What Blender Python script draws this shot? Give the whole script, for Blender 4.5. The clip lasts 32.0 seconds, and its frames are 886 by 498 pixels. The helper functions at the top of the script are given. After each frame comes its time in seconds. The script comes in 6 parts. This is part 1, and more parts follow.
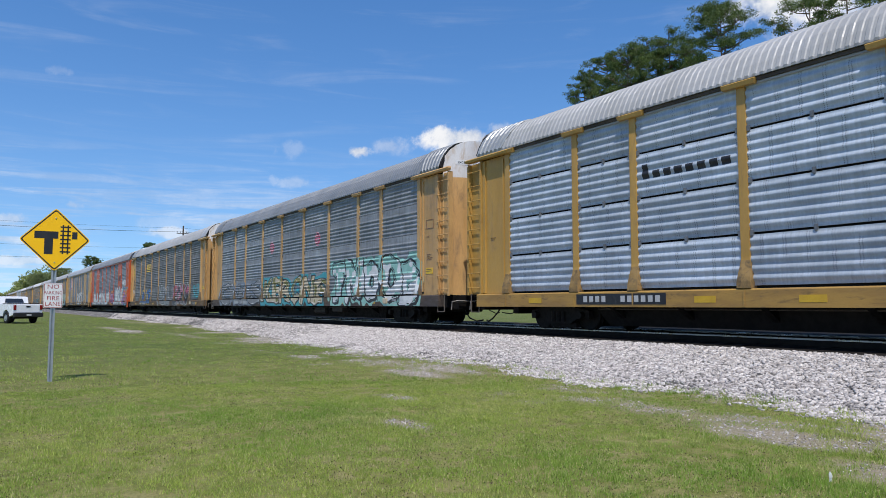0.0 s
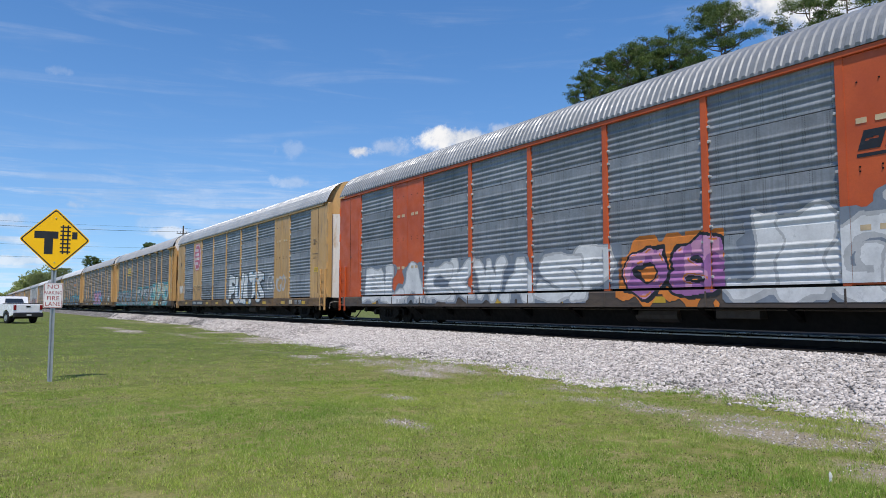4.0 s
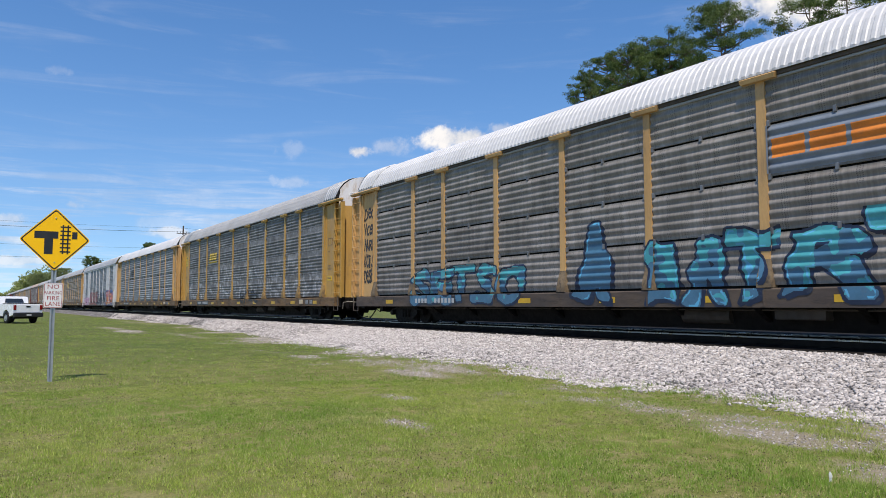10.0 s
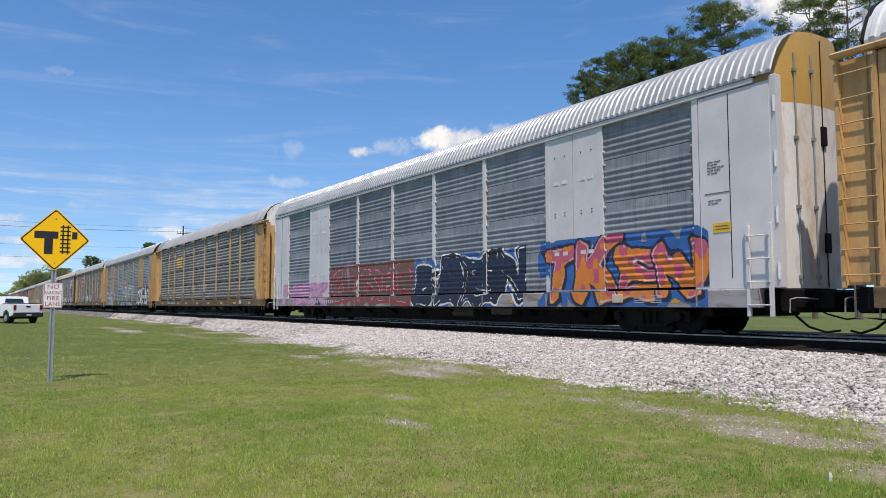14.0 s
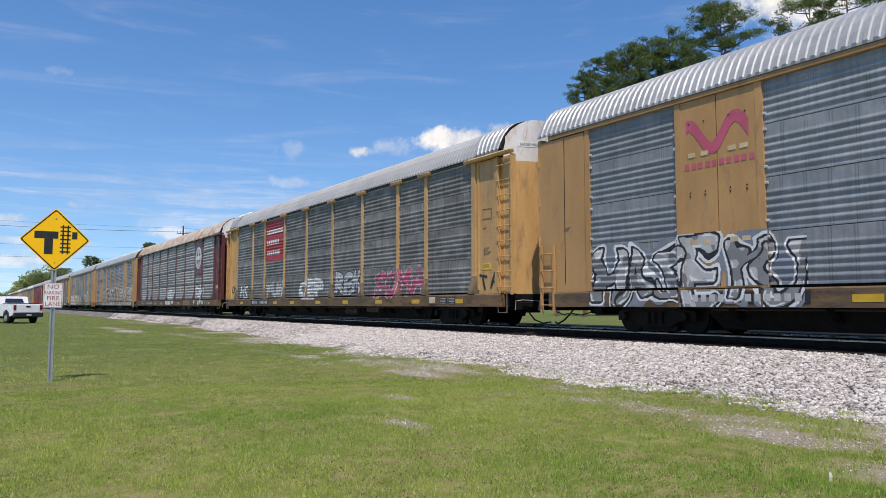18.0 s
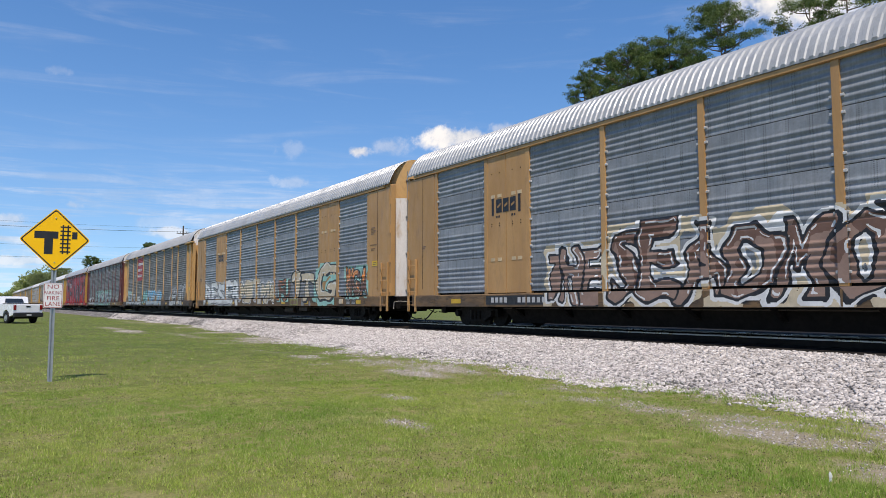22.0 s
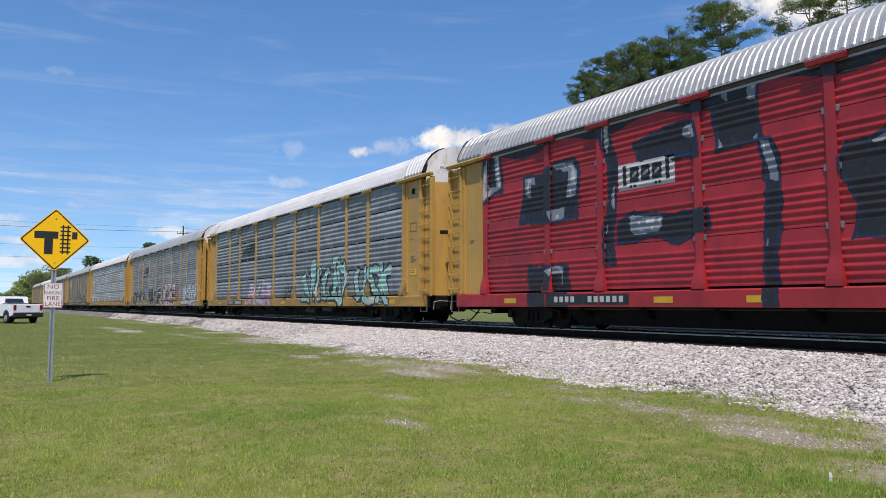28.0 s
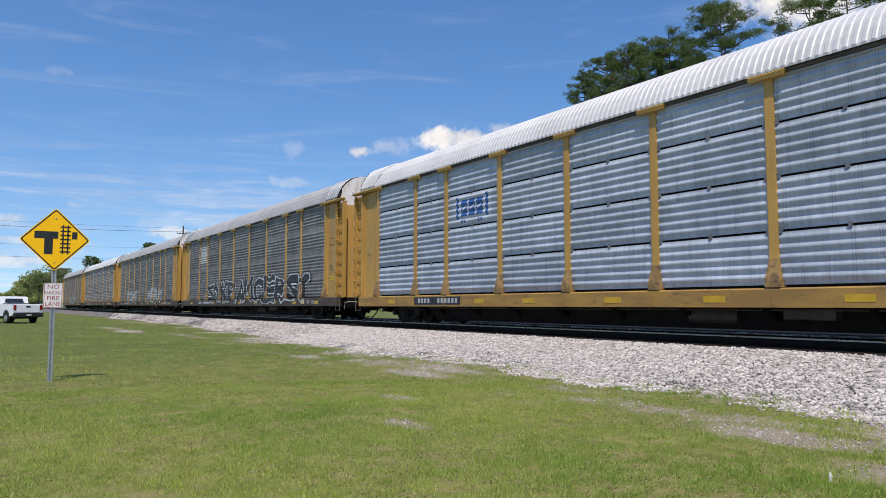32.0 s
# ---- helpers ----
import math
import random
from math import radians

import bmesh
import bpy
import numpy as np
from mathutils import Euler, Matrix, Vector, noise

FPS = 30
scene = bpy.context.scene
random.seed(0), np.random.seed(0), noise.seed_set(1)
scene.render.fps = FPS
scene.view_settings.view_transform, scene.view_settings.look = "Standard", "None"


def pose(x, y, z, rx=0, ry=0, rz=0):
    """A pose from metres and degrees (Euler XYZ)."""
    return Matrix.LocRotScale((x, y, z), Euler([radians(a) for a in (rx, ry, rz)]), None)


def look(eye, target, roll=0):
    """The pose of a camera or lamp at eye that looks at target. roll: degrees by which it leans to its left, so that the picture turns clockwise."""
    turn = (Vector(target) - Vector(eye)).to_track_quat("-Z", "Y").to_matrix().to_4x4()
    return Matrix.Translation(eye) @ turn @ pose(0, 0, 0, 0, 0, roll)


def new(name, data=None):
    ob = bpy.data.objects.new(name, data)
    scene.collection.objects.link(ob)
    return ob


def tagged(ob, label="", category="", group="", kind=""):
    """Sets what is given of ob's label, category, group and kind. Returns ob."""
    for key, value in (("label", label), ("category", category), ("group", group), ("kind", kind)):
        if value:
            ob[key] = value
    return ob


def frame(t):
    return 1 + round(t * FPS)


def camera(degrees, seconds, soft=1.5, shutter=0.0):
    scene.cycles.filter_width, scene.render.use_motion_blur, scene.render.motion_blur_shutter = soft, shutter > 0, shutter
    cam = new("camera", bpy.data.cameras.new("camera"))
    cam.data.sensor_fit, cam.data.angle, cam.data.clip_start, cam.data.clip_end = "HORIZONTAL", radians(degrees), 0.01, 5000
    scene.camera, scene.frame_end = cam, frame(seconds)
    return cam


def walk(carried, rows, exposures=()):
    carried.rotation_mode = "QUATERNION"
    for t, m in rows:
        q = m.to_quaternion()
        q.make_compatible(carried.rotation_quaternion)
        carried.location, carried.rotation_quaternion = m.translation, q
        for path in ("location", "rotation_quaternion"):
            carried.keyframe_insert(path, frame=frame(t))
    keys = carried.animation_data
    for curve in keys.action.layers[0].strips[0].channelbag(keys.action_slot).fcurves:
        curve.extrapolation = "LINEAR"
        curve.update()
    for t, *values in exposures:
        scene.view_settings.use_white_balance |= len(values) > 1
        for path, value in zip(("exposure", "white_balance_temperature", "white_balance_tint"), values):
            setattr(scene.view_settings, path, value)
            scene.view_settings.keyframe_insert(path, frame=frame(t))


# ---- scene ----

# ------------------------------------------------------------------ camera
EYE_Z = 1.33
THETA, PITCH = 32.65, 4.39
cam = camera(62.578, 32.0, soft=0.6)
stand = pose(0, 0, EYE_Z, 90 + PITCH, 0, 90 - THETA)
walk(cam, [(0, stand), (32, stand)], exposures=[(0, 0.03, 6350, 11), (3, 0.05, 6450, 11), (6, 0.06, 6600, 11), (9, 0.11, 6750, 12), (29, 0.13, 6850, 13), (32, 0.06, 6800, 13)])

# ------------------------------------------------------------------ world and sun
SUN_EL, SUN_AZ = radians(64), math.atan2(-0.54, 0.842)
SUN_DIR = Vector((math.cos(SUN_EL) * math.cos(SUN_AZ), math.cos(SUN_EL) * math.sin(SUN_AZ), math.sin(SUN_EL)))


class Nodes:
    """Short-hand for building a node tree."""

    def __init__(self, tree):
        self.t = tree
        self.t.nodes.clear()

    def add(self, kind, ins=None, operation=None, use_clamp=None, data_type=None, blend_type=None, interpolation_type=None):
        n = self.t.nodes.new(kind)
        if operation is not None:
            n.operation = operation
        if use_clamp is not None:
            n.use_clamp = use_clamp
        if data_type is not None:
            n.data_type = data_type
        if blend_type is not None:
            n.blend_type = blend_type
        if interpolation_type is not None:
            n.interpolation_type = interpolation_type
        for k, v in (ins or {}).items():
            self.put(n.inputs[k], v)
        return n

    def put(self, socket, v):
        if isinstance(v, bpy.types.NodeSocket):
            self.t.links.new(v, socket)
        elif isinstance(v, bpy.types.Node):
            self.t.links.new(v.outputs[0], socket)
        elif v is not None:
            socket.default_value = v

    def math(self, op, a, b=None, c=None, clamp=False):
        n = self.add("ShaderNodeMath", operation=op, use_clamp=clamp)
        for s, v in zip(n.inputs, (a, b, c)):
            self.put(s, v)
        return n.outputs[0]

    def mix(self, fac, a, b, blend="MIX"):
        n = self.add("ShaderNodeMix", data_type="RGBA", blend_type=blend)
        self.put(n.inputs[0], fac)
        for i, v in ((6, a), (7, b)):
            self.put(n.inputs[i], (*v, 1) if isinstance(v, tuple) and len(v) == 3 else v)
        return n.outputs[2]

    def ramp(self, fac, lo, hi, a=0.0, b=1.0, smooth=True):
        n = self.add("ShaderNodeMapRange", interpolation_type="SMOOTHSTEP" if smooth else "LINEAR")
        for i, v in enumerate((fac, lo, hi, a, b)):
            self.put(n.inputs[i], v)
        return n.outputs[0]

    def noise(self, vec, scale, detail=3.0, rough=0.55, dist=0.0, out=0):
        n = self.add("ShaderNodeTexNoise", ins={"Scale": scale, "Detail": detail, "Roughness": rough, "Distortion": dist})
        self.put(n.inputs["Vector"], vec)
        return n.outputs[out]

    def mapping(self, vec, scale=(1, 1, 1), loc=(0, 0, 0), rot=(0, 0, 0)):
        n = self.add("ShaderNodeMapping", ins={"Scale": scale, "Location": loc, "Rotation": rot})
        self.put(n.inputs["Vector"], vec)
        return n.outputs[0]


def make_world():
    w = bpy.data.worlds.new("sky")
    scene.world = w
    w.use_nodes = True
    n = Nodes(w.node_tree)
    sky = n.add("ShaderNodeTexSky")
    sky.sky_type, sky.sun_disc, sky.sun_elevation, sky.sun_rotation = "NISHITA", False, SUN_EL, math.pi / 2 - SUN_AZ
    sky.altitude, sky.air_density, sky.dust_density, sky.ozone_density = 0, 1.0, 0.25, 3.0
    way = n.add("ShaderNodeTexCoord").outputs["Generated"]
    warp = n.add("ShaderNodeTexNoise", ins={"Scale": 22.0, "Detail": 6.0, "Roughness": 0.62, "Vector": way})
    fine = warp.outputs["Fac"]
    total = None
    # cumulus: azimuth, elevation, half width, half height (degrees), strength
    for az, el, a, b, k in ((145.4, 13.05, 3.6, 1.0, 1.0), (142.6, 13.7, 1.5, 0.6, 0.5), (154.0, 11.95, 1.15, 0.5, 0.9),
                            (151.6, 12.3, 1.6, 0.75, 0.35), (159.1, 11.9, 1.3, 0.7, 0.2), (159.0, 9.4, 1.5, 0.5, 0.3),
                            (174.4, 7.0, 1.2, 0.4, 0.4), (169.2, 6.1, 2.4, 0.6, 0.22), (167.8, 5.3, 1.7, 0.4, 0.6),
                            (175.6, 16.1, 0.9, 0.4, 0.16), (121.5, 20.9, 4.0, 1.9, 1.0), (117.0, 19.0, 5.0, 1.4, 0.7),
                            (178.1, 5.8, 1.4, 0.5, 0.5), (177.2, 3.0, 1.8, 0.4, 0.6), (100.0, 17.0, 7.0, 2.4, 0.9),
                            (200.0, 14.0, 6.0, 2.0, 0.8), (60.0, 20.0, 8.0, 3.0, 0.9), (250.0, 18.0, 8.0, 3.0, 0.9),
                            (310.0, 15.0, 9.0, 3.0, 0.9), (10.0, 22.0, 9.0, 3.0, 0.8)):
        az, el, a, b = radians(az), radians(el), radians(a), radians(b)
        c = Vector((math.cos(el) * math.cos(az), math.cos(el) * math.sin(az), math.sin(el)))
        side = Vector((-math.sin(az), math.cos(az), 0))
        up = c.cross(side) * -1
        if up.z < 0:
            up = -up
        d = n.add("ShaderNodeVectorMath", operation="SUBTRACT", ins={0: way, 1: c}).outputs[0]
        p = n.add("ShaderNodeVectorMath", operation="DOT_PRODUCT", ins={0: d, 1: side / a}).outputs["Value"]
        q = n.add("ShaderNodeVectorMath", operation="DOT_PRODUCT", ins={0: d, 1: up / b}).outputs["Value"]
        r = n.math("SQRT", n.math("ADD", n.math("MULTIPLY", p, p), n.math("MULTIPLY", q, q)))
        front = n.add("ShaderNodeVectorMath", operation="DOT_PRODUCT", ins={0: way, 1: c}).outputs["Value"]
        r = n.math("ADD", r, n.math("MULTIPLY", n.math("SUBTRACT", 0.5, fine), 3.4))
        m = n.math("MULTIPLY", n.ramp(r, 1.15, 0.35, 0.0, k), n.math("GREATER_THAN", front, 0.5))
        total = m if total is None else n.math("MAXIMUM", total, m)
    # thin high streaks
    streak = n.noise(n.mapping(way, (1.4, 1.4, 14), (0.3, 0.1, 0.0), (0.05, 0.12, 0.3)), 3.0, 5, 0.6, 0.6)
    total = n.math("MAXIMUM", total, n.ramp(streak, 0.5, 0.78, 0.0, 0.11))
    hazy = n.noise(n.mapping(way, (2.0, 2.0, 26), (0.7, 0.2, 0.1), (0.02, 0.03, 0.0)), 3.2, 6, 0.62, 0.5)
    height = n.add("ShaderNodeSeparateXYZ", ins={0: way}).outputs[2]
    total = n.math("MAXIMUM", total, n.math("MULTIPLY", n.ramp(hazy, 0.42, 0.72, 0.0, 0.62), n.ramp(height, 0.24, 0.05)))
    lift = n.add("ShaderNodeVectorMath", operation="MULTIPLY_ADD", ins={0: way, 1: (1, 1, 0.85), 2: (0, 0, 0.085)})
    n.put(sky.inputs["Vector"], n.add("ShaderNodeVectorMath", operation="NORMALIZE", ins={0: lift.outputs[0]}).outputs[0])
    deep = n.add("ShaderNodeHueSaturation", ins={"Color": sky.outputs[0], "Saturation": 1.25, "Hue": 0.504})
    back = n.add("ShaderNodeBackground", ins={"Color": deep.outputs[0], "Strength": SKY})
    shade = n.mix(n.ramp(fine, 0.35, 0.65), (0.62, 0.68, 0.78), (1.0, 1.0, 1.0))
    cloud = n.add("ShaderNodeBackground", ins={"Color": shade, "Strength": 0.9})
    both = n.add("ShaderNodeMixShader", ins={0: total, 1: back.outputs[0], 2: cloud.outputs[0]})
    n.add("ShaderNodeOutputWorld", ins={0: both.outputs[0]})


SKY = 0.15
make_world()
sun = new("sun", bpy.data.lights.new("sun", "SUN"))
sun.data.energy, sun.data.angle, sun.data.color = 4.6, radians(0.53), (1.0, 0.945, 0.865)
sun.matrix_world = look(tuple(SUN_DIR * 50), (0, 0, 0))

# ------------------------------------------------------------------ materials
MATS = {}


def surf(name, a, b=None, rough=0.6, metal=0.0, scale=2.0, fine=30.0, stain=None, stain_at=(0.55, 0.75), bump=0.15, bump_scale=60.0,
         stretch=(1, 1, 1), uv=False, per_object=0.0, spec=0.5, islands=False, grain=0.22):
    """A worn surface: two tones in large patches, fine grain, stains and a little relief."""
    if name in MATS:
        return MATS[name]
    m = bpy.data.materials.new(name)
    m.use_nodes = True
    n = Nodes(m.node_tree)
    b = b or tuple(c * 0.7 for c in a)
    vec = n.add("ShaderNodeTexCoord").outputs["UV" if uv else "Object"]
    vec = n.mapping(vec, stretch)
    col = n.mix(n.ramp(n.noise(vec, scale, 4), 0.35, 0.68), a, b)
    col = n.mix(n.ramp(n.noise(vec, fine, 2), 0.3, 0.75, 0.0, grain), col, tuple(c * 0.62 for c in a))
    if stain:
        col = n.mix(n.ramp(n.noise(vec, scale * 2.7, 6, 0.65, 0.4), *stain_at, 0.0, 0.85), col, stain)
    if per_object or islands:
        rnd = n.add("ShaderNodeNewGeometry").outputs["Random Per Island"] if islands else n.add("ShaderNodeObjectInfo").outputs["Random"]
        hsv = n.add("ShaderNodeHueSaturation", ins={"Color": col, "Value": n.ramp(rnd, 0, 1, 1 - (per_object or 0.3), 1 + (per_object or 0.3), False)})
        col = hsv.outputs[0]
    bsdf = n.add("ShaderNodeBsdfPrincipled", ins={"Base Color": col, "Metallic": metal, "Specular IOR Level": spec})
    n.put(bsdf.inputs["Roughness"], n.ramp(n.noise(vec, scale * 3, 3), 0.3, 0.7, max(rough - 0.12, 0.05), min(rough + 0.12, 1.0)))
    if bump:
        bm = n.add("ShaderNodeBump", ins={"Strength": bump, "Distance": 0.01, "Height": n.noise(vec, bump_scale, 3)})
        n.put(bsdf.inputs["Normal"], bm.outputs[0])
    n.add("ShaderNodeOutputMaterial", ins={0: bsdf.outputs[0]})
    MATS[name] = m
    return m


def panel_material(name, a, b, dirt, dirt_amount, holes=0.6, metal=0.12, rough=0.5, band=0.35, chalk=0.0):
    """Ribbed perforated sheet: UV is metres along the car and up from the rail."""
    m = bpy.data.materials.new(name)
    m.use_nodes = True
    n = Nodes(m.node_tree)
    uv = n.add("ShaderNodeTexCoord").outputs["UV"]
    obj = n.add("ShaderNodeObjectInfo")
    shift = n.add("ShaderNodeVectorMath", operation="ADD", ins={0: uv}).outputs[0]
    n.put(shift.node.inputs[1], n.add("ShaderNodeCombineXYZ", ins={2: obj.outputs["Random"]}).outputs[0])
    base = n.mix(n.ramp(n.noise(n.mapping(shift, (0.8, 0.8, 5)), 1.5, 4), 0.35, 0.65), a, b)
    # upright streaks of road film
    streak = n.noise(n.mapping(shift, (9, 0.5, 3)), 1.6, 5, 0.65)
    blot = n.noise(n.mapping(shift, (1.2, 2.0, 3)), 1.3, 5, 0.6, 0.5)
    film = n.math("MULTIPLY", n.ramp(n.math("ADD", n.math("MULTIPLY", streak, 0.55), n.math("MULTIPLY", blot, 0.5)), 0.36, 0.68), dirt_amount)
    col = n.mix(film, base, dirt)
    col = n.mix(n.ramp(n.noise(shift, 24, 3), 0.35, 0.75, 0.0, 0.25), col, tuple(c * 0.5 for c in a))
    if chalk:
        up = n.add("ShaderNodeSeparateXYZ", ins={0: uv}).outputs[1]
        rub = n.math("ADD", n.math("MULTIPLY", n.noise(n.mapping(shift, (1.1, 1.6, 2)), 1.6, 6, 0.68, 0.6), 0.75), n.math("MULTIPLY", n.noise(n.mapping(shift, (7, 0.7, 2)), 2.0, 4), 0.35))
        low = n.ramp(up, 3.6, 1.3, 0.35, 1.0)
        col = n.mix(n.math("MULTIPLY", n.math("MULTIPLY", n.ramp(rub, 0.5, 0.72), low), chalk), col, (0.62, 0.62, 0.62))
    # punched holes in upright bands
    sep = n.add("ShaderNodeSeparateXYZ", ins={0: uv})
    fx = n.math("ABSOLUTE", n.math("SUBTRACT", n.math("FRACT", n.math("DIVIDE", sep.outputs[0], 0.052)), 0.5))
    fz = n.math("ABSOLUTE", n.math("SUBTRACT", n.math("FRACT", n.math("DIVIDE", sep.outputs[1], 0.034)), 0.5))
    dot = n.math("MULTIPLY", n.math("LESS_THAN", fx, 0.2), n.math("LESS_THAN", fz, 0.26))
    inband = n.math("LESS_THAN", n.math("FRACT", n.math("ADD", n.math("DIVIDE", sep.outputs[0], 0.47), n.math("MULTIPLY", obj.outputs["Random"], 3.0))), band)
    patch = n.ramp(n.noise(n.mapping(shift, (0.7, 1.1, 4)), 1.7, 1), 0.42, 0.5)
    dot = n.math("MULTIPLY", n.math("MULTIPLY", dot, n.math("MULTIPLY", inband, patch)), holes)
    col = n.mix(dot, col, (0.01, 0.01, 0.012))
    val = n.ramp(obj.outputs["Random"], 0, 1, 0.86, 1.12, False)
    col = n.add("ShaderNodeHueSaturation", ins={"Color": col, "Value": val}).outputs[0]
    bsdf = n.add("ShaderNodeBsdfPrincipled", ins={"Base Color": col, "Metallic": metal})
    n.put(bsdf.inputs["Roughness"], n.math("ADD", rough, n.math("MULTIPLY", film, 0.3)))
    bm = n.add("ShaderNodeBump", ins={"Strength": 0.25, "Distance": 0.02, "Height": n.noise(n.mapping(shift, (1, 1.3, 1)), 7, 3)})
    n.put(bsdf.inputs["Normal"], bm.outputs[0])
    n.add("ShaderNodeOutputMaterial", ins={0: bsdf.outputs[0]})
    MATS[name] = m
    return m


PANELS = {
    "bright": panel_material("panel_bright", (0.510, 0.565, 0.629), (0.399, 0.457, 0.524), (0.188, 0.196, 0.210), 0.4, 0.55, band=0.22),
    "steel": panel_material("panel_steel", (0.334, 0.347, 0.362), (0.244, 0.261, 0.276), (0.123, 0.118, 0.111), 0.5, 0.55, band=0.22),
    "slate": panel_material("panel_slate", (0.234, 0.260, 0.282), (0.309, 0.325, 0.342), (0.106, 0.111, 0.113), 0.45, 0.55, band=0.22),
    "grime": panel_material("panel_grime", (0.264, 0.256, 0.243), (0.188, 0.182, 0.173), (0.080, 0.074, 0.065), 0.6, 0.55, band=0.22),
    "sooty": panel_material("panel_sooty", (0.188, 0.182, 0.166), (0.280, 0.271, 0.251), (0.068, 0.062, 0.053), 0.65, 0.55, band=0.22),
    "weather": panel_material("panel_weather", (0.333, 0.304, 0.272), (0.238, 0.219, 0.193), (0.095, 0.077, 0.060), 0.6, 0.55, band=0.3),
    "bare": panel_material("panel_bare", (0.47, 0.45, 0.42), (0.37, 0.35, 0.32), (0.16, 0.135, 0.11), 0.5, 0.6, band=0.22),
    "rubbed": panel_material("panel_rubbed", (0.185, 0.18, 0.17), (0.15, 0.145, 0.14), (0.06, 0.054, 0.048), 0.55, 0.55, band=0.22, chalk=0.8),
    "red": panel_material("panel_red", (0.41, 0.021, 0.028), (0.31, 0.016, 0.023), (0.13, 0.012, 0.014), 0.3, 0.25, metal=0.0, rough=0.4),
}
PAINT = {
    "tan": surf("paint_tan", (0.58, 0.345, 0.130), (0.49, 0.285, 0.105), 0.55, stain=(0.20, 0.13, 0.075), stain_at=(0.47, 0.82), scale=1.3, stretch=(1, 1, 0.3), per_object=0.08),
    "ochre": surf("paint_ochre", (0.49, 0.285, 0.065), (0.42, 0.235, 0.05), 0.5, stain=(0.24, 0.15, 0.07), stain_at=(0.52, 0.86), scale=1.3, stretch=(1, 1, 0.3), per_object=0.06),
    "brown_tan": surf("paint_brown_tan", (0.46, 0.262, 0.10), (0.39, 0.215, 0.08), 0.55, stain=(0.22, 0.13, 0.07), stain_at=(0.5, 0.86), scale=1.3, stretch=(1, 1, 0.3), per_object=0.08),
    "orange": surf("paint_orange", (0.58, 0.10, 0.02), (0.47, 0.075, 0.015), 0.5, stain=(0.2, 0.06, 0.03), stain_at=(0.66, 0.9), scale=0.9, per_object=0.05),
    "silver": surf("paint_silver", (0.62, 0.60, 0.585), (0.53, 0.51, 0.50), 0.5, 0.0, stain=(0.25, 0.22, 0.2), stain_at=(0.64, 0.88), scale=0.9, per_object=0.05),
    "oxide": surf("paint_oxide", (0.13, 0.035, 0.035), (0.10, 0.026, 0.028), 0.5, stain=(0.22, 0.15, 0.12), stain_at=(0.62, 0.88), scale=0.9, per_object=0.08),
    "red_dark": surf("paint_red_dark", (0.36, 0.02, 0.025), (0.27, 0.016, 0.02), 0.5, stain=(0.05, 0.02, 0.02), stain_at=(0.6, 0.85), scale=0.9),
    "white": surf("paint_white", (0.68, 0.66, 0.64), (0.58, 0.55, 0.52), 0.5, stain=(0.46, 0.34, 0.22), stain_at=(0.48, 0.72), scale=1.2, stretch=(1, 1, 0.4)),
}
SILL = {
    "tan": surf("sill_tan", (0.17, 0.10, 0.042), (0.09, 0.06, 0.035), 0.7, stain=(0.03, 0.024, 0.02), stain_at=(0.48, 0.7), scale=1.6, stretch=(0.5, 1, 2)),
    "ochre": surf("sill_ochre", (0.40, 0.23, 0.05), (0.28, 0.16, 0.045), 0.6, stain=(0.07, 0.05, 0.03), stain_at=(0.52, 0.78), scale=1.6, stretch=(0.5, 1, 2)),
    "dark": surf("sill_dark", (0.06, 0.046, 0.038), (0.10, 0.072, 0.05), 0.75, stain=(0.02, 0.018, 0.016), stain_at=(0.5, 0.75), scale=1.6, stretch=(0.5, 1, 2)),
    "red_dark": PAINT["red_dark"],
    "grey": surf("sill_grey", (0.34, 0.32, 0.31), (0.24, 0.21, 0.19), 0.65, stain=(0.12, 0.085, 0.065), stain_at=(0.48, 0.72), scale=1.6, stretch=(0.5, 1, 2)),
}
ROOFS = {
    "white": surf("roof_white", (0.56, 0.56, 0.56), (0.48, 0.48, 0.48), 0.5, stain=(0.45, 0.4, 0.34), stain_at=(0.66, 0.9), scale=0.7, bump_scale=20),
    "pale": surf("roof_pale", (0.35, 0.35, 0.35), (0.29, 0.29, 0.285), 0.55, 0.0, stain=(0.26, 0.28, 0.25), stain_at=(0.6, 0.85), scale=0.7, bump_scale=20),
    "galvanised": surf("roof_galvanised", (0.36, 0.37, 0.375), (0.29, 0.30, 0.305), 0.45, 0.2, stain=(0.28, 0.28, 0.28), stain_at=(0.6, 0.85), scale=0.8, bump_scale=20),
    "grey": surf("roof_grey", (0.24, 0.25, 0.26), (0.19, 0.20, 0.21), 0.5, 0.25, stain=(0.2, 0.2, 0.2), stain_at=(0.6, 0.85), scale=0.7, bump_scale=20),
    "rusty": surf("roof_rusty", (0.50, 0.45, 0.40), (0.38, 0.32, 0.26), 0.6, 0.0, stain=(0.30, 0.17, 0.09), stain_at=(0.42, 0.6), scale=0.7, bump_scale=20),
}
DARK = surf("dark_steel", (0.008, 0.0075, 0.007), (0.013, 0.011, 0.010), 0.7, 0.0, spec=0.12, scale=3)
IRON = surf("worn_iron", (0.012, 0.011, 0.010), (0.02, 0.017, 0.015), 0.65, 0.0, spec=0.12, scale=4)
RUBBER = surf("rubber", (0.015, 0.015, 0.015), (0.025, 0.025, 0.025), 0.75, spec=0.15, scale=8)
# near-black colour carries the shade inside the cars
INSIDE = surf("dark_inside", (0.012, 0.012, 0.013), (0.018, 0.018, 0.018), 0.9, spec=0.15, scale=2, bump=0)
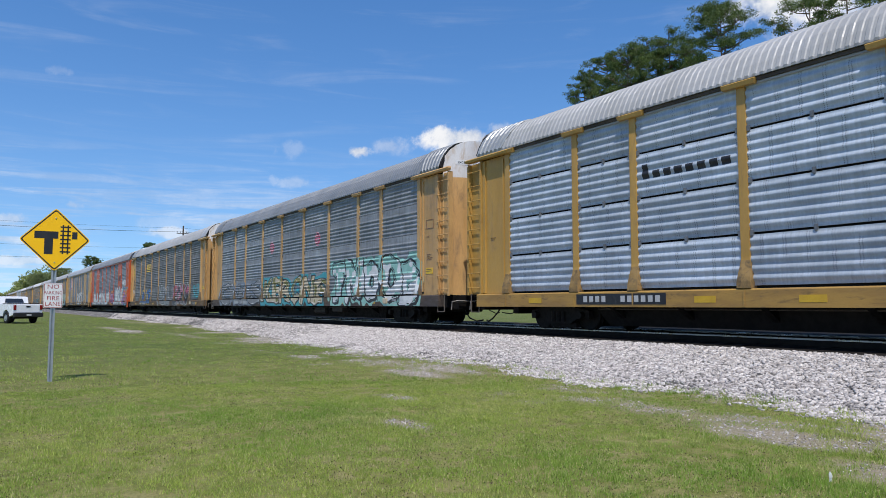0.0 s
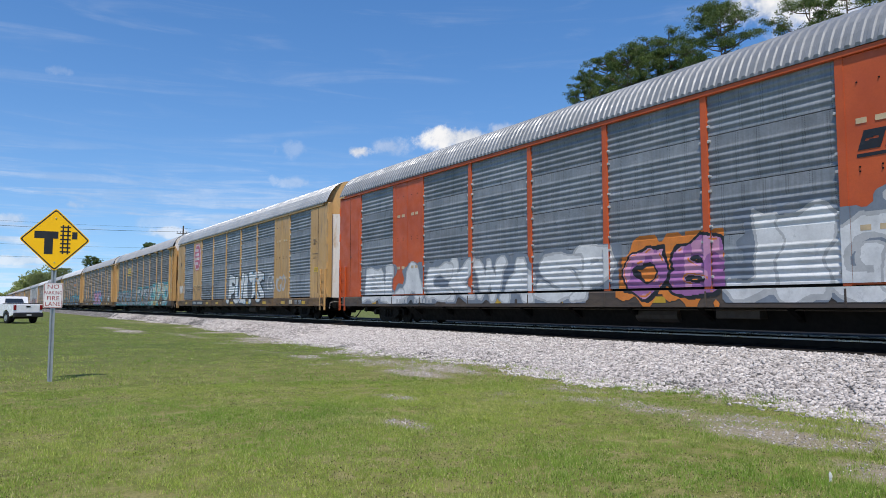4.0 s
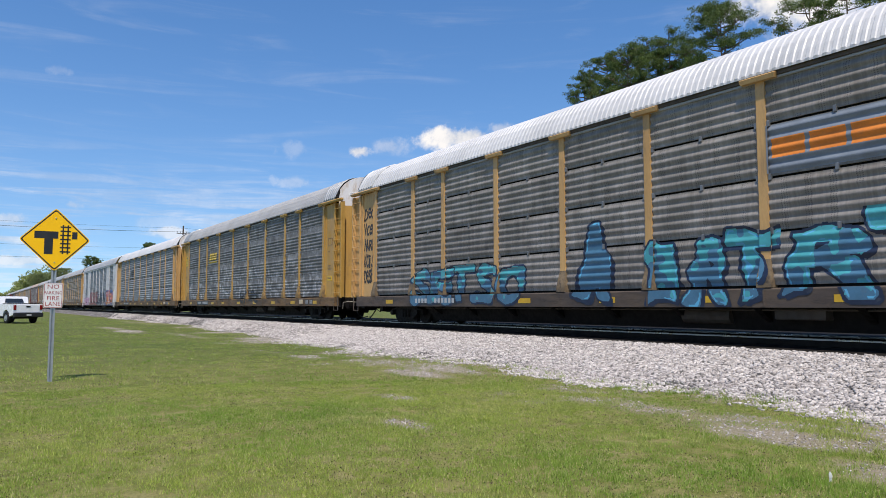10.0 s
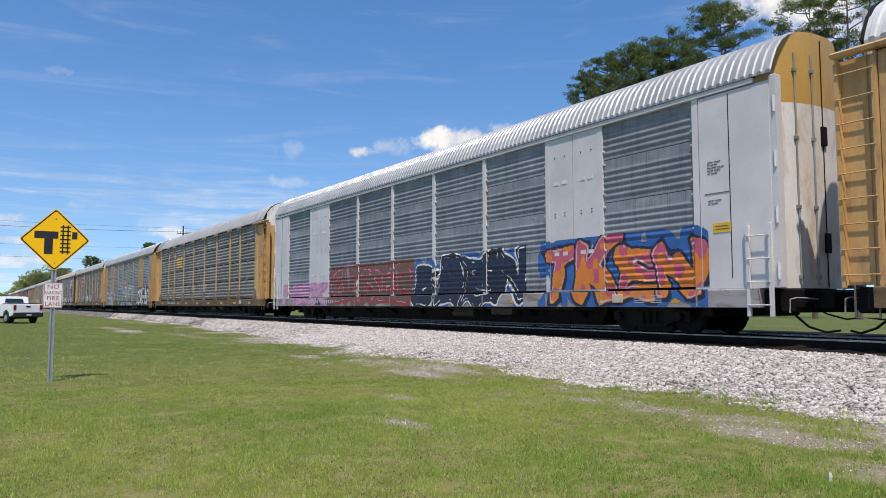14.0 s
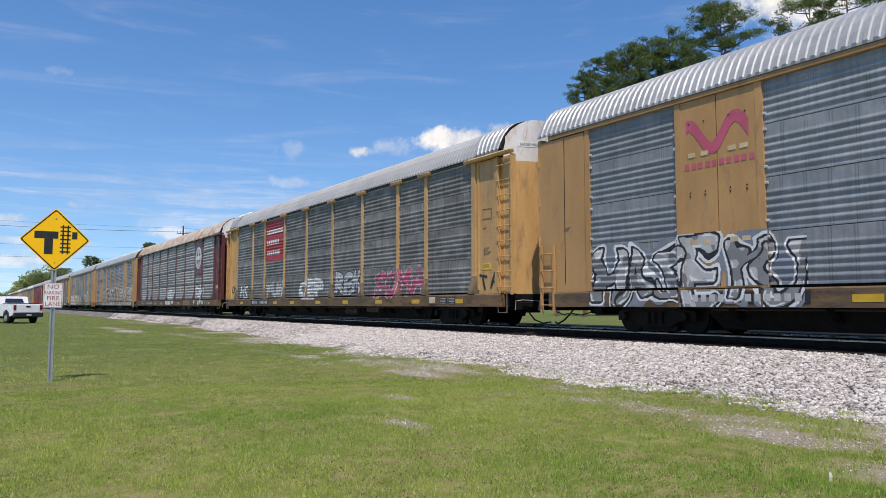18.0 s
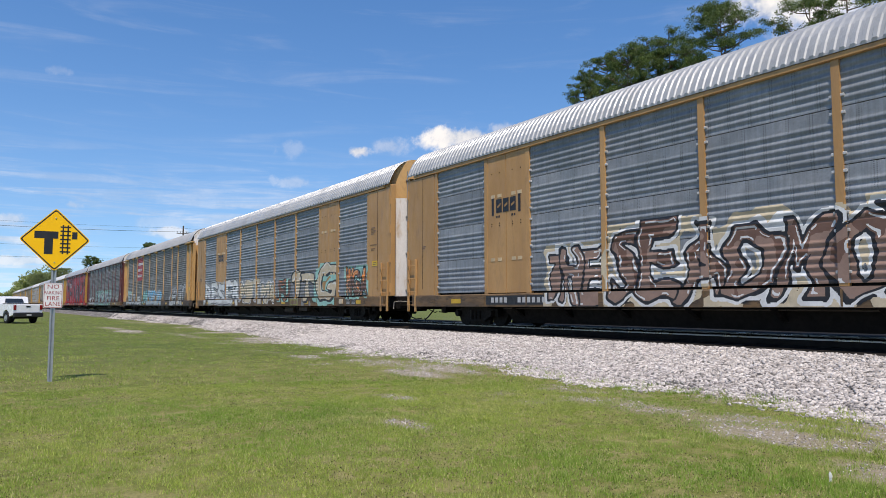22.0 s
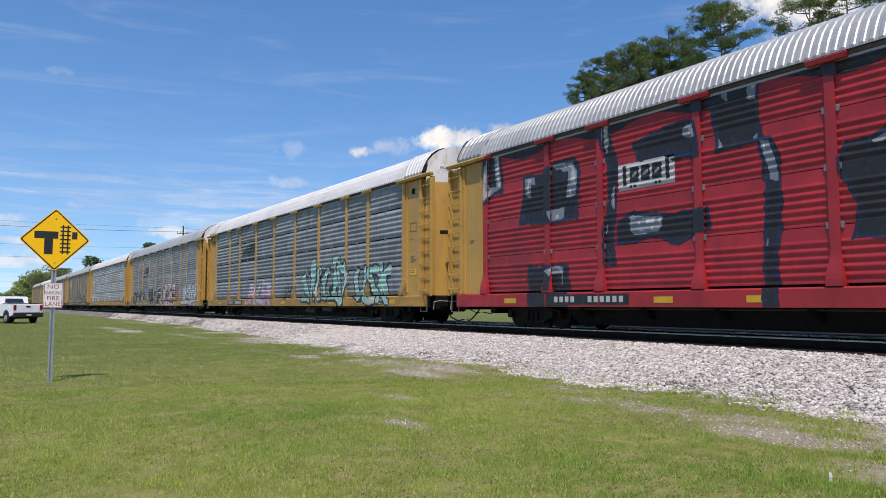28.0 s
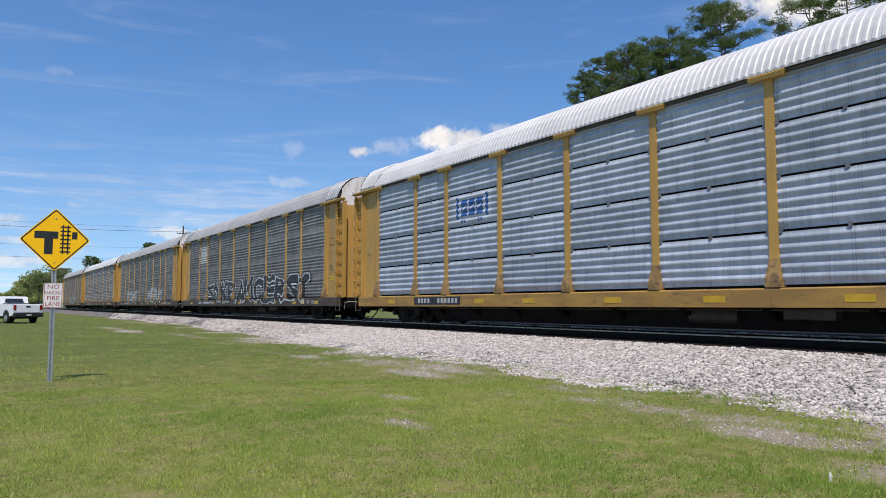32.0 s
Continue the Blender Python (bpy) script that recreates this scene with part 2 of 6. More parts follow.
SPRAY_RGB = {
    "black": (0.015, 0.015, 0.018), "white": (0.72, 0.72, 0.70), "chrome": (0.48, 0.48, 0.47), "grey": (0.23, 0.23, 0.23),
    "teal": (0.06, 0.36, 0.40), "mint": (0.30, 0.55, 0.47), "blue": (0.03, 0.12, 0.36), "sky": (0.10, 0.40, 0.62),
    "pink": (0.62, 0.30, 0.45), "rose": (0.55, 0.10, 0.16), "red": (0.42, 0.02, 0.03), "orange": (0.72, 0.22, 0.03),
    "yellow": (0.75, 0.48, 0.03), "olive": (0.22, 0.19, 0.04), "brown": (0.17, 0.09, 0.06), "mauve": (0.36, 0.14, 0.34),
    "cream": (0.60, 0.50, 0.34), "clay": (0.31, 0.20, 0.15), "navy": (0.01, 0.02, 0.05), "green": (0.08, 0.28, 0.10), "silver": (0.52, 0.56, 0.62), "slate": (0.2, 0.23, 0.27), "steel_blue": (0.06, 0.17, 0.27),
}
SPRAY = {k: surf("spray_" + k, v, tuple(c * 0.8 for c in v), 0.5, scale=2.5, fine=25, stain=tuple(0.5 * c + 0.06 for c in v), stain_at=(0.55, 0.8)) for k, v in SPRAY_RGB.items()}

# ------------------------------------------------------------------ mesh helpers


class Build:
    """Collects faces of one mesh, with a material index each and optional UVs."""

    def __init__(self):
        self.v, self.f, self.m, self.uv = [], [], [], []

    def face(self, pts, mat=0, uvs=None):
        i = len(self.v)
        self.v += pts
        self.f.append(tuple(range(i, i + len(pts))))
        self.m.append(mat)
        self.uv += uvs or [(0.0, 0.0)] * len(pts)

    def box(self, x0, x1, y0, y1, z0, z1, mat=0, chamfer=0.0):
        if x0 > x1:
            x0, x1 = x1, x0
        if y0 > y1:
            y0, y1 = y1, y0
        c = min(chamfer, (x1 - x0) / 3, (y1 - y0) / 3, (z1 - z0) / 3)
        if c <= 0:
            self.hull(((x0, x1, y0, y1, z0), (x0, x1, y0, y1, z1)), mat)
        else:
            self.hull(((x0 + c, x1 - c, y0 + c, y1 - c, z0), (x0, x1, y0, y1, z0 + c), (x0, x1, y0, y1, z1 - c), (x0 + c, x1 - c, y0 + c, y1 - c, z1)), mat)

    def sheet(self, rows, mat=0, uv=None):
        """Rows of points joined into one sheet with shared corners."""
        i0, k = len(self.v), len(rows[0])
        for r in rows:
            self.v += r
        for j in range(len(rows) - 1):
            for i in range(k - 1):
                q = (i0 + j * k + i, i0 + j * k + i + 1, i0 + (j + 1) * k + i + 1, i0 + (j + 1) * k + i)
                self.f.append(q)
                self.m.append(mat)
                self.uv += [uv(self.v[c]) for c in q] if uv else [(0.0, 0.0)] * 4

    def hull(self, rings, mat=0):
        """Stack of rectangles (x0, x1, y0, y1, z), closed at both ends."""
        rs = [[(a, c, z), (b, c, z), (b, d, z), (a, d, z)] for a, b, c, d, z in rings]
        self.face(rs[0][::-1], mat)
        for p, q in zip(rs, rs[1:]):
            for i in range(4):
                j = (i + 1) % 4
                self.face([p[i], p[j], q[j], q[i]], mat)
        self.face(rs[-1], mat)

    def loft(self, rings, mat=0, caps=True, closed=True):
        """Skin over rings of equal length."""
        k = len(rings[0])
        for p, q in zip(rings, rings[1:]):
            for i in range(k if closed else k - 1):
                j = (i + 1) % k
                self.face([p[i], p[j], q[j], q[i]], mat)
        if caps:
            self.face(list(rings[0])[::-1], mat)
            self.face(list(rings[-1]), mat)

    def tube(self, path, r, mat=0, k=6):
        """A round bar along a path; r may be a list."""
        path = [Vector(p) for p in path]
        rings = []
        for i, p in enumerate(path):
            d = (path[min(i + 1, len(path) - 1)] - path[max(i - 1, 0)]).normalized()
            a = d.cross(Vector((0, 0, 1)) if abs(d.z) < 0.9 else Vector((1, 0, 0))).normalized()
            b = d.cross(a)
            rr = r[i] if isinstance(r, (list, tuple)) else r
            rings.append([tuple(p + (a * math.cos(t) + b * math.sin(t)) * rr) for t in (2 * math.pi * j / k for j in range(k))])
        self.loft(rings, mat)

    def disc(self, c, axis, r, thick, mat=0, k=20):
        """A short cylinder along x, y or z, with a bevelled rim."""
        out = []
        for w, rr in ((-0.5, r * 0.93), (-0.35, r), (0.35, r), (0.5, r * 0.93)):
            ring = []
            for j in range(k):
                t = 2 * math.pi * j / k
                p = [rr * math.cos(t), rr * math.sin(t)]
                p.insert("xyz".index(axis), w * thick)
                ring.append((c[0] + p[0], c[1] + p[1], c[2] + p[2]))
            out.append(ring)
        self.loft(out, mat)

    def mesh(self, name, smooth=False, uv=False):
        me = bpy.data.meshes.new(name)
        me.from_pydata(self.v, [], self.f)
        me.polygons.foreach_set("material_index", self.m)
        if smooth:
            me.polygons.foreach_set("use_smooth", [True] * len(self.f))
        if uv:
            lay = me.uv_layers.new(name="UVMap")
            lay.data.foreach_set("uv", [c for p in self.uv for c in p])
        me.update()
        return me


def piece(name, me, mats, parent=None, label="", at=None):
    """One object on a (shared) mesh, with its own materials."""
    ob = new(name, me)
    mats = mats if isinstance(mats, (list, tuple)) else [mats]
    if len(me.materials) < len(mats):
        for m in mats[len(me.materials):]:
            me.materials.append(m)
    for slot, m in zip(ob.material_slots, mats):
        if slot.material != m:
            slot.link = "OBJECT"
            slot.material = m
    if parent:
        ob.parent = parent
    if at is not None:
        ob.matrix_basis = at
    if label:
        ob["label"] = label
    return ob


def part(name, bld, mats, parent, label="", at=None, smooth=False, uv=False):
    return piece(name, bld.mesh(name, smooth, uv), mats, parent, label, at)


MESHES = {}


def shared(key, make, smooth=False, uv=False):
    if key not in MESHES:
        b = Build()
        make(b)
        MESHES[key] = b.mesh(key if isinstance(key, str) else str(key[0]), smooth, uv)
    return MESHES[key]


# ------------------------------------------------------------------ the auto rack cars (x along the track, near side at -y, z from the rail)
GRID = (-11.9, -9.105, -7.155, -4.293, -1.431, 1.431, 4.293, 7.155, 9.105, 11.9)
STRETCH = 1.028  # the cars are this much longer than the drawing they are built from
Z_SILL0, Z_SILL1 = 0.60, 0.98
TIER0, TIER = 1.04, 1.07
Z_EAVE = 5.22
D_SILL, D_PANEL, D_POST = 1.57, 1.415, 1.485
DZ = 0.0214


def rib(z, style):
    """How far the ribbed sheet stands out at height z."""
    r = (z - TIER0) % TIER
    if style == "split":
        if r < 0.05 or r > 1.0:
            return 0.012
        return 0.012 + 0.036 * (0.5 - 0.5 * math.cos((r - 0.05) / 0.95 * 5 * 2 * math.pi))
    if r < 0.05 or r > 0.81:
        return 0.026
    return 0.012 + 0.036 * (0.5 + 0.38 * math.cos((r - 0.05) / 0.76 * 5 * 2 * math.pi + 2.2))


def post_depth(z, flush):
    if flush:
        return 1.495
    k = min(max((1.62 - z) / 0.55, 0), 1)
    return D_POST + (D_SILL + 0.005 - D_POST) * k * k * (3 - 2 * k)


def skin(x, z, style, flush):
    """Distance of the painted surface from the centreline at (x, z)."""
    if z < Z_SILL1:
        return D_SILL
    if abs(x) > 12.02:
        return 1.50 if flush else 1.43
    half = 0.09 if flush else 0.13
    for g in GRID:
        if abs(x - g) < half:
            return post_depth(z, flush)
    if flush and 7.2 < abs(x) < 9.15:
        return 1.485
    return D_PANEL + rib(z, style)


def add_panel(b, x0, x1, j, style):
    z = TIER0 + j * TIER
    top = z + TIER - (0.05 if style == "split" else 0.016)
    k = 50
    zs = [z + (TIER * i / k) for i in range(k + 1)]
    zs = [q for q in zs if q < top - 0.004] + [top]
    rows = [[(x0, -(D_PANEL + rib(q - 1e-6, style)), q), (x1, -(D_PANEL + rib(q - 1e-6, style)), q)] for q in zs]
    b.sheet(rows, 0, lambda v: (v[0], v[2]))
    for zz, s in ((z, 1), (top, -1)):
        y = -(D_PANEL + rib(zz, style))
        q = [(x0, y, zz), (x0, y + 0.05, zz), (x1, y + 0.05, zz), (x1, y, zz)]
        b.face(q[::s], 0, [(x0, zz)] * 4)


def add_post(b, flush, x, foot=False):
    w = 0.075 if flush else 0.095
    zs = [1.55, 1.62, 3.2, 5.1]
    if foot:
        zs = [0.99, 1.05, 1.12, 1.22, 1.34, 1.48, 1.55]
    if flush:
        zs = [0.99, 5.16]
    rings = []
    for z in zs:
        ww = w + (0 if flush else 0.06 * min(max((1.6 - z) / 0.5, 0), 1))
        d = post_depth(z, flush)
        rings.append((x - ww, x + ww, -d, -1.36, z))
    b.hull(rings)
    if not flush and not foot:
        # angled cap plate
        b.hull(((x - 0.36, x + 0.36, -1.58, -1.44, 5.10), (x - 0.38, x + 0.38, -1.60, -1.44, 5.19), (x - 0.38, x + 0.38, -1.55, -1.44, 5.22)))


ROOF = [(1.55, 5.23), (1.545, 5.27), (1.45, 5.50), (1.32, 5.74), (1.14, 5.95), (0.92, 6.10), (0.66, 6.19), (0.3, 6.215), (0.0, 6.22)]


def roof_ring(x, lift):
    pts = []
    for d, z in ROOF:
        k = 0.0 if z < 5.25 else 1.0
        pts.append((d + lift * 0.6 * k, z + lift * k))
    left = [(x, -d, z) for d, z in pts]
    right = [(x, d, z) for d, z in pts[:-1][::-1]]
    return left + right


def add_roof(b, pitch, x0, x1, lift=0.022, rise=0.0, slant=0.0):
    """Ribbed sheet from x0 to x1; slant leans its inner edge."""
    n = max(1, int(round((x1 - x0) / pitch)))
    step = (x1 - x0) / n
    rings = []
    for i in range(n):
        x = x0 + i * step
        for f, high in ((0.0, 0.0), (0.34, 0.0), (0.46, 1.0), (0.86, 1.0)):
            rings.append(roof_ring(x + f * step, lift * high + rise))
    rings.append(roof_ring(x1, rise))
    if slant:
        inner = x0 if abs(x0) < abs(x1) else x1
        for r in rings:
            for i, (x, y, z) in enumerate(r):
                k = 1 - abs(x - inner) / (x1 - x0)
                r[i] = (x + slant * k * (z - 5.23), y, z)
    b.loft(rings, 0, caps=False, closed=False)


def end_x(y, flush):
    """Where the rounded end door stands at width y."""
    half = 1.46 if flush else 1.40
    return 13.33 + (0.50 if flush else 0.42) * (1 - min(abs(y) / half, 1) ** 2.4)


def add_end_wall(b, s, flush):
    """Rounded end doors, two-tone: material 0 above, 1 below."""
    cols = 14
    half = 1.46 if flush else 1.40
    line = 4.72 if flush else 4.95
    def at(i, z):
        y = half * (2 * i / cols - 1)
        return (s * end_x(y, flush), y, z)
    def top(i):
        y = abs(half * (2 * i / cols - 1))
        pts = sorted((d, z) for d, z in ROOF[1:])
        for (d0, z0), (d1, z1) in zip(pts, pts[1:]):
            if d0 <= y <= d1:
                return z0 + (z1 - z0) * (y - d0) / (d1 - d0) + 0.02
        return 5.3
    for i in range(cols):
        lo = [at(i, 0.98), at(i + 1, 0.98), at(i + 1, line), at(i, line)]
        hi = [at(i, line), at(i + 1, line), at(i + 1, top(i + 1)), at(i, top(i))]
        for q, m in ((lo, 1), (hi, 0)):
            b.face(q if s > 0 else q[::-1], m)


def add_ladder(b, s, x, d, z0, z1, n, width=0.46):
    for k in (-1, 1):
        xx = x + k * width / 2
        b.box(xx - 0.035, xx + 0.035, -s * (d - 0.06), -s * d, z0, z1, 0, 0.008)
    for i in range(n):
        z = z0 + (i + 0.5) * (z1 - z0) / n
        b.tube([(x - width / 2, -s * (d + 0.015), z), (x + width / 2, -s * (d + 0.015), z)], 0.014)


def bogie_meshes():
    def side(b):
        prof = [(-1.12, 0.30), (-1.12, 0.52), (-0.62, 0.60), (-0.35, 0.72), (0.35, 0.72), (0.62, 0.60), (1.12, 0.52), (1.12, 0.30), (0.68, 0.30), (0.42, 0.17), (-0.42, 0.17), (-0.68, 0.30)]
        b.loft([[(x, y, z) for x, z in prof] for y in (-0.07, 0.07)])
        b.box(-0.50, 0.50, 0.08, 0.22, 0.06, 0.62)
        for x in (-0.2, 0.0, 0.2):
            b.tube([(x, -0.09, 0.22), (x, -0.09, 0.5)], 0.055, k=8)
        for x in (-0.88, 0.88):
            b.disc((x, -0.13, 0.40), "y", 0.10, 0.16)
    def wheel(b):
        b.disc((0, 0, 0), "y", 0.40, 0.10, 0, 28)
        b.disc((0, 0.065, 0), "y", 0.425, 0.03, 0, 28)
        b.disc((0, -0.06, 0), "y", 0.12, 0.10, 0, 14)
    def bolster(b):
        b.box(-0.22, 0.22, -0.95, 0.95, 0.38, 0.62, 0, 0.03)
        b.disc((0, 0, 0.64), "z", 0.3, 0.08)
        for x in (-0.88, 0.88):
            b.tube([(x, -0.95, 0.40), (x, 0.95, 0.40)], 0.08, k=8)
    return shared("bogie_side", side), shared("wheel", wheel, True), shared("bolster", bolster)


def text_mesh(text, size, name="lettering", align="CENTER"):
    c = bpy.data.curves.new(name, "FONT")
    c.body, c.size, c.align_x, c.align_y, c.resolution_u = text, size, align, "CENTER", 2
    c.space_line = 0.85
    o = bpy.data.objects.new(name, c)
    me = bpy.data.meshes.new_from_object(o)
    bpy.data.objects.remove(o)
    bpy.data.curves.remove(c)
    me.materials.clear()
    me.name = name
    return me


def raster(car, name, x0, z0, idx, palette, style, flush, dx, dz, label=""):
    """A painted figure that follows the surface: idx is a grid of colour numbers, -1 where bare."""
    b = Build()
    nz, nx = idx.shape
    xs = x0 + dx * np.arange(nx)
    cuts = set()
    half = 0.09 if flush else 0.13
    for g in GRID:
        for e in (g - half, g + half):
            cuts.add(int(math.ceil((e - x0) / dx)))
    for e in (-12.02, 12.02):
        cuts.add(int(math.ceil((e - x0) / dx)))
    rows = []
    fixed = {c for c in cuts if 0 < c < nx}
    for j in range(nz):
        row = idx[j]
        change = (np.flatnonzero(np.diff(row)) + 1).tolist()
        rows.append([(c, int(row[c - 1]), int(row[c])) for c in change])
    def meet(j, tr):
        """Where a colour edge stands in a neighbouring row, or None."""
        if j < 0 or j >= nz or tr[0] in fixed:
            return None
        best = None
        for c, l, r in rows[j]:
            if l == tr[1] and r == tr[2] and abs(c - tr[0]) < 5 and c not in fixed and (best is None or abs(c - tr[0]) < abs(best - tr[0])):
                best = c
        return best
    for j in range(nz):
        za, zb = z0 + j * dz, z0 + (j + 1) * dz
        zm = (za + zb) / 2
        if zm < Z_SILL0 or zm > 5.2:
            continue
        if Z_SILL1 - 0.01 < zm < TIER0:
            continue
        edge = {}
        for tr in rows[j]:
            lo, hi = meet(j - 1, tr), meet(j + 1, tr)
            edge[tr[0]] = ((tr[0] + lo) / 2 if lo is not None else tr[0], (tr[0] + hi) / 2 if hi is not None else tr[0])
        ends = sorted({0, nx, *edge, *fixed})
        for a, c in zip(ends, ends[1:]):
            k = int(idx[j][a])
            if k < 0:
                continue
            (a0, a1), (c0, c1) = edge.get(a, (a, a)), edge.get(c, (c, c))
            xm = x0 + (a + c) / 2 * dx
            if abs(xm) > 13.3:
                continue
            ya = -(skin(xm, za + 1e-4, style, flush) + 0.007)
            yb = -(skin(xm, zb - 1e-4, style, flush) + 0.007)
            if zm < Z_SILL1:
                ya = yb = -(D_SILL + 0.007)
            b.face([(x0 + a0 * dx, ya, za), (x0 + max(c0, a0) * dx, ya, za), (x0 + max(c1, a1) * dx, yb, zb), (x0 + a1 * dx, yb, zb)], k)
    if not b.f:
        return None
    return part(name, b, [SPRAY[p] for p in palette], car, label)


def seg_dist(X, Z, ax, az, bx, bz):
    dx, dz = bx - ax, bz - az
    t = np.clip(((X - ax) * dx + (Z - az) * dz) / (dx * dx + dz * dz + 1e-9), 0, 1)
    return np.hypot(X - ax - t * dx, Z - az - t * dz)


GLYPHS = {}


def glyph(ch):
    """Outline edges and triangles of a letter, in a unit box."""
    if ch not in GLYPHS:
        me = text_mesh(ch, 1.0)
        v = np.array([(p.co.x, p.co.y) for p in me.vertices])
        lo, hi = v.min(0), v.max(0)
        v = (v - lo) / np.maximum(hi - lo, 0.12)
        me.calc_loop_triangles()
        tri = np.array([t.vertices[:] for t in me.loop_triangles])
        seen = {}
        for t in tri.tolist():
            for i, j in ((t[0], t[1]), (t[1], t[2]), (t[2], t[0])):
                q = (min(i, j), max(i, j))
                seen[q] = seen.get(q, 0) + 1
        GLYPHS[ch] = ([(v[i], v[j]) for (i, j), k in seen.items() if k == 1], v[tri])
        bpy.data.meshes.remove(me)
    return GLYPHS[ch]


def letter_field(ch, X, Z, gx, gz, w, h):
    """Signed distance (negative inside) to a letter w by h metres with its foot at (gx, gz)."""
    out = np.full(X.shape, 9.0)
    near = (X > gx - 0.5 * h) & (X < gx + w + 0.5 * h)
    x, z = X[near] - gx, Z[near] - gz
    edges, tris = glyph(ch)
    d = np.full(x.shape, 9.0)
    for a, b in edges:
        d = np.minimum(d, seg_dist(x, z, a[0] * w, a[1] * h, b[0] * w, b[1] * h))
    inside = np.zeros(x.shape, bool)
    for t in tris:
        (ax, az), (bx, bz), (cx, cz) = t * (w, h)
        p = (bx - ax) * (z - az) - (bz - az) * (x - ax)
        q = (cx - bx) * (z - bz) - (cz - bz) * (x - bx)
        r = (ax - cx) * (z - cz) - (az - cz) * (x - cx)
        inside |= ((p >= 0) & (q >= 0) & (r >= 0)) | ((p <= 0) & (q <= 0) & (r <= 0))
    out[near] = np.where(inside, -d, d)
    return out


def smooth_field(rng, nx, nz, cell):
    g = rng.random((int(nz / cell) + 3, int(nx / cell) + 3))
    z = np.arange(nz) / cell
    x = np.arange(nx) / cell
    zi, xi = z.astype(int), x.astype(int)
    fz, fx = (z - zi)[:, None], (x - xi)[None, :]
    fz, fx = fz * fz * (3 - 2 * fz), fx * fx * (3 - 2 * fx)
    a, b = g[np.ix_(zi, xi)], g[np.ix_(zi, xi + 1)]
    c, d = g[np.ix_(zi + 1, xi)], g[np.ix_(zi + 1, xi + 1)]
    return (a * (1 - fx) + b * fx) * (1 - fz) + (c * (1 - fx) + d * fx) * fz


def graffiti(car, seed, x0, x1, z0, z1, fill, line="black", shine="white", back=None, fill2=None, style="split", flush=False, word="", fat=0.17, wear=0.0, lean=0.15, thin=False, wild=1.0, halo=False):
    """Fat overlapping letters with an outline, a drop edge and highlights."""
    rng = np.random.default_rng(seed)
    dx = 0.022
    dz = DZ
    z0 = TIER0 + round((z0 - TIER0) / dz) * dz
    nx, nz = int((x1 - x0) / dx), int((z1 - z0) / dz)
    X, Z = np.meshgrid(x0 + dx * (np.arange(nx) + 0.5), z0 + dz * (np.arange(nz) + 0.5))
    h = (z1 - z0) * 0.84
    base = z0 + (z1 - z0) * 0.07
    w = (x1 - x0 - 0.16 * h) / len(word)
    XX = X + (smooth_field(rng, nx, nz, 18) - 0.5) * 0.20 * h * wild
    ZZ = Z + (smooth_field(rng, nx, nz, 22) - 0.5) * 0.19 * h * wild
    edge = 0.032 * h + 0.016
    swell = max(fat - 0.07, 0.0) * 0.62 * h * min(1.0, 1.15 * w / h)
    idx = np.full(X.shape, -1)
    f = smooth_field(rng, nx, nz, 10)
    fields = []
    for i, ch in enumerate(word):
        gh = h * rng.uniform(0.86, 1.06) - 2 * swell
        gw = w * rng.uniform(0.94, 1.12) - 1.6 * swell
        gx = x0 + 0.08 * h + i * w + 0.8 * swell
        gz = base + swell + rng.uniform(-0.03, 0.05) * h
        tilt = lean * rng.uniform(-0.6, 1.3)
        fields.append(letter_field(ch, XX - tilt * (ZZ - base), ZZ, gx, gz, max(gw, 0.3 * w), gh) - (0 if thin else swell))
    dist = np.minimum.reduce(fields)
    if thin == "outline":
        idx[np.abs(dist) < 0.02] = 0
    elif thin:
        idx[dist < 0.012] = 0
    else:
        if back:
            cloud = smooth_field(rng, nx, nz, 14)
            idx[(dist < 0.09 * h + 0.34 * h * (cloud - 0.25)) & (Z < z1 - 0.04)] = 4
        k = max(2, int(0.085 * h / dx))
        drop = np.zeros(X.shape, bool)
        for j in range(1, k):
            drop[:-j, j:] |= (dist < 0)[j:, :-j]
        idx[drop] = 0
        if halo:
            idx[(dist > edge) & (dist < edge * 2.1)] = 2
        order = list(range(len(fields)))
        for i in order[::2] + order[1::2]:
            d = fields[i]
            idx[d < edge] = 0
            idx[d < 0] = 1
            idx[(d < 0) & ((f * 0.9 + (Z - z0) / (z1 - z0) * 0.6) > 0.78)] = 3
            idx[(d < -0.4 * edge) & (d > -0.95 * edge) & (f > 0.56)] = 2
    if wear:
        idx[(smooth_field(rng, nx, nz, 5) * 0.6 + smooth_field(rng, nx, nz, 2) * 0.4) < wear] = -1
    pal = [line, fill, shine, fill2 or fill, back or line]
    return raster(car, "graffiti", x0, z0, idx, pal, style, flush, dx, dz, "spray-painted graffiti in %s with a %s edge" % (fill, line))


def emblem(car, name, x0, x1, z0, z1, test, palette, style, flush, label):
    """test(u, v) gives the colour number (-1: bare) for u, v in 0..1."""
    dx, dz = 0.018, DZ
    z0 = TIER0 + round((z0 - TIER0) / dz) * dz
    nx, nz = max(1, int((x1 - x0) / dx)), max(1, int((z1 - z0) / dz))
    U, V = np.meshgrid((np.arange(nx) + 0.5) / nx, (np.arange(nz) + 0.5) / nz)
    return raster(car, name, x0, z0, test(U, V), palette, style, flush, dx, dz, label)


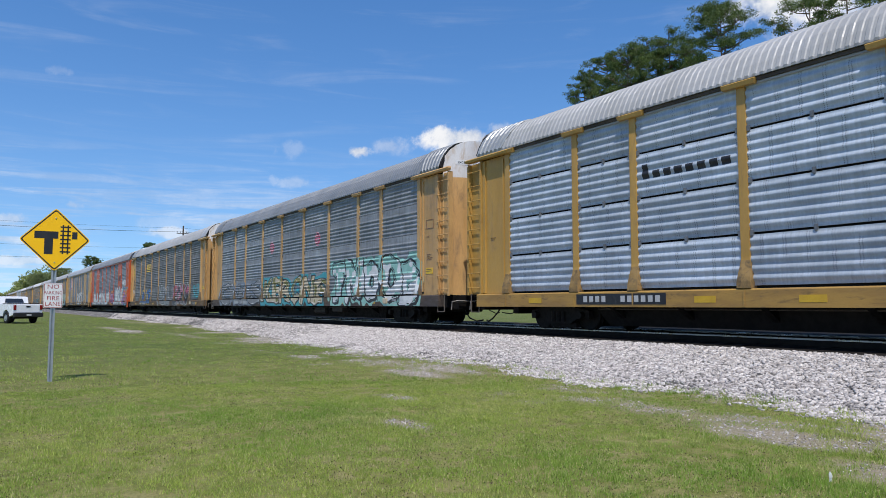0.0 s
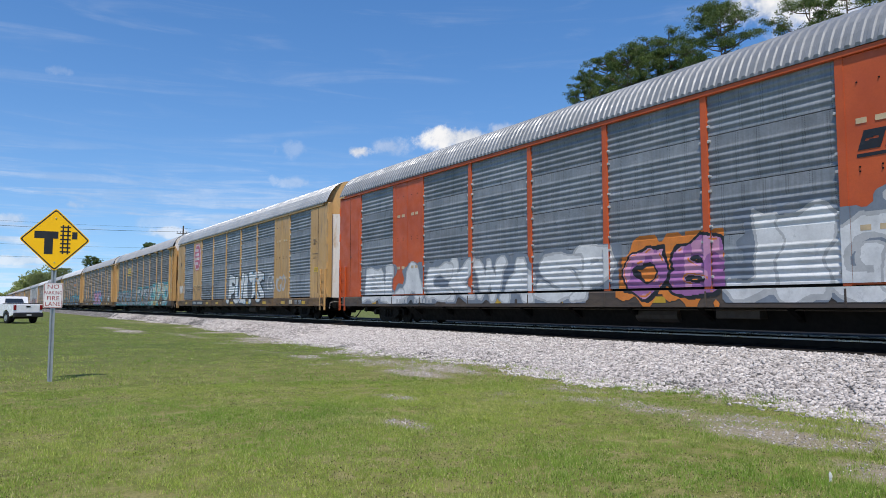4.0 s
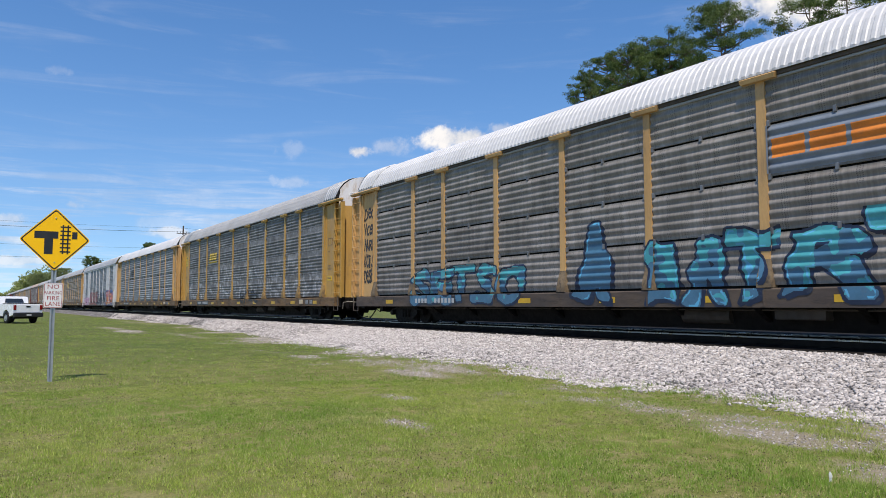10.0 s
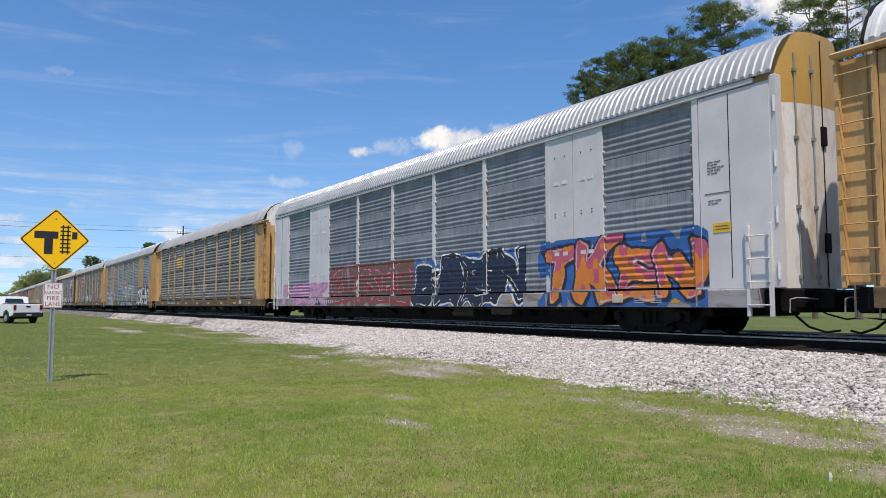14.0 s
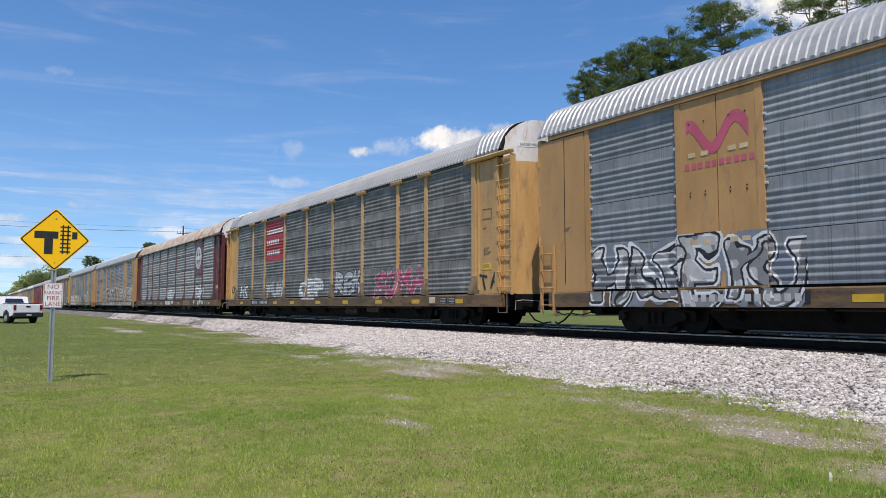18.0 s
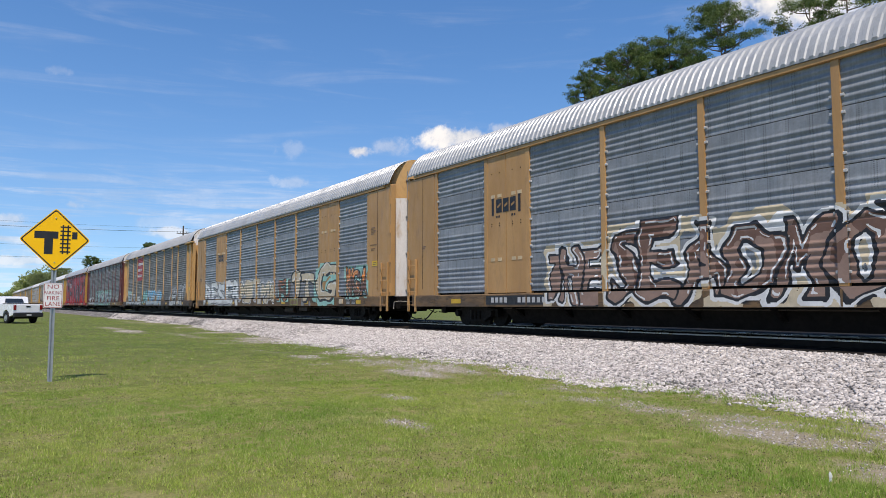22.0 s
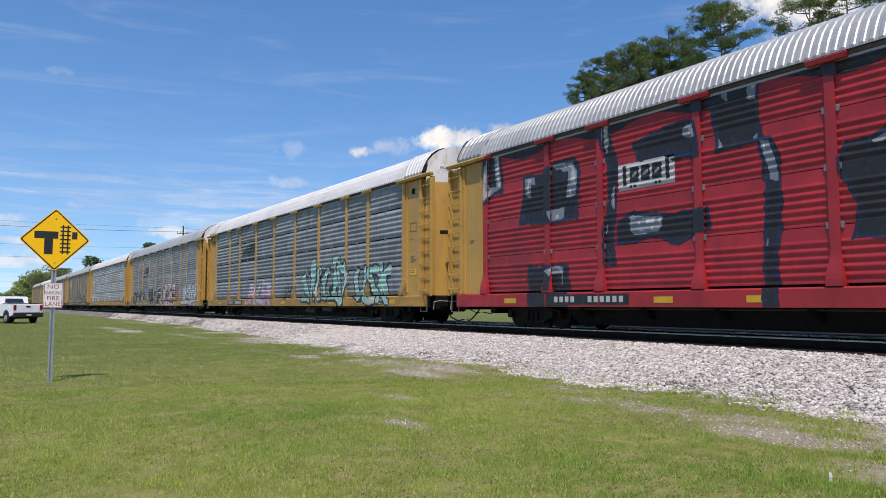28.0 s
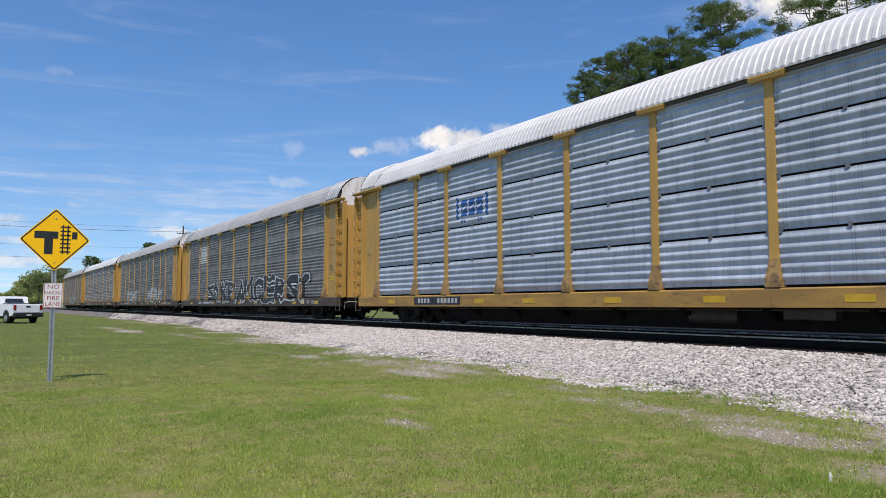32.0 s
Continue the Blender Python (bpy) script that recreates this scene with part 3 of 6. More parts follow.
def octagon(U, V):
    a = np.maximum(np.maximum(abs(U - 0.5), abs(V - 0.5)), (abs(U - 0.5) + abs(V - 0.5)) / 1.42)
    idx = np.where(a < 0.5, 0, -1)
    idx[(a < 0.47) & (a > 0.43)] = 1
    for k, v in enumerate((0.76, 0.60, 0.44, 0.27)):
        idx[(abs(V - v) < 0.05) & (U > 0.17) & (U < 0.62 + 0.08 * (k % 3)) & (((U * 17 + k) % 1) > 0.25)] = 1
    return idx


def lined_board(U, V):
    idx = np.zeros(U.shape, int)
    for k, v in enumerate((0.72, 0.46, 0.20)):
        idx[(abs(V - v) < 0.055) & (U > 0.07) & (U < (0.95, 0.74, 0.80)[k]) & (((U * (9, 8, 8)[k]) % 1) > 0.22)] = 1
    return idx


def block_mark(U, V):
    """Three heavy slanted blocks over a bar."""
    s = U - (V - 0.6) * 0.12
    idx = np.full(U.shape, -1)
    for k in range(3):
        a, b = 0.07 + 0.30 * k, 0.32 + 0.30 * k
        inside = (s > a) & (s < b) & (V > 0.32) & (V < 0.95)
        idx[inside] = 0
        idx[inside & (abs(V - 0.63 - 0.25 * (s - a)) < 0.035) & (s > a + 0.05) & (s < b - 0.05)] = -1
    idx[(V > 0.07) & (V < 0.2) & (U > 0.03) & (U < 0.97)] = 0
    return idx


def striped_mark(U, V):
    """Slanting stripes beside two dark blocks, over a thin line."""
    s = U - (V - 0.3) * 0.35
    idx = np.full(U.shape, -1)
    idx[(s < 0.5) & (s > 0.05) & (V > 0.35) & (V < 0.95 - 0.3 * (s < 0.2)) & ((V * 9 % 1) > 0.4)] = 0
    idx[(s > 0.5) & (s < 0.68) & (V > 0.35) & (V < 0.97)] = 0
    idx[(s > 0.72) & (s < 0.92) & (V > 0.35) & (V < 0.97)] = 0
    idx[(V > 0.08) & (V < 0.2) & ((U * 16 % 1) > 0.25)] = 0
    return idx


def worm_mark(U, V):
    """A thick wavy ribbon over a row of dashes."""
    idx = np.full(U.shape, -1)
    wave = 0.60 + 0.22 * np.sin(U * 9.5 + 0.6)
    idx[(abs(V - wave) < 0.09 + 0.05 * abs(np.cos(U * 9.5 + 0.6))) & (U > 0.06) & (U < 0.94)] = 0
    idx[(abs(V - 0.12) < 0.05) & ((U * 10 % 1) > 0.35)] = 0
    return idx


def bracket_mark(U, V):
    idx = np.zeros(U.shape, int)
    ins = (abs(V - 0.55) < 0.28)
    for u in (0.12, 0.88):
        idx[(abs(U - u) < 0.03) & (abs(V - 0.55) < 0.38)] = 1
    for k in range(3):
        a = 0.22 + 0.2 * k
        idx[(U > a) & (U < a + 0.16) & ins] = 1
        idx[(U > a + 0.03) & (U < a + 0.13) & (abs(V - 0.55 - (U - a - 0.08)) < 0.05)] = 0
    for u in (0.24, 0.31, 0.68, 0.75):
        idx[(abs(U - u) < 0.022) & (abs(V - 0.1) < 0.05)] = 1
    return idx


def word_mark(U, V):
    """A row of thin plain bars, the first one taller."""
    idx = np.full(U.shape, -1)
    k = (U * 8) % 1
    idx[(k > 0.12) & (k < 0.80) & (V > 0.22) & (V < 0.58)] = 0
    idx[(U < 0.08) & (k > 0.12) & (V > 0.22) & (V < 0.9)] = 0
    return idx


def auto_rack(label, paint, sill, roof, panel, style="split", flush=False, cap="white", fine_roof=False, post_paint=None, hole=False):
    """One enclosed two-deck car carrier."""
    car = tagged(new("auto_rack_car"), label, "rail car", "cars of the passing train")
    P, S = PAINT[paint], SILL[sill]
    rail_mat = P if flush else ROOFS["pale"]

    # solid block in place of the decks, blackened as the unlit interior
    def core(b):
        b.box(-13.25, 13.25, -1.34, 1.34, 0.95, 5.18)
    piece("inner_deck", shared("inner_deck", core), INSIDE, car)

    for s in (1, -1):
        def sill_mesh(b, s=s):
            b.hull(((-13.3, 13.3, *sorted((-s * D_SILL, -s * 1.2)), Z_SILL0), (-13.3, 13.3, *sorted((-s * D_SILL, -s * 1.2)), Z_SILL1 - 0.03), (-13.3, 13.3, *sorted((-s * (D_SILL - 0.03), -s * 1.2)), Z_SILL1)))
            for g in GRID:
                b.box(g - 0.02, g + 0.02, -s * D_SILL, -s * (D_SILL + 0.012), Z_SILL0 + 0.02, Z_SILL1 - 0.04)
        piece("side_sill", shared(("side_sill", s), sill_mesh), S, car)
    pitch = 0.165 if fine_roof else 0.205 if roof == "rusty" else 0.185
    if flush:
        piece("roof", shared("roof_flush", lambda b: add_roof(b, 0.185, -13.72, 13.72, 0.028)), ROOFS[roof], car, "ribbed sheet roof")
    else:
        piece("roof", shared(("roof", pitch), lambda b: add_roof(b, pitch, -12.3, 12.3, 0.017)), ROOFS[roof], car, "ribbed sheet roof")
        for s in (1, -1):
            piece("roof_end", shared(("roof_end", s), lambda b, s=s: add_roof(b, 0.2, *sorted((s * 12.1, s * 13.28)), 0.03, 0.022, -0.35 * s)),
                  ROOFS[roof if roof in ("white", "rusty", "grey") else "galvanised"], car, "coarser ribbed roof end")

    for i, (x0, x1) in enumerate(zip(GRID, GRID[1:])):
        if flush and i in (1, 7):
            def door(b, x0=x0, x1=x1):
                m = (x0 + x1) / 2
                b.box(x0 + 0.05, m - 0.012, -1.485, -1.40, 1.0, 5.12, 0, 0.012)
                b.box(m + 0.012, x1 - 0.05, -1.485, -1.40, 1.0, 5.12, 0, 0.012)
                for z in (2.0, 3.9):
                    for x in (x0 + 0.35, m - 0.3, m + 0.35, x1 - 0.35):
                        b.box(x - 0.09, x + 0.09, -1.495, -1.48, z - 0.05, z + 0.05, 1)
                for z in (3.0, 3.08, 4.6):
                    for x in (x0 + 0.3, m - 0.3, m + 0.3, x1 - 0.3):
                        b.disc((x, -1.49, z), "y", 0.016, 0.02, 2, 6)
            piece("side_plate", shared(("side_plate", i), door), [P, PAINT["white"] if paint == "silver" else surf("card_paint", (0.62, 0.47, 0.28), None, 0.6), DARK], car)
            continue
        for j in range(4):
            me = shared(("panel", i, j, style, flush), lambda b, x0=x0, x1=x1, j=j: add_panel(b, x0 + (0.07 if flush else 0.09), x1 - (0.07 if flush else 0.09), j, style), True, uv=True)
            piece("panel", me, PANELS[panel], car)
    for x in GRID:
        piece("post", shared(("post", flush, x), lambda b, x=x: add_post(b, flush, x)), PAINT[post_paint or paint], car)
        if not flush:
            piece("post_foot", shared(("post_foot", x), lambda b, x=x: add_post(b, False, x, True)), PAINT[post_paint] if post_paint else FOOT[paint], car)

    def rail(b):
        if flush:
            b.box(-13.3, 13.3, -1.53, -1.40, 5.12, 5.23, 0, 0.01)
        else:
            b.box(-12.0, 12.0, -1.475, -1.38, 5.095, 5.15, 0, 0.01)
    piece("top_rail", shared(("top_rail", flush), rail), rail_mat, car)
    if not flush:
        # brown-black strip paints in the roof overhang's shadow
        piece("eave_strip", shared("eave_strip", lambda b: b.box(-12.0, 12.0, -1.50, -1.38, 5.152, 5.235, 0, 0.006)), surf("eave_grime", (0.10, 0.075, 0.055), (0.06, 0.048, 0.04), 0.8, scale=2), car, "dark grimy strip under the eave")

    if not flush:
        def clips(b):
            for i, (x0, x1) in enumerate(zip(GRID, GRID[1:])):
                for j in range(1, 4):
                    z = TIER0 + j * TIER - 0.01
                    xs = ((x0 + x1) / 2,) if style == "split" else ()
                    for x in (x0 + 0.13, *xs, x1 - 0.13):
                        b.box(x - 0.03, x + 0.03, -1.465, -1.40, z - 0.07, z + 0.06, 0, 0.01)
        o = piece("clip_hardware", shared(("panel_clip", style), clips), surf("clip_steel", (0.22, 0.23, 0.24), None, 0.5, 0.4), car)
        o["kind"] = "stuff"
    else:
        def clips(b):
            for i, (x0, x1) in enumerate(zip(GRID, GRID[1:])):
                if i in (1, 7):
                    continue
                for j in range(4):
                    for z in (TIER0 + j * TIER + 0.2, TIER0 + j * TIER + 0.95):
                        for x in (x0 + 0.10, x1 - 0.10):
                            b.box(x - 0.035, x + 0.035, -1.485, -1.42, z - 0.03, z + 0.03, 0, 0.01)
        o = piece("clip_hardware", shared("flush_clips", clips), surf("clip_pale", (0.55, 0.55, 0.54), None, 0.5, 0.2), car)
        o["kind"] = "stuff"

    for s in (1, -1):
        # end bays, ladders, rounded ends
        def bay(b, s=s):
            d = 1.50 if flush else 1.43
            xa, xb = 12.0, (13.62 if flush else 13.12)
            b.box(s * xa, s * xb, -d, -1.32, 0.98, 5.1, 0, 0.01)
        piece("end_bay", shared(("end_bay", flush, s), bay), P, car)
        if flush:
            piece("seam", shared(("seam", s), lambda b, s=s: b.box(s * 12.72 - 0.008, s * 12.72 + 0.008, -1.506, -1.50, 1.2, 5.05)), DARK, car)
            piece("corner_post", shared(("corner_flush", s), lambda b, s=s: b.box(s * 13.62, s * 13.76, -1.49, -1.30, 0.98, 5.2, 0, 0.02)), P, car)
        else:
            piece("edge_strip", shared(("edge_strip", s), lambda b, s=s: b.box(s * 12.1, s * 12.16, -1.46, -1.43, 1.1, 5.0, 0, 0.008)), P, car)
            piece("corner_post", shared(("corner_post", s), lambda b, s=s: b.box(s * 12.98, s * 13.1, -1.48, -1.43, 1.0, 5.05, 0, 0.01)), P, car)
            if hole:
                # flat near-black plate painted for the shade within the hole
                piece("hand_hole", shared(("hand_hole", s), lambda b, s=s: b.box(s * 12.42, s * 12.66, -1.437, -1.42, 4.62, 4.82, 0)), INSIDE, car)
        if not flush:
            def ledge(b, s=s):
                b.hull(((*sorted((s * 11.78, s * 13.85)), -1.60, -1.44, 5.11), (*sorted((s * 11.76, s * 13.87)), -1.62, -1.44, 5.18), (*sorted((s * 11.78, s * 13.85)), -1.55, -1.44, 5.23)))
            piece("end_ledge", shared(("end_ledge", s), ledge), P, car)
            def well(b, s=s):
                b.box(s * 13.12, s * 13.80, -1.38, -1.34, 1.0, 5.08)
                b.box(s * 13.12, s * 13.16, -1.52, -1.34, 1.0, 5.08)
                b.box(s * 13.78, s * 13.82, -1.52, -1.34, 1.0, 5.08)
            piece("ladder_well", shared(("ladder_well", s), well), P, car)
            piece("ladder", shared(("ladder", s), lambda b, s=s: add_ladder(b, 1, s * 13.49, 1.53, 0.95, 5.02, 9, 0.64)), P, car)
        else:
            piece("ladder", shared(("low_ladder", s), lambda b, s=s: add_ladder(b, 1, s * 13.35, 1.58, 0.42, 2.25, 4, 0.48)), P, car)
            for z in (1.3, 2.4, 3.5, 4.6):
                def hinge(b):
                    b.tube([(0, -1.50, -0.16), (0, -1.50, 0.16)], 0.03, k=6)
                piece("hinge", shared("hinge", hinge), P if paint != "silver" else PAINT["white"], car, "", Matrix.Translation((s * 13.72, 0, z)))
        piece("end_door", shared(("end_door", flush, s), lambda b, s=s: add_end_wall(b, s, flush), True), [PAINT[cap], P if not flush else PAINT["white"]], car)
        def seam(b, s=s):
            x = 13.33 + (0.50 if flush else 0.42)
            b.box(s * (x - 0.02), s * (x + 0.012), -0.012, 0.012, 1.0, 6.12)
            for z in (1.9, 4.1):
                b.box(s * (x - 0.01), s * (x + 0.05), -0.08, 0.08, z - 0.2, z + 0.2, 0, 0.01)
            ys = [-0.98 + 0.05 * i for i in range(14)]
            # dark strip on the door paints the slot's shaded inside
            if style == "split":
                b.loft([[(s * (end_x(y, flush) + e), y, z) for e, z in ((-0.05, 3.12), (0.006, 3.12), (0.006, 3.25), (-0.05, 3.25))] for y in ys])
        piece("door_gear", shared(("door_gear", flush, s, style), seam), DARK, car)
        if not flush:
            # black strip stands for the shaded gap at the roof's end
            def lip(b, s=s):
                for sg in (1, -1):
                    rings = []
                    for d, z in ROOF[1:]:
                        rings.append([(s * 13.26, -sg * d, z + 0.045), (s * 13.36, -sg * d * 0.99, z + 0.05), (s * 13.36, -sg * d * 0.95, z - 0.04), (s * 13.26, -sg * d * 0.96, z - 0.04)])
                    b.loft(rings)
            piece("roof_lip", shared(("roof_lip", s), lip), RUBBER, car)
            if s > 0:
                def strip(b):
                    ys = [-1.04 + 0.08 * i for i in range(14)]
                    b.loft([[(end_x(y, False) + e, y, z) for e, z in ((-0.02, 5.385), (0.008, 5.385), (0.008, 5.535), (-0.02, 5.535))] for y in ys])
                o = piece("warning_strip", shared("warning_strip", strip), surf("strip_white", (0.74, 0.74, 0.73), (0.66, 0.66, 0.65), 0.5), car, "white strip with black warning words")
                piece("lettering", end_words(), SPRAY["black"], o)
        else:
            for y in (-0.78, -0.34):
                def rod(b, s=s, y=y):
                    xr = end_x(y, True) + 0.02
                    b.tube([(s * xr, y, 1.05), (s * xr, y, 5.75)], 0.018, k=6)
                    for z in (1.2, 2.6, 4.0, 5.4):
                        b.box(s * (xr - 0.03), s * (xr + 0.022), y - 0.05, y + 0.05, z - 0.04, z + 0.04, 0, 0.006)
                piece("lock_rod", shared(("lock_rod", s, y), rod), surf("lock_steel", (0.35, 0.34, 0.33), None, 0.5, 0.4), car, "thin steel lock rod")
        def lever(b, s=s):
            b.tube([(s * 13.86, -1.42, 0.50), (s * 13.86, -1.40, 0.76), (s * 13.88, -1.2, 0.79), (s * 13.9, -0.3, 0.76), (s * 14.0, -0.15, 0.86)], 0.016, k=5)
        piece("uncoupling_lever", shared(("uncoupling_lever", s), lever), surf("lever_steel", (0.32, 0.30, 0.27), None, 0.6, 0.2), car, "thin worn steel lever")
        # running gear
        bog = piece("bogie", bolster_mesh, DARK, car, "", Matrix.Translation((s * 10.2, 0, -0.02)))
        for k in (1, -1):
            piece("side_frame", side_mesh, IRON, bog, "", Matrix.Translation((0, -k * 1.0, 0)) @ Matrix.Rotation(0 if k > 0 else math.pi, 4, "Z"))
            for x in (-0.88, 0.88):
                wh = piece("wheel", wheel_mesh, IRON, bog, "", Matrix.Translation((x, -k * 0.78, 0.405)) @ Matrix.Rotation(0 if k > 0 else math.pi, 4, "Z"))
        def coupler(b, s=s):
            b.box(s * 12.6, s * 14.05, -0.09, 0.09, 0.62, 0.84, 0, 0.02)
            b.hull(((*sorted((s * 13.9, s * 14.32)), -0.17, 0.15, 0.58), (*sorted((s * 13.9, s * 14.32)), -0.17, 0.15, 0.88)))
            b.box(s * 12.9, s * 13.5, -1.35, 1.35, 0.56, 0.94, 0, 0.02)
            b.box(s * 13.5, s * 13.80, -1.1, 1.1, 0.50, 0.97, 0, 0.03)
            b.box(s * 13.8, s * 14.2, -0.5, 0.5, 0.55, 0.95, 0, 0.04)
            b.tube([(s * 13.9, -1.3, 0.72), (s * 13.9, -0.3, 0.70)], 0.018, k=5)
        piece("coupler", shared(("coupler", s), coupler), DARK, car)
        def hose(b, s=s):
            b.tube([(s * 13.35, -0.55, 0.62), (s * 13.5, -0.6, 0.42), (s * 13.75, -0.62, 0.22), (s * 14.05, -0.56, 0.12), (s * 14.28, -0.45, 0.16)], 0.024, k=6)
        piece("air_hose", shared(("air_hose", s), hose), RUBBER, car)
        def cable(b, s=s):
            b.tube([(s * 13.2, 0.3, 0.66), (s * 13.6, 0.34, 0.46), (s * 14.0, 0.3, 0.36), (s * 14.3, 0.2, 0.4)], 0.018, k=5)
        piece("cable", shared(("cable", s), cable), RUBBER, car)
        def step(b, s=s):
            for x in (13.22, 13.62):
                b.box(s * x - 0.013, s * x + 0.013, -1.55, -1.525, 0.42, 1.0)
            b.tube([(s * 13.22, -1.54, 0.43), (s * 13.62, -1.54, 0.43)], 0.013)
        if not flush:
            piece("step_iron", shared(("step_iron", s), step), surf("step_paint", (0.12, 0.10, 0.08), None, 0.7), car)

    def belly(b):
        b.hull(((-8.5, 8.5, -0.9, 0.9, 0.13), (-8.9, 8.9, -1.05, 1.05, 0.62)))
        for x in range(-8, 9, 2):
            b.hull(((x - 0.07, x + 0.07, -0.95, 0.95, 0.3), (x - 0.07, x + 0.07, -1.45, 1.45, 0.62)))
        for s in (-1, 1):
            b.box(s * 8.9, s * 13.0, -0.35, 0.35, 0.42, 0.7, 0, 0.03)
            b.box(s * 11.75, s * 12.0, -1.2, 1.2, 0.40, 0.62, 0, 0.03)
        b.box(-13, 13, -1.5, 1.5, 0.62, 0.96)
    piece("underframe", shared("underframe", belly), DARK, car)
    def tank(b):
        b.tube([(2.0, -0.95, 0.42), (3.2, -0.95, 0.42)], 0.18, k=12)
        b.box(4.3, 5.3, -1.25, -0.9, 0.36, 0.6, 0, 0.02)
        b.tube([(-8.5, -1.3, 0.55), (8.6, -1.3, 0.55)], 0.018, k=5)
    piece("brake_gear", shared("brake_gear", tank), surf("grimy_brown", (0.05, 0.038, 0.028), None, 0.75), car)
    def far(b):
        b.box(-11.9, 11.9, 1.38, 1.44, 1.0, 5.15)
        b.box(-13.8, -11.9, 1.38, 1.5, 1.0, 5.15)
        b.box(11.9, 13.8, 1.38, 1.5, 1.0, 5.15)
        for x in GRID:
            b.box(x - 0.1, x + 0.1, 1.44, 1.54, 1.0, 5.2, 1)
    piece("far_wall", shared("far_wall", far), [PANELS[panel], P], car)

    def boards(b):
        b.box(-9.0, -6.2, -D_SILL - 0.006, -D_SILL, 0.66, 0.92, 0)
        for i, w in enumerate((1, 1, 1, 1, 0, 0, 1, 1, 1, 1, 1, 1)):
            if w:
                x = -8.75 + i * 0.205
                b.box(x, x + 0.13, -D_SILL - 0.009, -D_SILL - 0.004, 0.72, 0.87, 1)
    piece("number_board", shared("number_board", boards), [SPRAY["black"], SPRAY["chrome"]], car, "black number board with pale bars")
    def stripe(b):
        b.box(-0.26, 0.26, -D_SILL - 0.005, -D_SILL, 0.70, 0.84)
    for x in (-10.6, -5.2, -2.9, 0.2, 3.0, 5.9, 8.6, 11.2):
        piece("reflector", shared("reflector", stripe), surf("reflector", (0.62, 0.38, 0.02), (0.5, 0.3, 0.02), 0.4), car, "", Matrix.Translation((x, 0, 0)))
    def data_plate(b):
        b.box(-0.2, 0.2, -D_SILL - 0.006, -D_SILL, 0.67, 0.90, 0)
        for z in (0.70, 0.75, 0.80, 0.85):
            b.box(-0.17, 0.1 + z * 0.05, -D_SILL - 0.009, -D_SILL - 0.004, z, z + 0.016, 1)
    for x in (10.35, 10.85):
        piece("data_plate", shared("data_plate", data_plate), [SPRAY["black"], SPRAY["chrome"]], car, "black data plate with pale bars", Matrix.Translation((x, 0, 0)))
    def pocket(b):
        b.box(9.55, 9.85, -D_SILL - 0.05, -D_SILL, 0.70, 0.90, 0, 0.012)
    piece("label_box", shared("label_box", pocket), SPRAY["cream"], car, "small pale label box")
    d = 1.51 if flush else 1.44
    def plate(b):
        b.box(12.3 if flush else 12.32, 12.72 if flush else 12.74, -d, -1.40, 2.16 if flush else 1.72, 2.36 if flush else 1.92)
    piece("placard", shared(("placard", flush), plate), SPRAY["yellow"], car, "small yellow placard")
    def stencil(b):
        b.box(12.36, 12.68, -d - 0.003, -1.40, 2.22 if flush else 1.80, 2.24 if flush else 1.82)
        b.box(12.36, 12.66, -d - 0.003, -1.40, 2.28 if flush else 1.86, 2.30 if flush else 1.88)
        rows = ((12.2, 3.42, 0.4, 5), (12.2, 2.78, 0.4, 2), (-12.75, 2.6, 0.3, 2)) if flush else ((12.4, 2.2, 0.36, 4), (12.36, 3.0, 0.2, 1), (-12.75, 2.6, 0.3, 2))
        for x0, z0, w, n in rows:
            for r in range(n):
                x = x0
                for k in range(5):
                    step = w / 5 * (0.86 if (r * 2 + k) % 3 else 0.62)
                    if k < 5 - (r * 2 + n) % 3:
                        b.box(x, x + step, -d, -1.42, z0 + r * 0.06, z0 + r * 0.06 + 0.016)
                    x += w / 5
        if flush:
            b.box(12.12, 12.7, -d, -1.42, 2.99, 3.005)
        else:
            for z in (3.28, 3.58):
                b.box(12.34, 12.78, -d, -1.42, z, z + 0.012)
            for x in (12.34, 12.77):
                b.box(x, x + 0.012, -d, -1.42, 3.28, 3.592)
    piece("stencil", shared(("stencil", flush), stencil), SPRAY["brown"], car, "rows of small dark stencilled bars")["kind"] = "stuff"
    car["flush"], car["rib"] = int(flush), style
    car.scale = (STRETCH, 1, 1)
    return car


TEXTS = {}


def end_words():
    """Words bent to the rounded end door."""
    if "end" not in TEXTS:
        me = text_mesh("EXCESS HEIGHT CAR", 0.115)
        for v in me.vertices:
            y = -0.52 + v.co.x * 0.85
            v.co = Vector((end_x(y, False) + 0.014, y, 5.46 + v.co.y))
        TEXTS["end"] = me
    return TEXTS["end"]


def text_cache(text, size):
    if (text, size) not in TEXTS:
        TEXTS[(text, size)] = text_mesh(text, size)
    return TEXTS[(text, size)]


side_mesh, wheel_mesh, bolster_mesh = bogie_meshes()


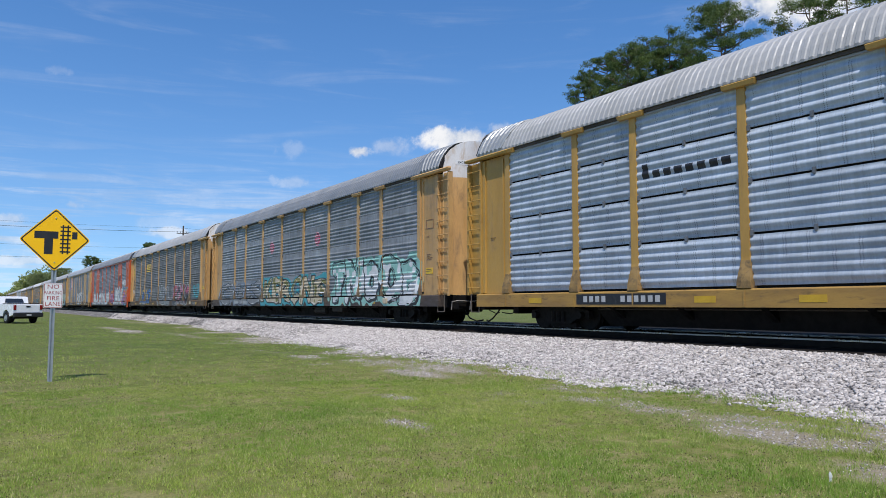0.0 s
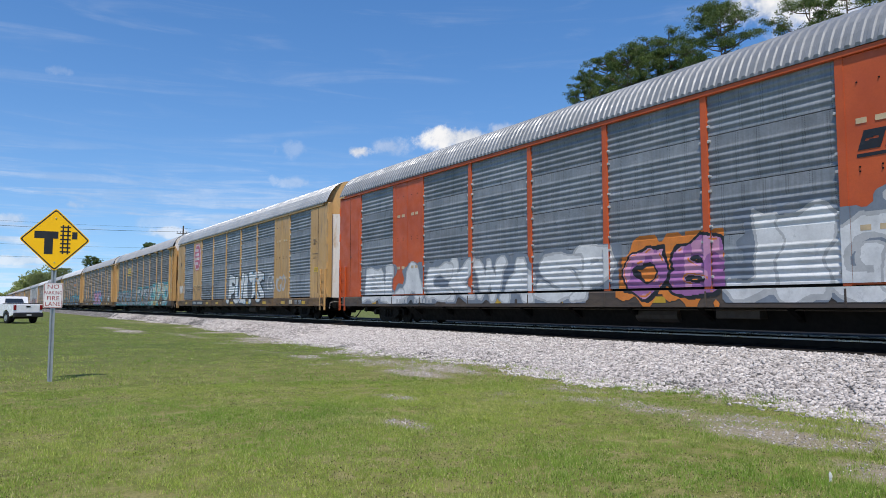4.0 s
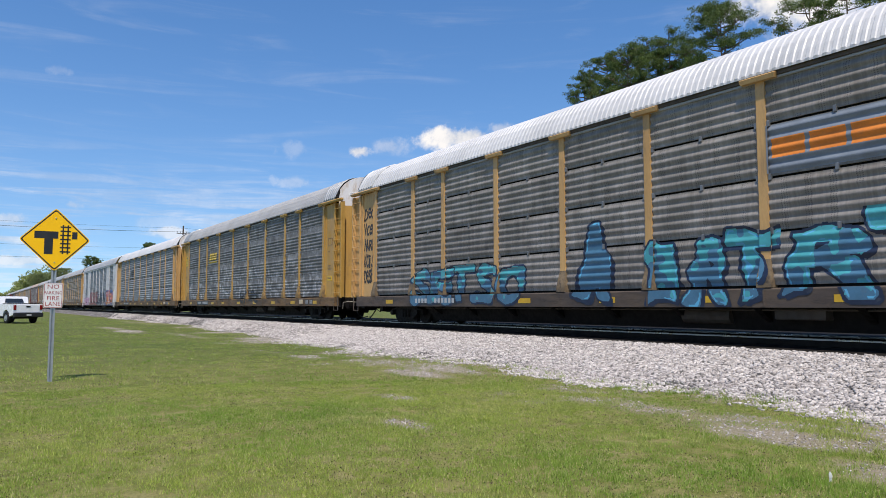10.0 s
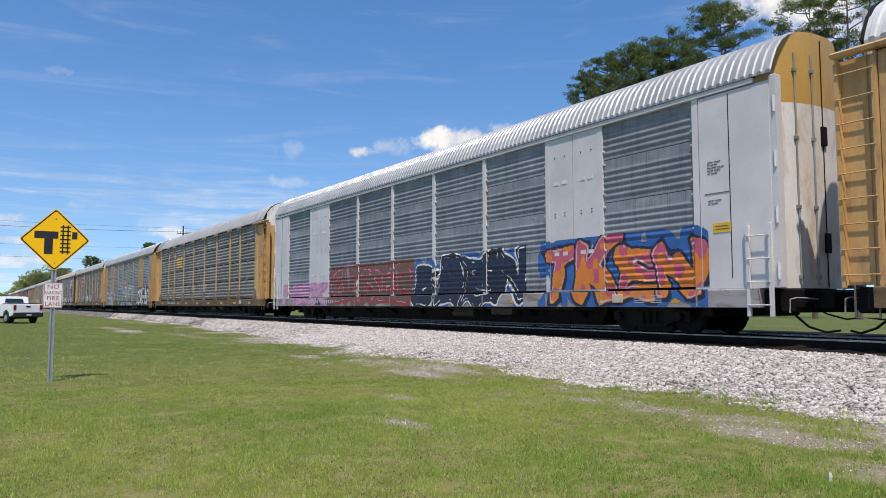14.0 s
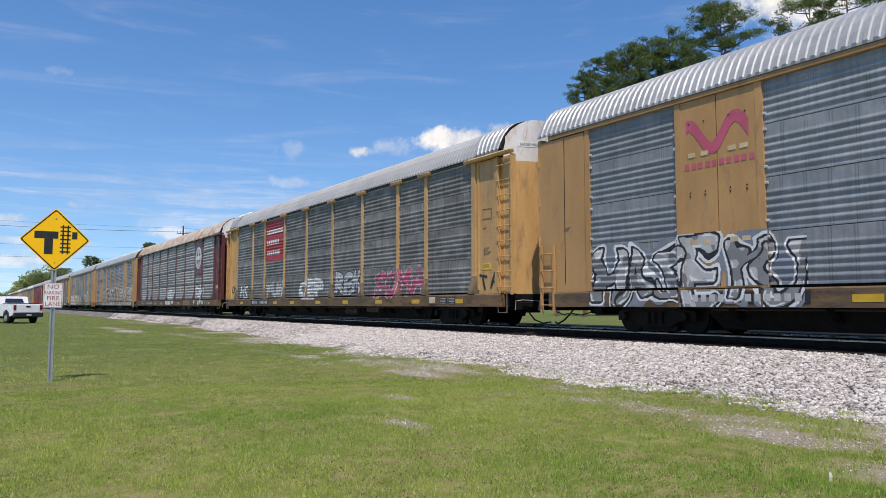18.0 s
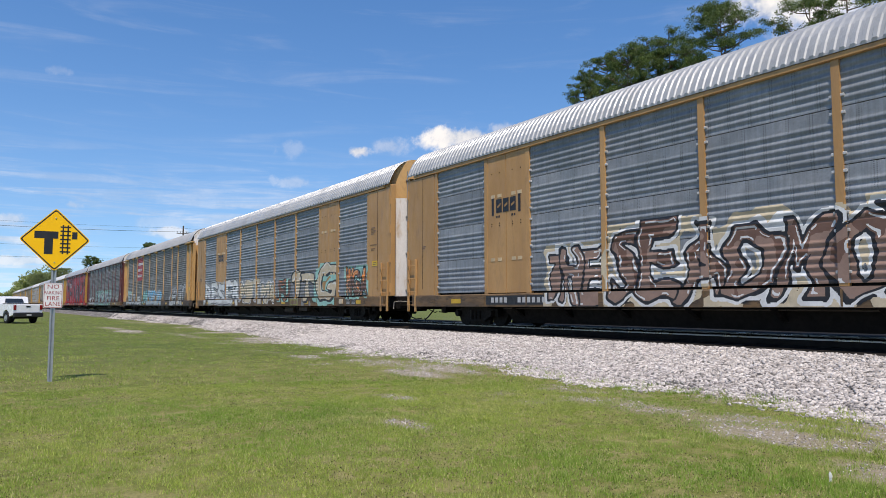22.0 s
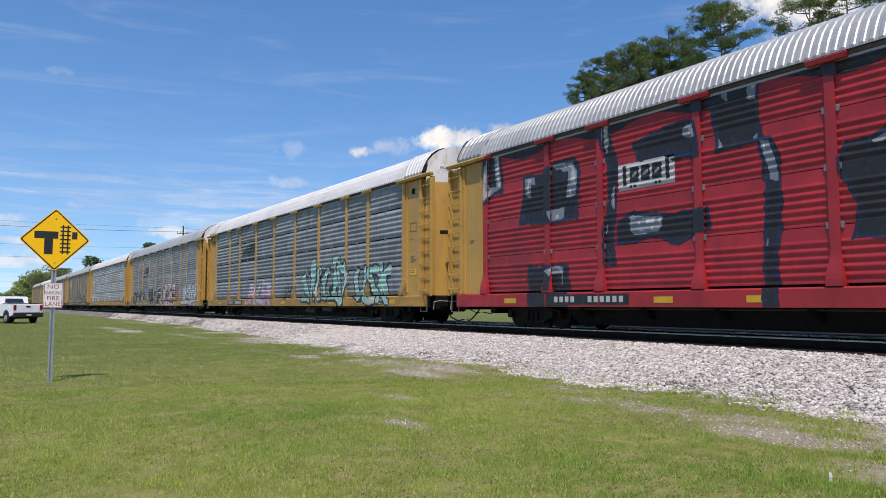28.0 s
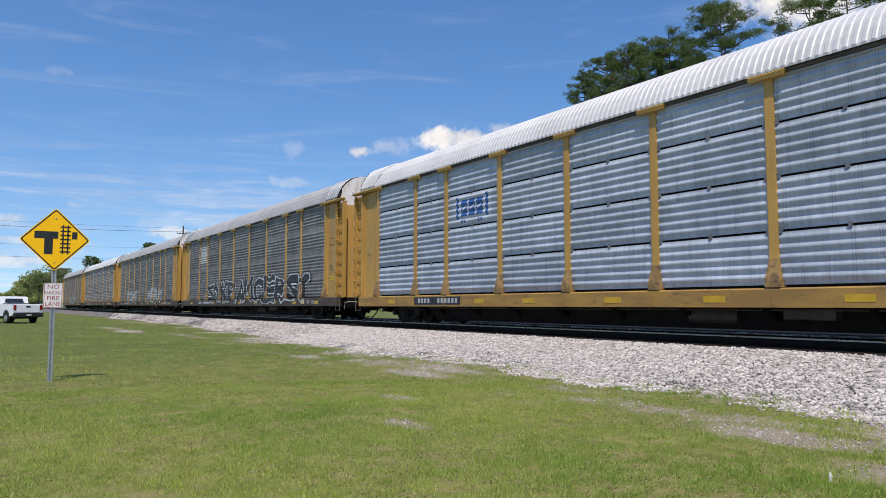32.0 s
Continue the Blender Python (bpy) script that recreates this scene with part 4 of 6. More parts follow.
# letter, where it begins along the car and its width, metres
# the black openings and gaps between the mural's huge red letters: x0, x1, and foot and head as shares of the side's height
MURAL_GAPS = ((-10.7, -8.4, 0.50, 0.84), (-10.4, -8.6, -0.1, 0.24), (-12.6, -11.6, 0.72, 1.1), (-7.45, -7.1, 0.22, 1.0),
              (-6.5, -4.6, 0.75, 0.89), (-7.0, -4.5, 0.33, 0.46), (-4.2, -3.1, 0.74, 1.1), (-3.2, -2.85, -0.1, 0.76),
              (-1.6, -0.5, 0.25, 0.66), (0.9, 1.7, -0.1, 0.5), (1.5, 2.8, -0.1, 0.66), (3.8, 5.4, -0.1, 0.68),
              (4.1, 4.8, 0.6, 1.1), (6.4, 8.2, 0.35, 0.46), (8.4, 9.5, 0.42, 0.74), (6.3, 7.3, 0.64, 0.76), (10.0, 11.0, -0.1, 0.4),
              (10.2, 11.2, 0.6, 0.8))


def mural(U, V):
    """Huge boxy letters left red in black, with pale glints in the black."""
    rng = np.random.default_rng(19)
    x, z = U * 24 - 12.42, V * 4.54
    nz, nx = U.shape
    wx = (smooth_field(rng, nx, nz, 40) - 0.5) * 0.4
    wz = (smooth_field(rng, nx, nz, 36) - 0.5) * 0.35
    d = np.full(U.shape, -9.0)
    for x0, x1, v0, v1 in MURAL_GAPS:
        ax = (x1 - x0) / 2 - abs(x + wx - (x0 + x1) / 2)
        az = ((v1 - v0) / 2 - abs((z + wz) / 4.54 - (v0 + v1) / 2)) * 4.54
        d = np.maximum(d, np.minimum(ax, az))
    f = smooth_field(rng, nx, nz, 30)
    g = smooth_field(rng, nx, nz, 7)
    idx = np.full(U.shape, -1)
    idx[d + (g - 0.5) * 0.12 > 0] = 3
    idx[(d > 0.0) & (d < 0.08)] = 0
    idx[(d > 0.08) & (d < 0.32) & (f > 0.66) & (V > 0.1)] = 1
    idx[(d > 0.12) & (d < 0.24) & (f > 0.73) & (g > 0.42) & (V > 0.1)] = 2
    idx[(V > 0.96 + 0.03 * np.cos(x * 2.1)) & (d < 0)] = 3
    return idx


def yellow_board(car, d=1.44):
    """Yellow board with brown words on the rear bay."""
    b = Build()
    b.box(-12.82, -12.14, -d - 0.006, -1.42, 3.48, 4.22, 0, 0.004)
    board = part("notice_board", b, SPRAY["yellow"], car, "yellow board with brown words")
    b = Build()
    b.box(-12.62, -12.36, -d - 0.012, -d, 4.02, 4.13)
    part("word_bar", b, SPRAY["brown"], board)
    for text, z in (("Quality", 3.85), ("Auto Rack", 3.62)):
        piece("lettering", text_cache(text, 0.17), SPRAY["brown"], board, "", Matrix.Translation((-12.48, -d - 0.012, z)) @ Euler((math.pi / 2, 0, 0)).to_matrix().to_4x4() @ Matrix.Diagonal((0.85, 1, 1, 1)))


def sill_patch(car, x, w, name="yellow"):
    """Yellow patch on the sill with three plain brown bars."""
    b = Build()
    b.box(x - w / 2, x + w / 2, -D_SILL - 0.008, -D_SILL, 0.63, 0.95, 0, 0.002)
    board = part("sill_patch", b, SPRAY[name], car, "yellow patch with brown bars")
    for k in (-1, 0, 1):
        b = Build()
        b.box(x + (k * 0.26 - 0.1) * w, x + (k * 0.26 + 0.1) * w, -D_SILL - 0.012, -D_SILL - 0.006, 0.70, 0.86)
        part("bar", b, SPRAY["brown"], board)


def round_emblem(car):
    """Dark red board with a white disc, a dark heart and a white cross."""
    b = Build()
    b.box(7.28, 8.98, -1.492, -1.40, 2.75, 5.06, 0, 0.01)
    board = part("mark_board", b, PAINT["oxide"], car, "flat dark red board")
    b = Build()
    b.disc((8.13, -1.494, 3.92), "y", 0.76, 0.02, 0, 40)
    part("round_mark", b, SPRAY["white"], board, "white round mark")
    b = Build()
    b.disc((8.13, -1.507, 3.92), "y", 0.46, 0.008, 0, 32)
    part("round_heart", b, PAINT["oxide"], board)
    b = Build()
    b.box(7.69, 8.57, -1.517, -1.509, 3.79, 4.05)
    b.box(8.04, 8.22, -1.516, -1.509, 3.48, 4.36)
    part("cross_mark", b, SPRAY["white"], board)
    for k in range(26):
        if k % 13 == 6:
            continue
        b = Build()
        b.box(-0.025, 0.025, -1.509, -1.503, 0.54, 0.66)
        part("ring_bar", b, PAINT["oxide"], board, "", Matrix.Translation((8.13, 0, 3.92)) @ Matrix.Rotation(k * 2 * math.pi / 26, 4, "Y"))


FOOT = {k: surf("foot_" + k, c, tuple(v * 0.6 for v in c), 0.75, scale=2.5, stain=(0.05, 0.04, 0.032), stain_at=(0.45, 0.7))
        for k, c in (("tan", (0.21, 0.15, 0.085)), ("ochre", (0.33, 0.205, 0.07)), ("oxide", (0.10, 0.04, 0.038)), ("red_dark", (0.2, 0.02, 0.02)))}


def build_train():
    cars = []

    def rack(*a, **k):
        c = auto_rack(*a, **k)
        cars.append(c)
        st, fl = c["rib"], bool(c["flush"])
        def tag(seed, x0, x1, z0, z1, fill, line="black", shine="white", **kw):
            graffiti(c, seed, x0, x1, z0, z1, fill, line, shine, style=st, flush=fl, **kw)
        def mark(name, bay, z0, z1, test, pal, label, pad=0.22):
            emblem(c, name, GRID[bay] + pad, GRID[bay + 1] - pad, z0, z1, test, pal, st, fl, label)
        return tag, mark

    # 0
    tag, mark = rack("clean blue-silver auto rack car with ochre posts", "ochre", "ochre", "pale", "bright", "split", fine_roof=True)
    mark("word_mark", 2, 3.45, 4.0, word_mark, ["black"], "dark thin word mark")
    # 1
    tag, mark = rack("grey auto rack car with tan posts, two red shields and graffiti", "tan", "dark", "grey", "steel", "band")
    for x in (-3.15, 2.75):
        emblem(c_last(cars), "shield_mark", x, x + 0.62, 3.35, 3.98, octagon, ["rose", "white"], "band", False, "small red eight-sided mark")
    tag(11, -12.0, -4.3, 0.62, 2.0, "grey", "black", "white", back="slate", word="CNDS")
    tag(12, -4.2, 4.1, 0.62, 2.15, "cream", "black", "white", back="teal", fill2="olive", word="KERONE")
    tag(13, 4.5, 12.2, 0.62, 2.6, "white", "black", "black", back="mint", fill2="mint", fat=0.24, word="TNOOB")
    # 2
    tag, mark = rack("dirty grey auto rack car with tan posts and long graffiti", "tan", "tan", "pale", "grime", "band")
    mark("block_mark", 2, 3.55, 4.35, block_mark, ["yellow"], "yellow block mark", 0.5)
    tag(21, -8.5, -4.4, 0.7, 2.05, "blue", "navy", "sky", back="yellow", word="SLOE")
    tag(22, -1.4, 3.3, 0.62, 2.3, "grey", "black", "white", halo=True, word="HUL")
    tag(23, 4.2, 8.9, 0.62, 2.35, "black", "black", "chrome", fill2="rose", halo=True, word="EONO!")
    tag(27, 9.9, 11.8, 1.05, 2.15, "teal", "teal", "teal", fat=0.1, wear=0.4, word="SOUL")
    yellow_board(c_last(cars))
    tag(24, -12.9, -12.1, 2.0, 3.3, "black", "black", "black", thin=True, word="JE")
    tag(25, -12.9, -12.1, 4.3, 4.9, "white", "white", "white", thin=True, word="X")
    tag(26, -12.9, -12.1, 1.7, 2.2, "white", "white", "white", thin=True, word="ME")
    # 3
    tag, mark = rack("orange auto rack car with blue-grey panels and painted flowers", "orange", "dark", "grey", "slate", "band", True, "white")
    mark("word_mark", 7, 3.2, 3.75, block_mark, ["black"], "black block mark")
    tag(31, -11.5, 1.9, 0.7, 2.2, "white", "chrome", "white", back="slate", fat=0.2, word="BLACKWASP")
    tag(32, 1.8, 4.7, 0.62, 2.3, "mauve", "black", "orange", back="orange", fill2="pink", word="O8")
    tag(33, 4.7, 10.0, 0.7, 2.75, "white", "chrome", "white", back="slate", fat=0.2, word="JIGLE")
    tag(34, 9.9, 13.1, 0.62, 2.5, "mauve", "brown", "yellow", fill2="orange", back="sky", fat=0.24, word="8O")
    tag(35, 9.6, 11.9, 2.6, 3.3, "white", "white", "white", fat=0.1, word="MEX")
    # 4
    tag, mark = rack("blue-grey auto rack car with a red eight-sided shield", "tan", "tan", "galvanised", "slate", "band", True, "tan")
    mark("shield_mark", 1, 3.05, 4.95, octagon, ["rose", "white"], "red eight-sided mark with white lines", 0.10)
    tag(41, -11.5, -3.0, 0.8, 2.1, "black", "black", "black", thin="outline", wild=2.0, word="mnmel")
    tag(42, -1.0, 5.7, 0.62, 2.5, "white", "black", "sky", fat=0.2, word="FUITS")
    tag(43, 5.8, 8.9, 1.2, 2.4, "chrome", "chrome", "chrome", thin=True, word="GOGO")
    tag(44, -12.4, -11.6, 1.5, 2.1, "white", "white", "white", thin=True, word="YO")
    tag(45, -12.9, -12.45, 3.5, 3.85, "black", "black", "black", thin=True, word="SN")
    tag(46, -13.1, -12.05, 1.5, 2.1, "white", "white", "white", fat=0.12, word="VNC")
    # 5
    tag, mark = rack("dirty grey auto rack car with teal-backed graffiti and tan posts", "tan", "dark", "pale", "grime", "band")
    mark("block_mark", 2, 3.50, 4.40, block_mark, ["yellow"], "yellow block mark", 0.5)
    tag(51, -12.3, -1.3, 0.62, 2.1, "grey", "black", "chrome", back="teal", fill2="slate", word="SMESHER")
    tag(52, -1.2, 5.6, 0.62, 2.35, "grey", "black", "chrome", back="teal", fill2="chrome", word="EWSEK")
    sill_patch(c_last(cars), 7.2, 1.0)
    tag(53, 5.6, 12.2, 0.62, 2.6, "mint", "slate", "white", back="teal", fill2="cream", word="SPO")
    yellow_board(c_last(cars))
    # 6
    tag, mark = rack("weathered perforated auto rack car with a tan board and pink graffiti", "tan", "tan", "pale", "weather", "split", fine_roof=True)
    def board(U, V):
        return np.where(block_mark(U, V) >= 0, 1, 0)
    mark("board_mark", 2, TIER0 + 2 * TIER + 0.05, TIER0 + 3 * TIER - 0.04, board, ["cream", "brown"], "tan board with brown blocks", 0.10)
    tag(61, -1.7, 4.6, 0.62, 2.45, "pink", "black", "mauve", back="sky", fat=0.24, word="THICK")
    tag(62, 4.5, 5.3, 0.65, 1.8, "sky", "blue", "white", fat=0.3, word="I")
    tag(63, 9.4, 10.6, 1.0, 1.7, "white", "white", "white", thin=True, word="PB")
    yellow_board(c_last(cars))
    # 7
    tag, mark = rack("grey auto rack car with a white roof and blue-green graffiti", "tan", "dark", "white", "weather", "split", fine_roof=True)
    def bars(U, V):
        return np.where((abs(V - 0.5) < 0.2) & ((U * 3.5 % 1) > 0.12) & (U < 0.9), 1, 0)
    mark("bar_mark", 6, TIER0 + 2 * TIER + 0.05, TIER0 + 3 * TIER - 0.06, bars, ["slate", "orange"], "orange bars on a grey board", 0.10)
    tag(71, -9.3, -2.9, 0.62, 1.95, "steel_blue", "navy", "slate", fill2="teal", word="SETSO")
    tag(72, -1.1, 0.4, 0.62, 2.8, "steel_blue", "navy", "sky", fat=0.3, word="A")
    tag(73, 1.3, 4.6, 0.62, 2.3, "steel_blue", "navy", "sky", fat=0.2, fill2="teal", word="IRT")
    tag(74, 4.5, 11.2, 0.62, 2.4, "steel_blue", "navy", "sky", fat=0.18, fill2="teal", word="RTSK")
    for k in range(5):
        tag(75 + k, -12.95, -12.05, 1.5 + 0.62 * k, 2.1 + 0.62 * k, "black", "black", "black", thin=True, word=("Desh", "Kcis", "NARD", "Vcer", "Deo")[k])
    # 8
    tag, mark = rack("grimy auto rack car with ochre posts and rubbed-off paint", "ochre", "tan", "pale", "rubbed", "band")
    mark("block_mark", 2, 3.35, 4.10, block_mark, ["yellow"], "yellow block mark", 0.5)
    tag(84, 0.0, 3.6, 0.7, 1.6, "black", "black", "black", thin=True, word="kmet")
    yellow_board(c_last(cars))
    # 9
    tag, mark = rack("clean grey auto rack car with a bright white roof", "tan", "tan", "white", "steel", "split", fine_roof=True)
    mark("striped_mark", 2, 3.1, 4.15, striped_mark, ["black"], "dark striped mark")
    # 10
    tag, mark = rack("silver auto rack car with blue-grey panels and colourful graffiti", "silver", "grey", "galvanised", "slate", "band", True, "ochre")
    tag(101, -12.4, -7.0, 0.62, 1.7, "pink", "mauve", "chrome", back="pink", word="MEK")
    tag(102, -7.0, 0.1, 0.62, 2.35, "brown", "red", "pink", fill2="brown", back="brown", fat=0.2, word="GUTSEB")
    tag(103, 0.1, 6.2, 0.62, 2.35, "navy", "black", "white", back="blue", fat=0.22, wild=1.5, halo=True, word="BIEN")
    tag(104, 6.7, 12.2, 0.62, 2.4, "orange", "navy", "cream", back="blue", fill2="rose", fat=0.21, wild=1.2, word="TKEN")
    # 11
    tag, mark = rack("grey perforated auto rack car with a yellow block mark", "tan", "tan", "pale", "weather", "split")
    mark("block_mark", 2, 3.40, 4.35, block_mark, ["yellow"], "large yellow block mark", 0.5)
    # 12
    tag, mark = rack("blue-grey auto rack car with black and white graffiti", "brown_tan", "tan", "galvanised", "slate", "band", True, "ochre")
    mark("worm_mark", 1, 3.5, 4.8, worm_mark, ["rose"], "red ribbon mark", 0.12)
    tag(121, -11.8, -6.3, 0.62, 2.2, "grey", "black", "white", back="slate", fill2="chrome", fat=0.14, wild=1.4, halo=True, word="HASEYU")
    tag(122, -3.7, -2.8, 0.62, 2.35, "teal", "black", "mint", fat=0.3, word="8")
    tag(123, -1.7, 4.9, 0.62, 2.65, "grey", "black", "chrome", back="silver", fill2="chrome", fat=0.2, halo=True, word="SPEC")
    tag(124, 6.5, 12.1, 0.62, 2.35, "white", "black", "black", back="black", fat=0.16, wild=1.4, halo=True, word="CSEAD")
    # 13
    tag, mark = rack("sooty auto rack car with tan posts and a red lettered board", "tan", "tan", "pale", "sooty", "band")
    mark("red_board", 2, 2.95, 5.12, lined_board, ["red", "white"], "red board with pale lines", 0.12)
    tag(131, -11.3, -9.9, 0.9, 1.9, "white", "white", "black", thin=True, word="HS")
    tag(132, -6.9, -4.2, 1.0, 1.9, "chrome", "chrome", "white", wear=0.35, word="FUN")
    tag(133, -2.4, 0.6, 0.9, 1.9, "white", "chrome", "white", wear=0.3, word="CEP")
    tag(134, 1.6, 4.3, 1.0, 2.1, "chrome", "black", "white", fat=0.2, wear=0.35, word="REK")
    tag(135, 5.2, 9.0, 0.9, 2.1, "rose", "chrome", "pink", wear=0.42, word="SOMA")
    tag(136, 12.1, 13.2, 1.1, 1.7, "black", "black", "black", thin=True, word="TA")
    tag(137, -12.95, -12.1, 1.3, 1.9, "black", "black", "black", thin=True, word="OM")
    # 14
    tag, mark = rack("dark red auto rack car with a rusty roof", "oxide", "tan", "rusty", "bare", "split", cap="white")
    round_emblem(c_last(cars))
    tag(141, -1.5, 1.3, 0.62, 1.9, "white", "chrome", "white", wear=0.3, word="SIC")
    sill_patch(c_last(cars), 5.3, 1.7, "olive")
    tag(142, 7.2, 9.6, 0.62, 2.1, "white", "grey", "white", wear=0.26, word="F40")
    # 15
    tag, mark = rack("tan-plated auto rack car with slate panels and brown graffiti", "brown_tan", "tan", "galvanised", "slate", "band", True, "tan")
    mark("bracket_mark", 1, 3.2, 3.95, lambda U, V: bracket_mark(U, V) - 1 + (bracket_mark(U, V) > 0) * 0, ["black"], "small dark bracket mark", 0.15)
    tag(151, -6.6, -4.4, 0.62, 2.3, "clay", "black", "white", back="cream", halo=True, word="THE")
    tag(153, 3.5, 12.6, 0.62, 2.5, "clay", "black", "white", back="chrome", fill2="cream", halo=True, word="MOSHENY")
    tag(152, -4.4, 3.4, 0.62, 2.65, "clay", "black", "white", back="cream", fill2="brown", fat=0.16, halo=True, word="SEADMON")
    # 16
    tag, mark = rack("tan-plated auto rack car with slate panels and pale block graffiti", "brown_tan", "tan", "galvanised", "slate", "band", True, "tan")
    mark("bracket_mark", 1, 3.2, 3.95, lambda U, V: bracket_mark(U, V) - 1, ["black"], "small dark block mark", 0.15)
    tag(161, -11.7, -4.2, 0.62, 2.2, "white", "black", "chrome", halo=True, word="RESER")
    tag(162, -4.3, 1.7, 0.7, 2.1, "cream", "black", "white", back=None, halo=True, word="MITMA")
    tag(163, 2.0, 3.7, 0.8, 2.0, "brown", "black", "orange", back="mint", word="FU")
    tag(164, 3.6, 6.6, 0.62, 2.5, "cream", "black", "white", back="grey", word="TT")
    tag(165, 6.5, 9.0, 0.62, 2.55, "cream", "black", "white", back="mint", fat=0.14, word="G")
    sill_patch(c_last(cars), 4.4, 1.0, "olive")
    tag(166, 9.7, 12.0, 0.9, 2.3, "brown", "black", "cream", back="mint", fill2="orange", word="WGA")
    tag(167, -12.9, -12.5, 2.2, 2.45, "black", "black", "black", thin=True, word="TX")
    # 17
    tag, mark = rack("sooty auto rack car with a red board and pale tags", "tan", "dark", "pale", "sooty", "band")
    mark("red_board", 2, 2.95, 5.12, lined_board, ["red", "white"], "red board with pale lines", 0.12)
    tag(171, -11.9, -9.2, 0.62, 2.1, "chrome", "slate", "white", fill2="mint", word="SDE")
    tag(172, -9.3, -7.4, 0.7, 1.8, "chrome", "chrome", "white", thin=True, word="EL")
    tag(173, -7.0, -4.4, 0.62, 1.6, "white", "black", "chrome", word="MELA")
    tag(174, -4.4, -2.1, 0.7, 2.0, "mint", "black", "white", fill2="teal", word="AMI")
    tag(175, -2.1, 4.0, 0.62, 2.0, "chrome", "slate", "white", back="grey", fill2="sky", fat=0.2, word="SE3R")
    tag(176, 7.0, 11.6, 0.62, 2.2, "chrome", "black", "white", fill2="grey", back="grey", word="ENT")
    # 18
    tag, mark = rack("dark red auto rack car with weathered panels and icy graffiti", "oxide", "tan", "pale", "grime", "band", cap="white")
    tag(181, -5.8, 6.6, 0.62, 2.45, "slate", "black", "mint", back="mint", fill2="chrome", wild=1.4, word="CUNOMOSA")
    tag(182, 9.4, 10.8, 1.1, 1.7, "white", "white", "white", thin=True, word="VOLE")
    tag(183, -11.8, -6.0, 0.7, 1.7, "chrome", "grey", "white", wear=0.3, word="SEL")
    # 19
    tag, mark = rack("auto rack car painted red and black all over its side", "ochre", "red_dark", "galvanised", "red", "band", post_paint="red_dark", fine_roof=True)
    emblem(c_last(cars), "mural", -12.0, 12.0, 0.62, 5.16, mural, ["navy", "slate", "chrome", "black"], "band", False, "huge black figures sprayed over the red side")
    def plate(U, V):
        return np.where(bracket_mark(U, V) > 0, 1, 0)
    mark("plate_mark", 2, 3.4, 4.05, plate, ["chrome", "black"], "small grey plate with a dark mark", 0.6)
    # 20
    tag, mark = rack("grey auto rack car with a white roof and mint-green graffiti", "ochre", "ochre", "white", "steel", "split", fine_roof=True, hole=True)
    mark("striped_mark", 2, 3.1, 4.15, striped_mark, ["black"], "dark striped mark")
    tag(201, -11.9, -9.0, 0.9, 1.8, "slate", "slate", "slate", thin=True, word="TNUS")
    tag(202, -5.8, -1.6, 0.62, 2.0, "pink", "slate", "white", fill2="chrome", word="ANKER")
    tag(203, 0.1, 1.3, 0.9, 1.7, "black", "black", "black", thin=True, word="GHT")
    tag(204, 2.3, 7.4, 0.62, 2.75, "mint", "black", "white", fat=0.18, wild=1.3, word="SAUCED")
    tag(205, 7.8, 11.0, 0.62, 2.3, "mint", "black", "white", word="USK")
    # 21
    tag, mark = rack("grey auto rack car with black and white graffiti", "ochre", "ochre", "galvanised", "steel", "band", fine_roof=True)
    mark("striped_mark", 2, 3.1, 4.15, striped_mark, ["black"], "dark striped mark")
    tag(211, -11.6, -5.9, 0.62, 2.2, "black", "white", "black", fat=0.2, wild=1.6, halo=True, word="CERN")
    tag(212, -4.6, 0.5, 0.62, 2.2, "black", "white", "black", fat=0.2, halo=True, word="WIKE")
    tag(213, 1.2, 5.6, 0.62, 2.35, "black", "white", "rose", fat=0.17, back="white", halo=True, word="CANCE")
    tag(214, 5.4, 6.9, 1.0, 2.2, "rose", "red", "red", thin=True, word="RS")
    tag(215, 8.1, 12.3, 0.62, 2.2, "silver", "black", "white", back="silver", fat=0.2, word="SEROS")
    # 22
    tag, mark = rack("clean blue-silver auto rack car with a pale blue board", "ochre", "ochre", "white", "bright", "split", fine_roof=True)
    mark("board_mark", 2, TIER0 + 2 * TIER + 0.05, TIER0 + 3 * TIER - 0.05, bracket_mark, ["silver", "blue"], "pale blue board with dark marks", 0.4)
    # 23
    tag, mark = rack("brown-grey auto rack car with black and white graffiti", "ochre", "dark", "pale", "grime", "band")
    emblem(c_last(cars), "patch", -9.0, -7.35, 3.0, 4.6, lambda U, V: np.where(V > 0.3, 0, 1), ["chrome", "grey"], "band", False, "pale square patch")
    tag(231, -7.3, 10.4, 0.7, 2.3, "black", "white", "black", fat=0.14, halo=True, word="SNKPAMOERST")
    # 24
    tag, mark = rack("grey auto rack car with pale faded graffiti", "ochre", "dark", "pale", "grime", "band")
    tag(241, -8.0, -3.0, 0.8, 2.0, "chrome", "grey", "white", wear=0.25, word="TONE")
    tag(242, 2.0, 8.0, 0.8, 2.2, "chrome", "grey", "white", wear=0.25, word="MERK")
    # 25
    tag, mark = rack("plain grey auto rack car with a white roof", "ochre", "dark", "white", "steel", "split", fine_roof=True)
    # 26
    tag, mark = rack("brown-grey auto rack car at the end of the train", "ochre", "dark", "pale", "sooty", "band")
    tag(261, -2.0, 6.0, 0.8, 2.0, "teal", "slate", "chrome", wear=0.2, word="SOLAR")
    return cars


def c_last(cars):
    return cars[-1]


RAIL_Z = 0.68
TRACK_Y = 14.54
PITCH_X = 29.55
CARS = build_train()
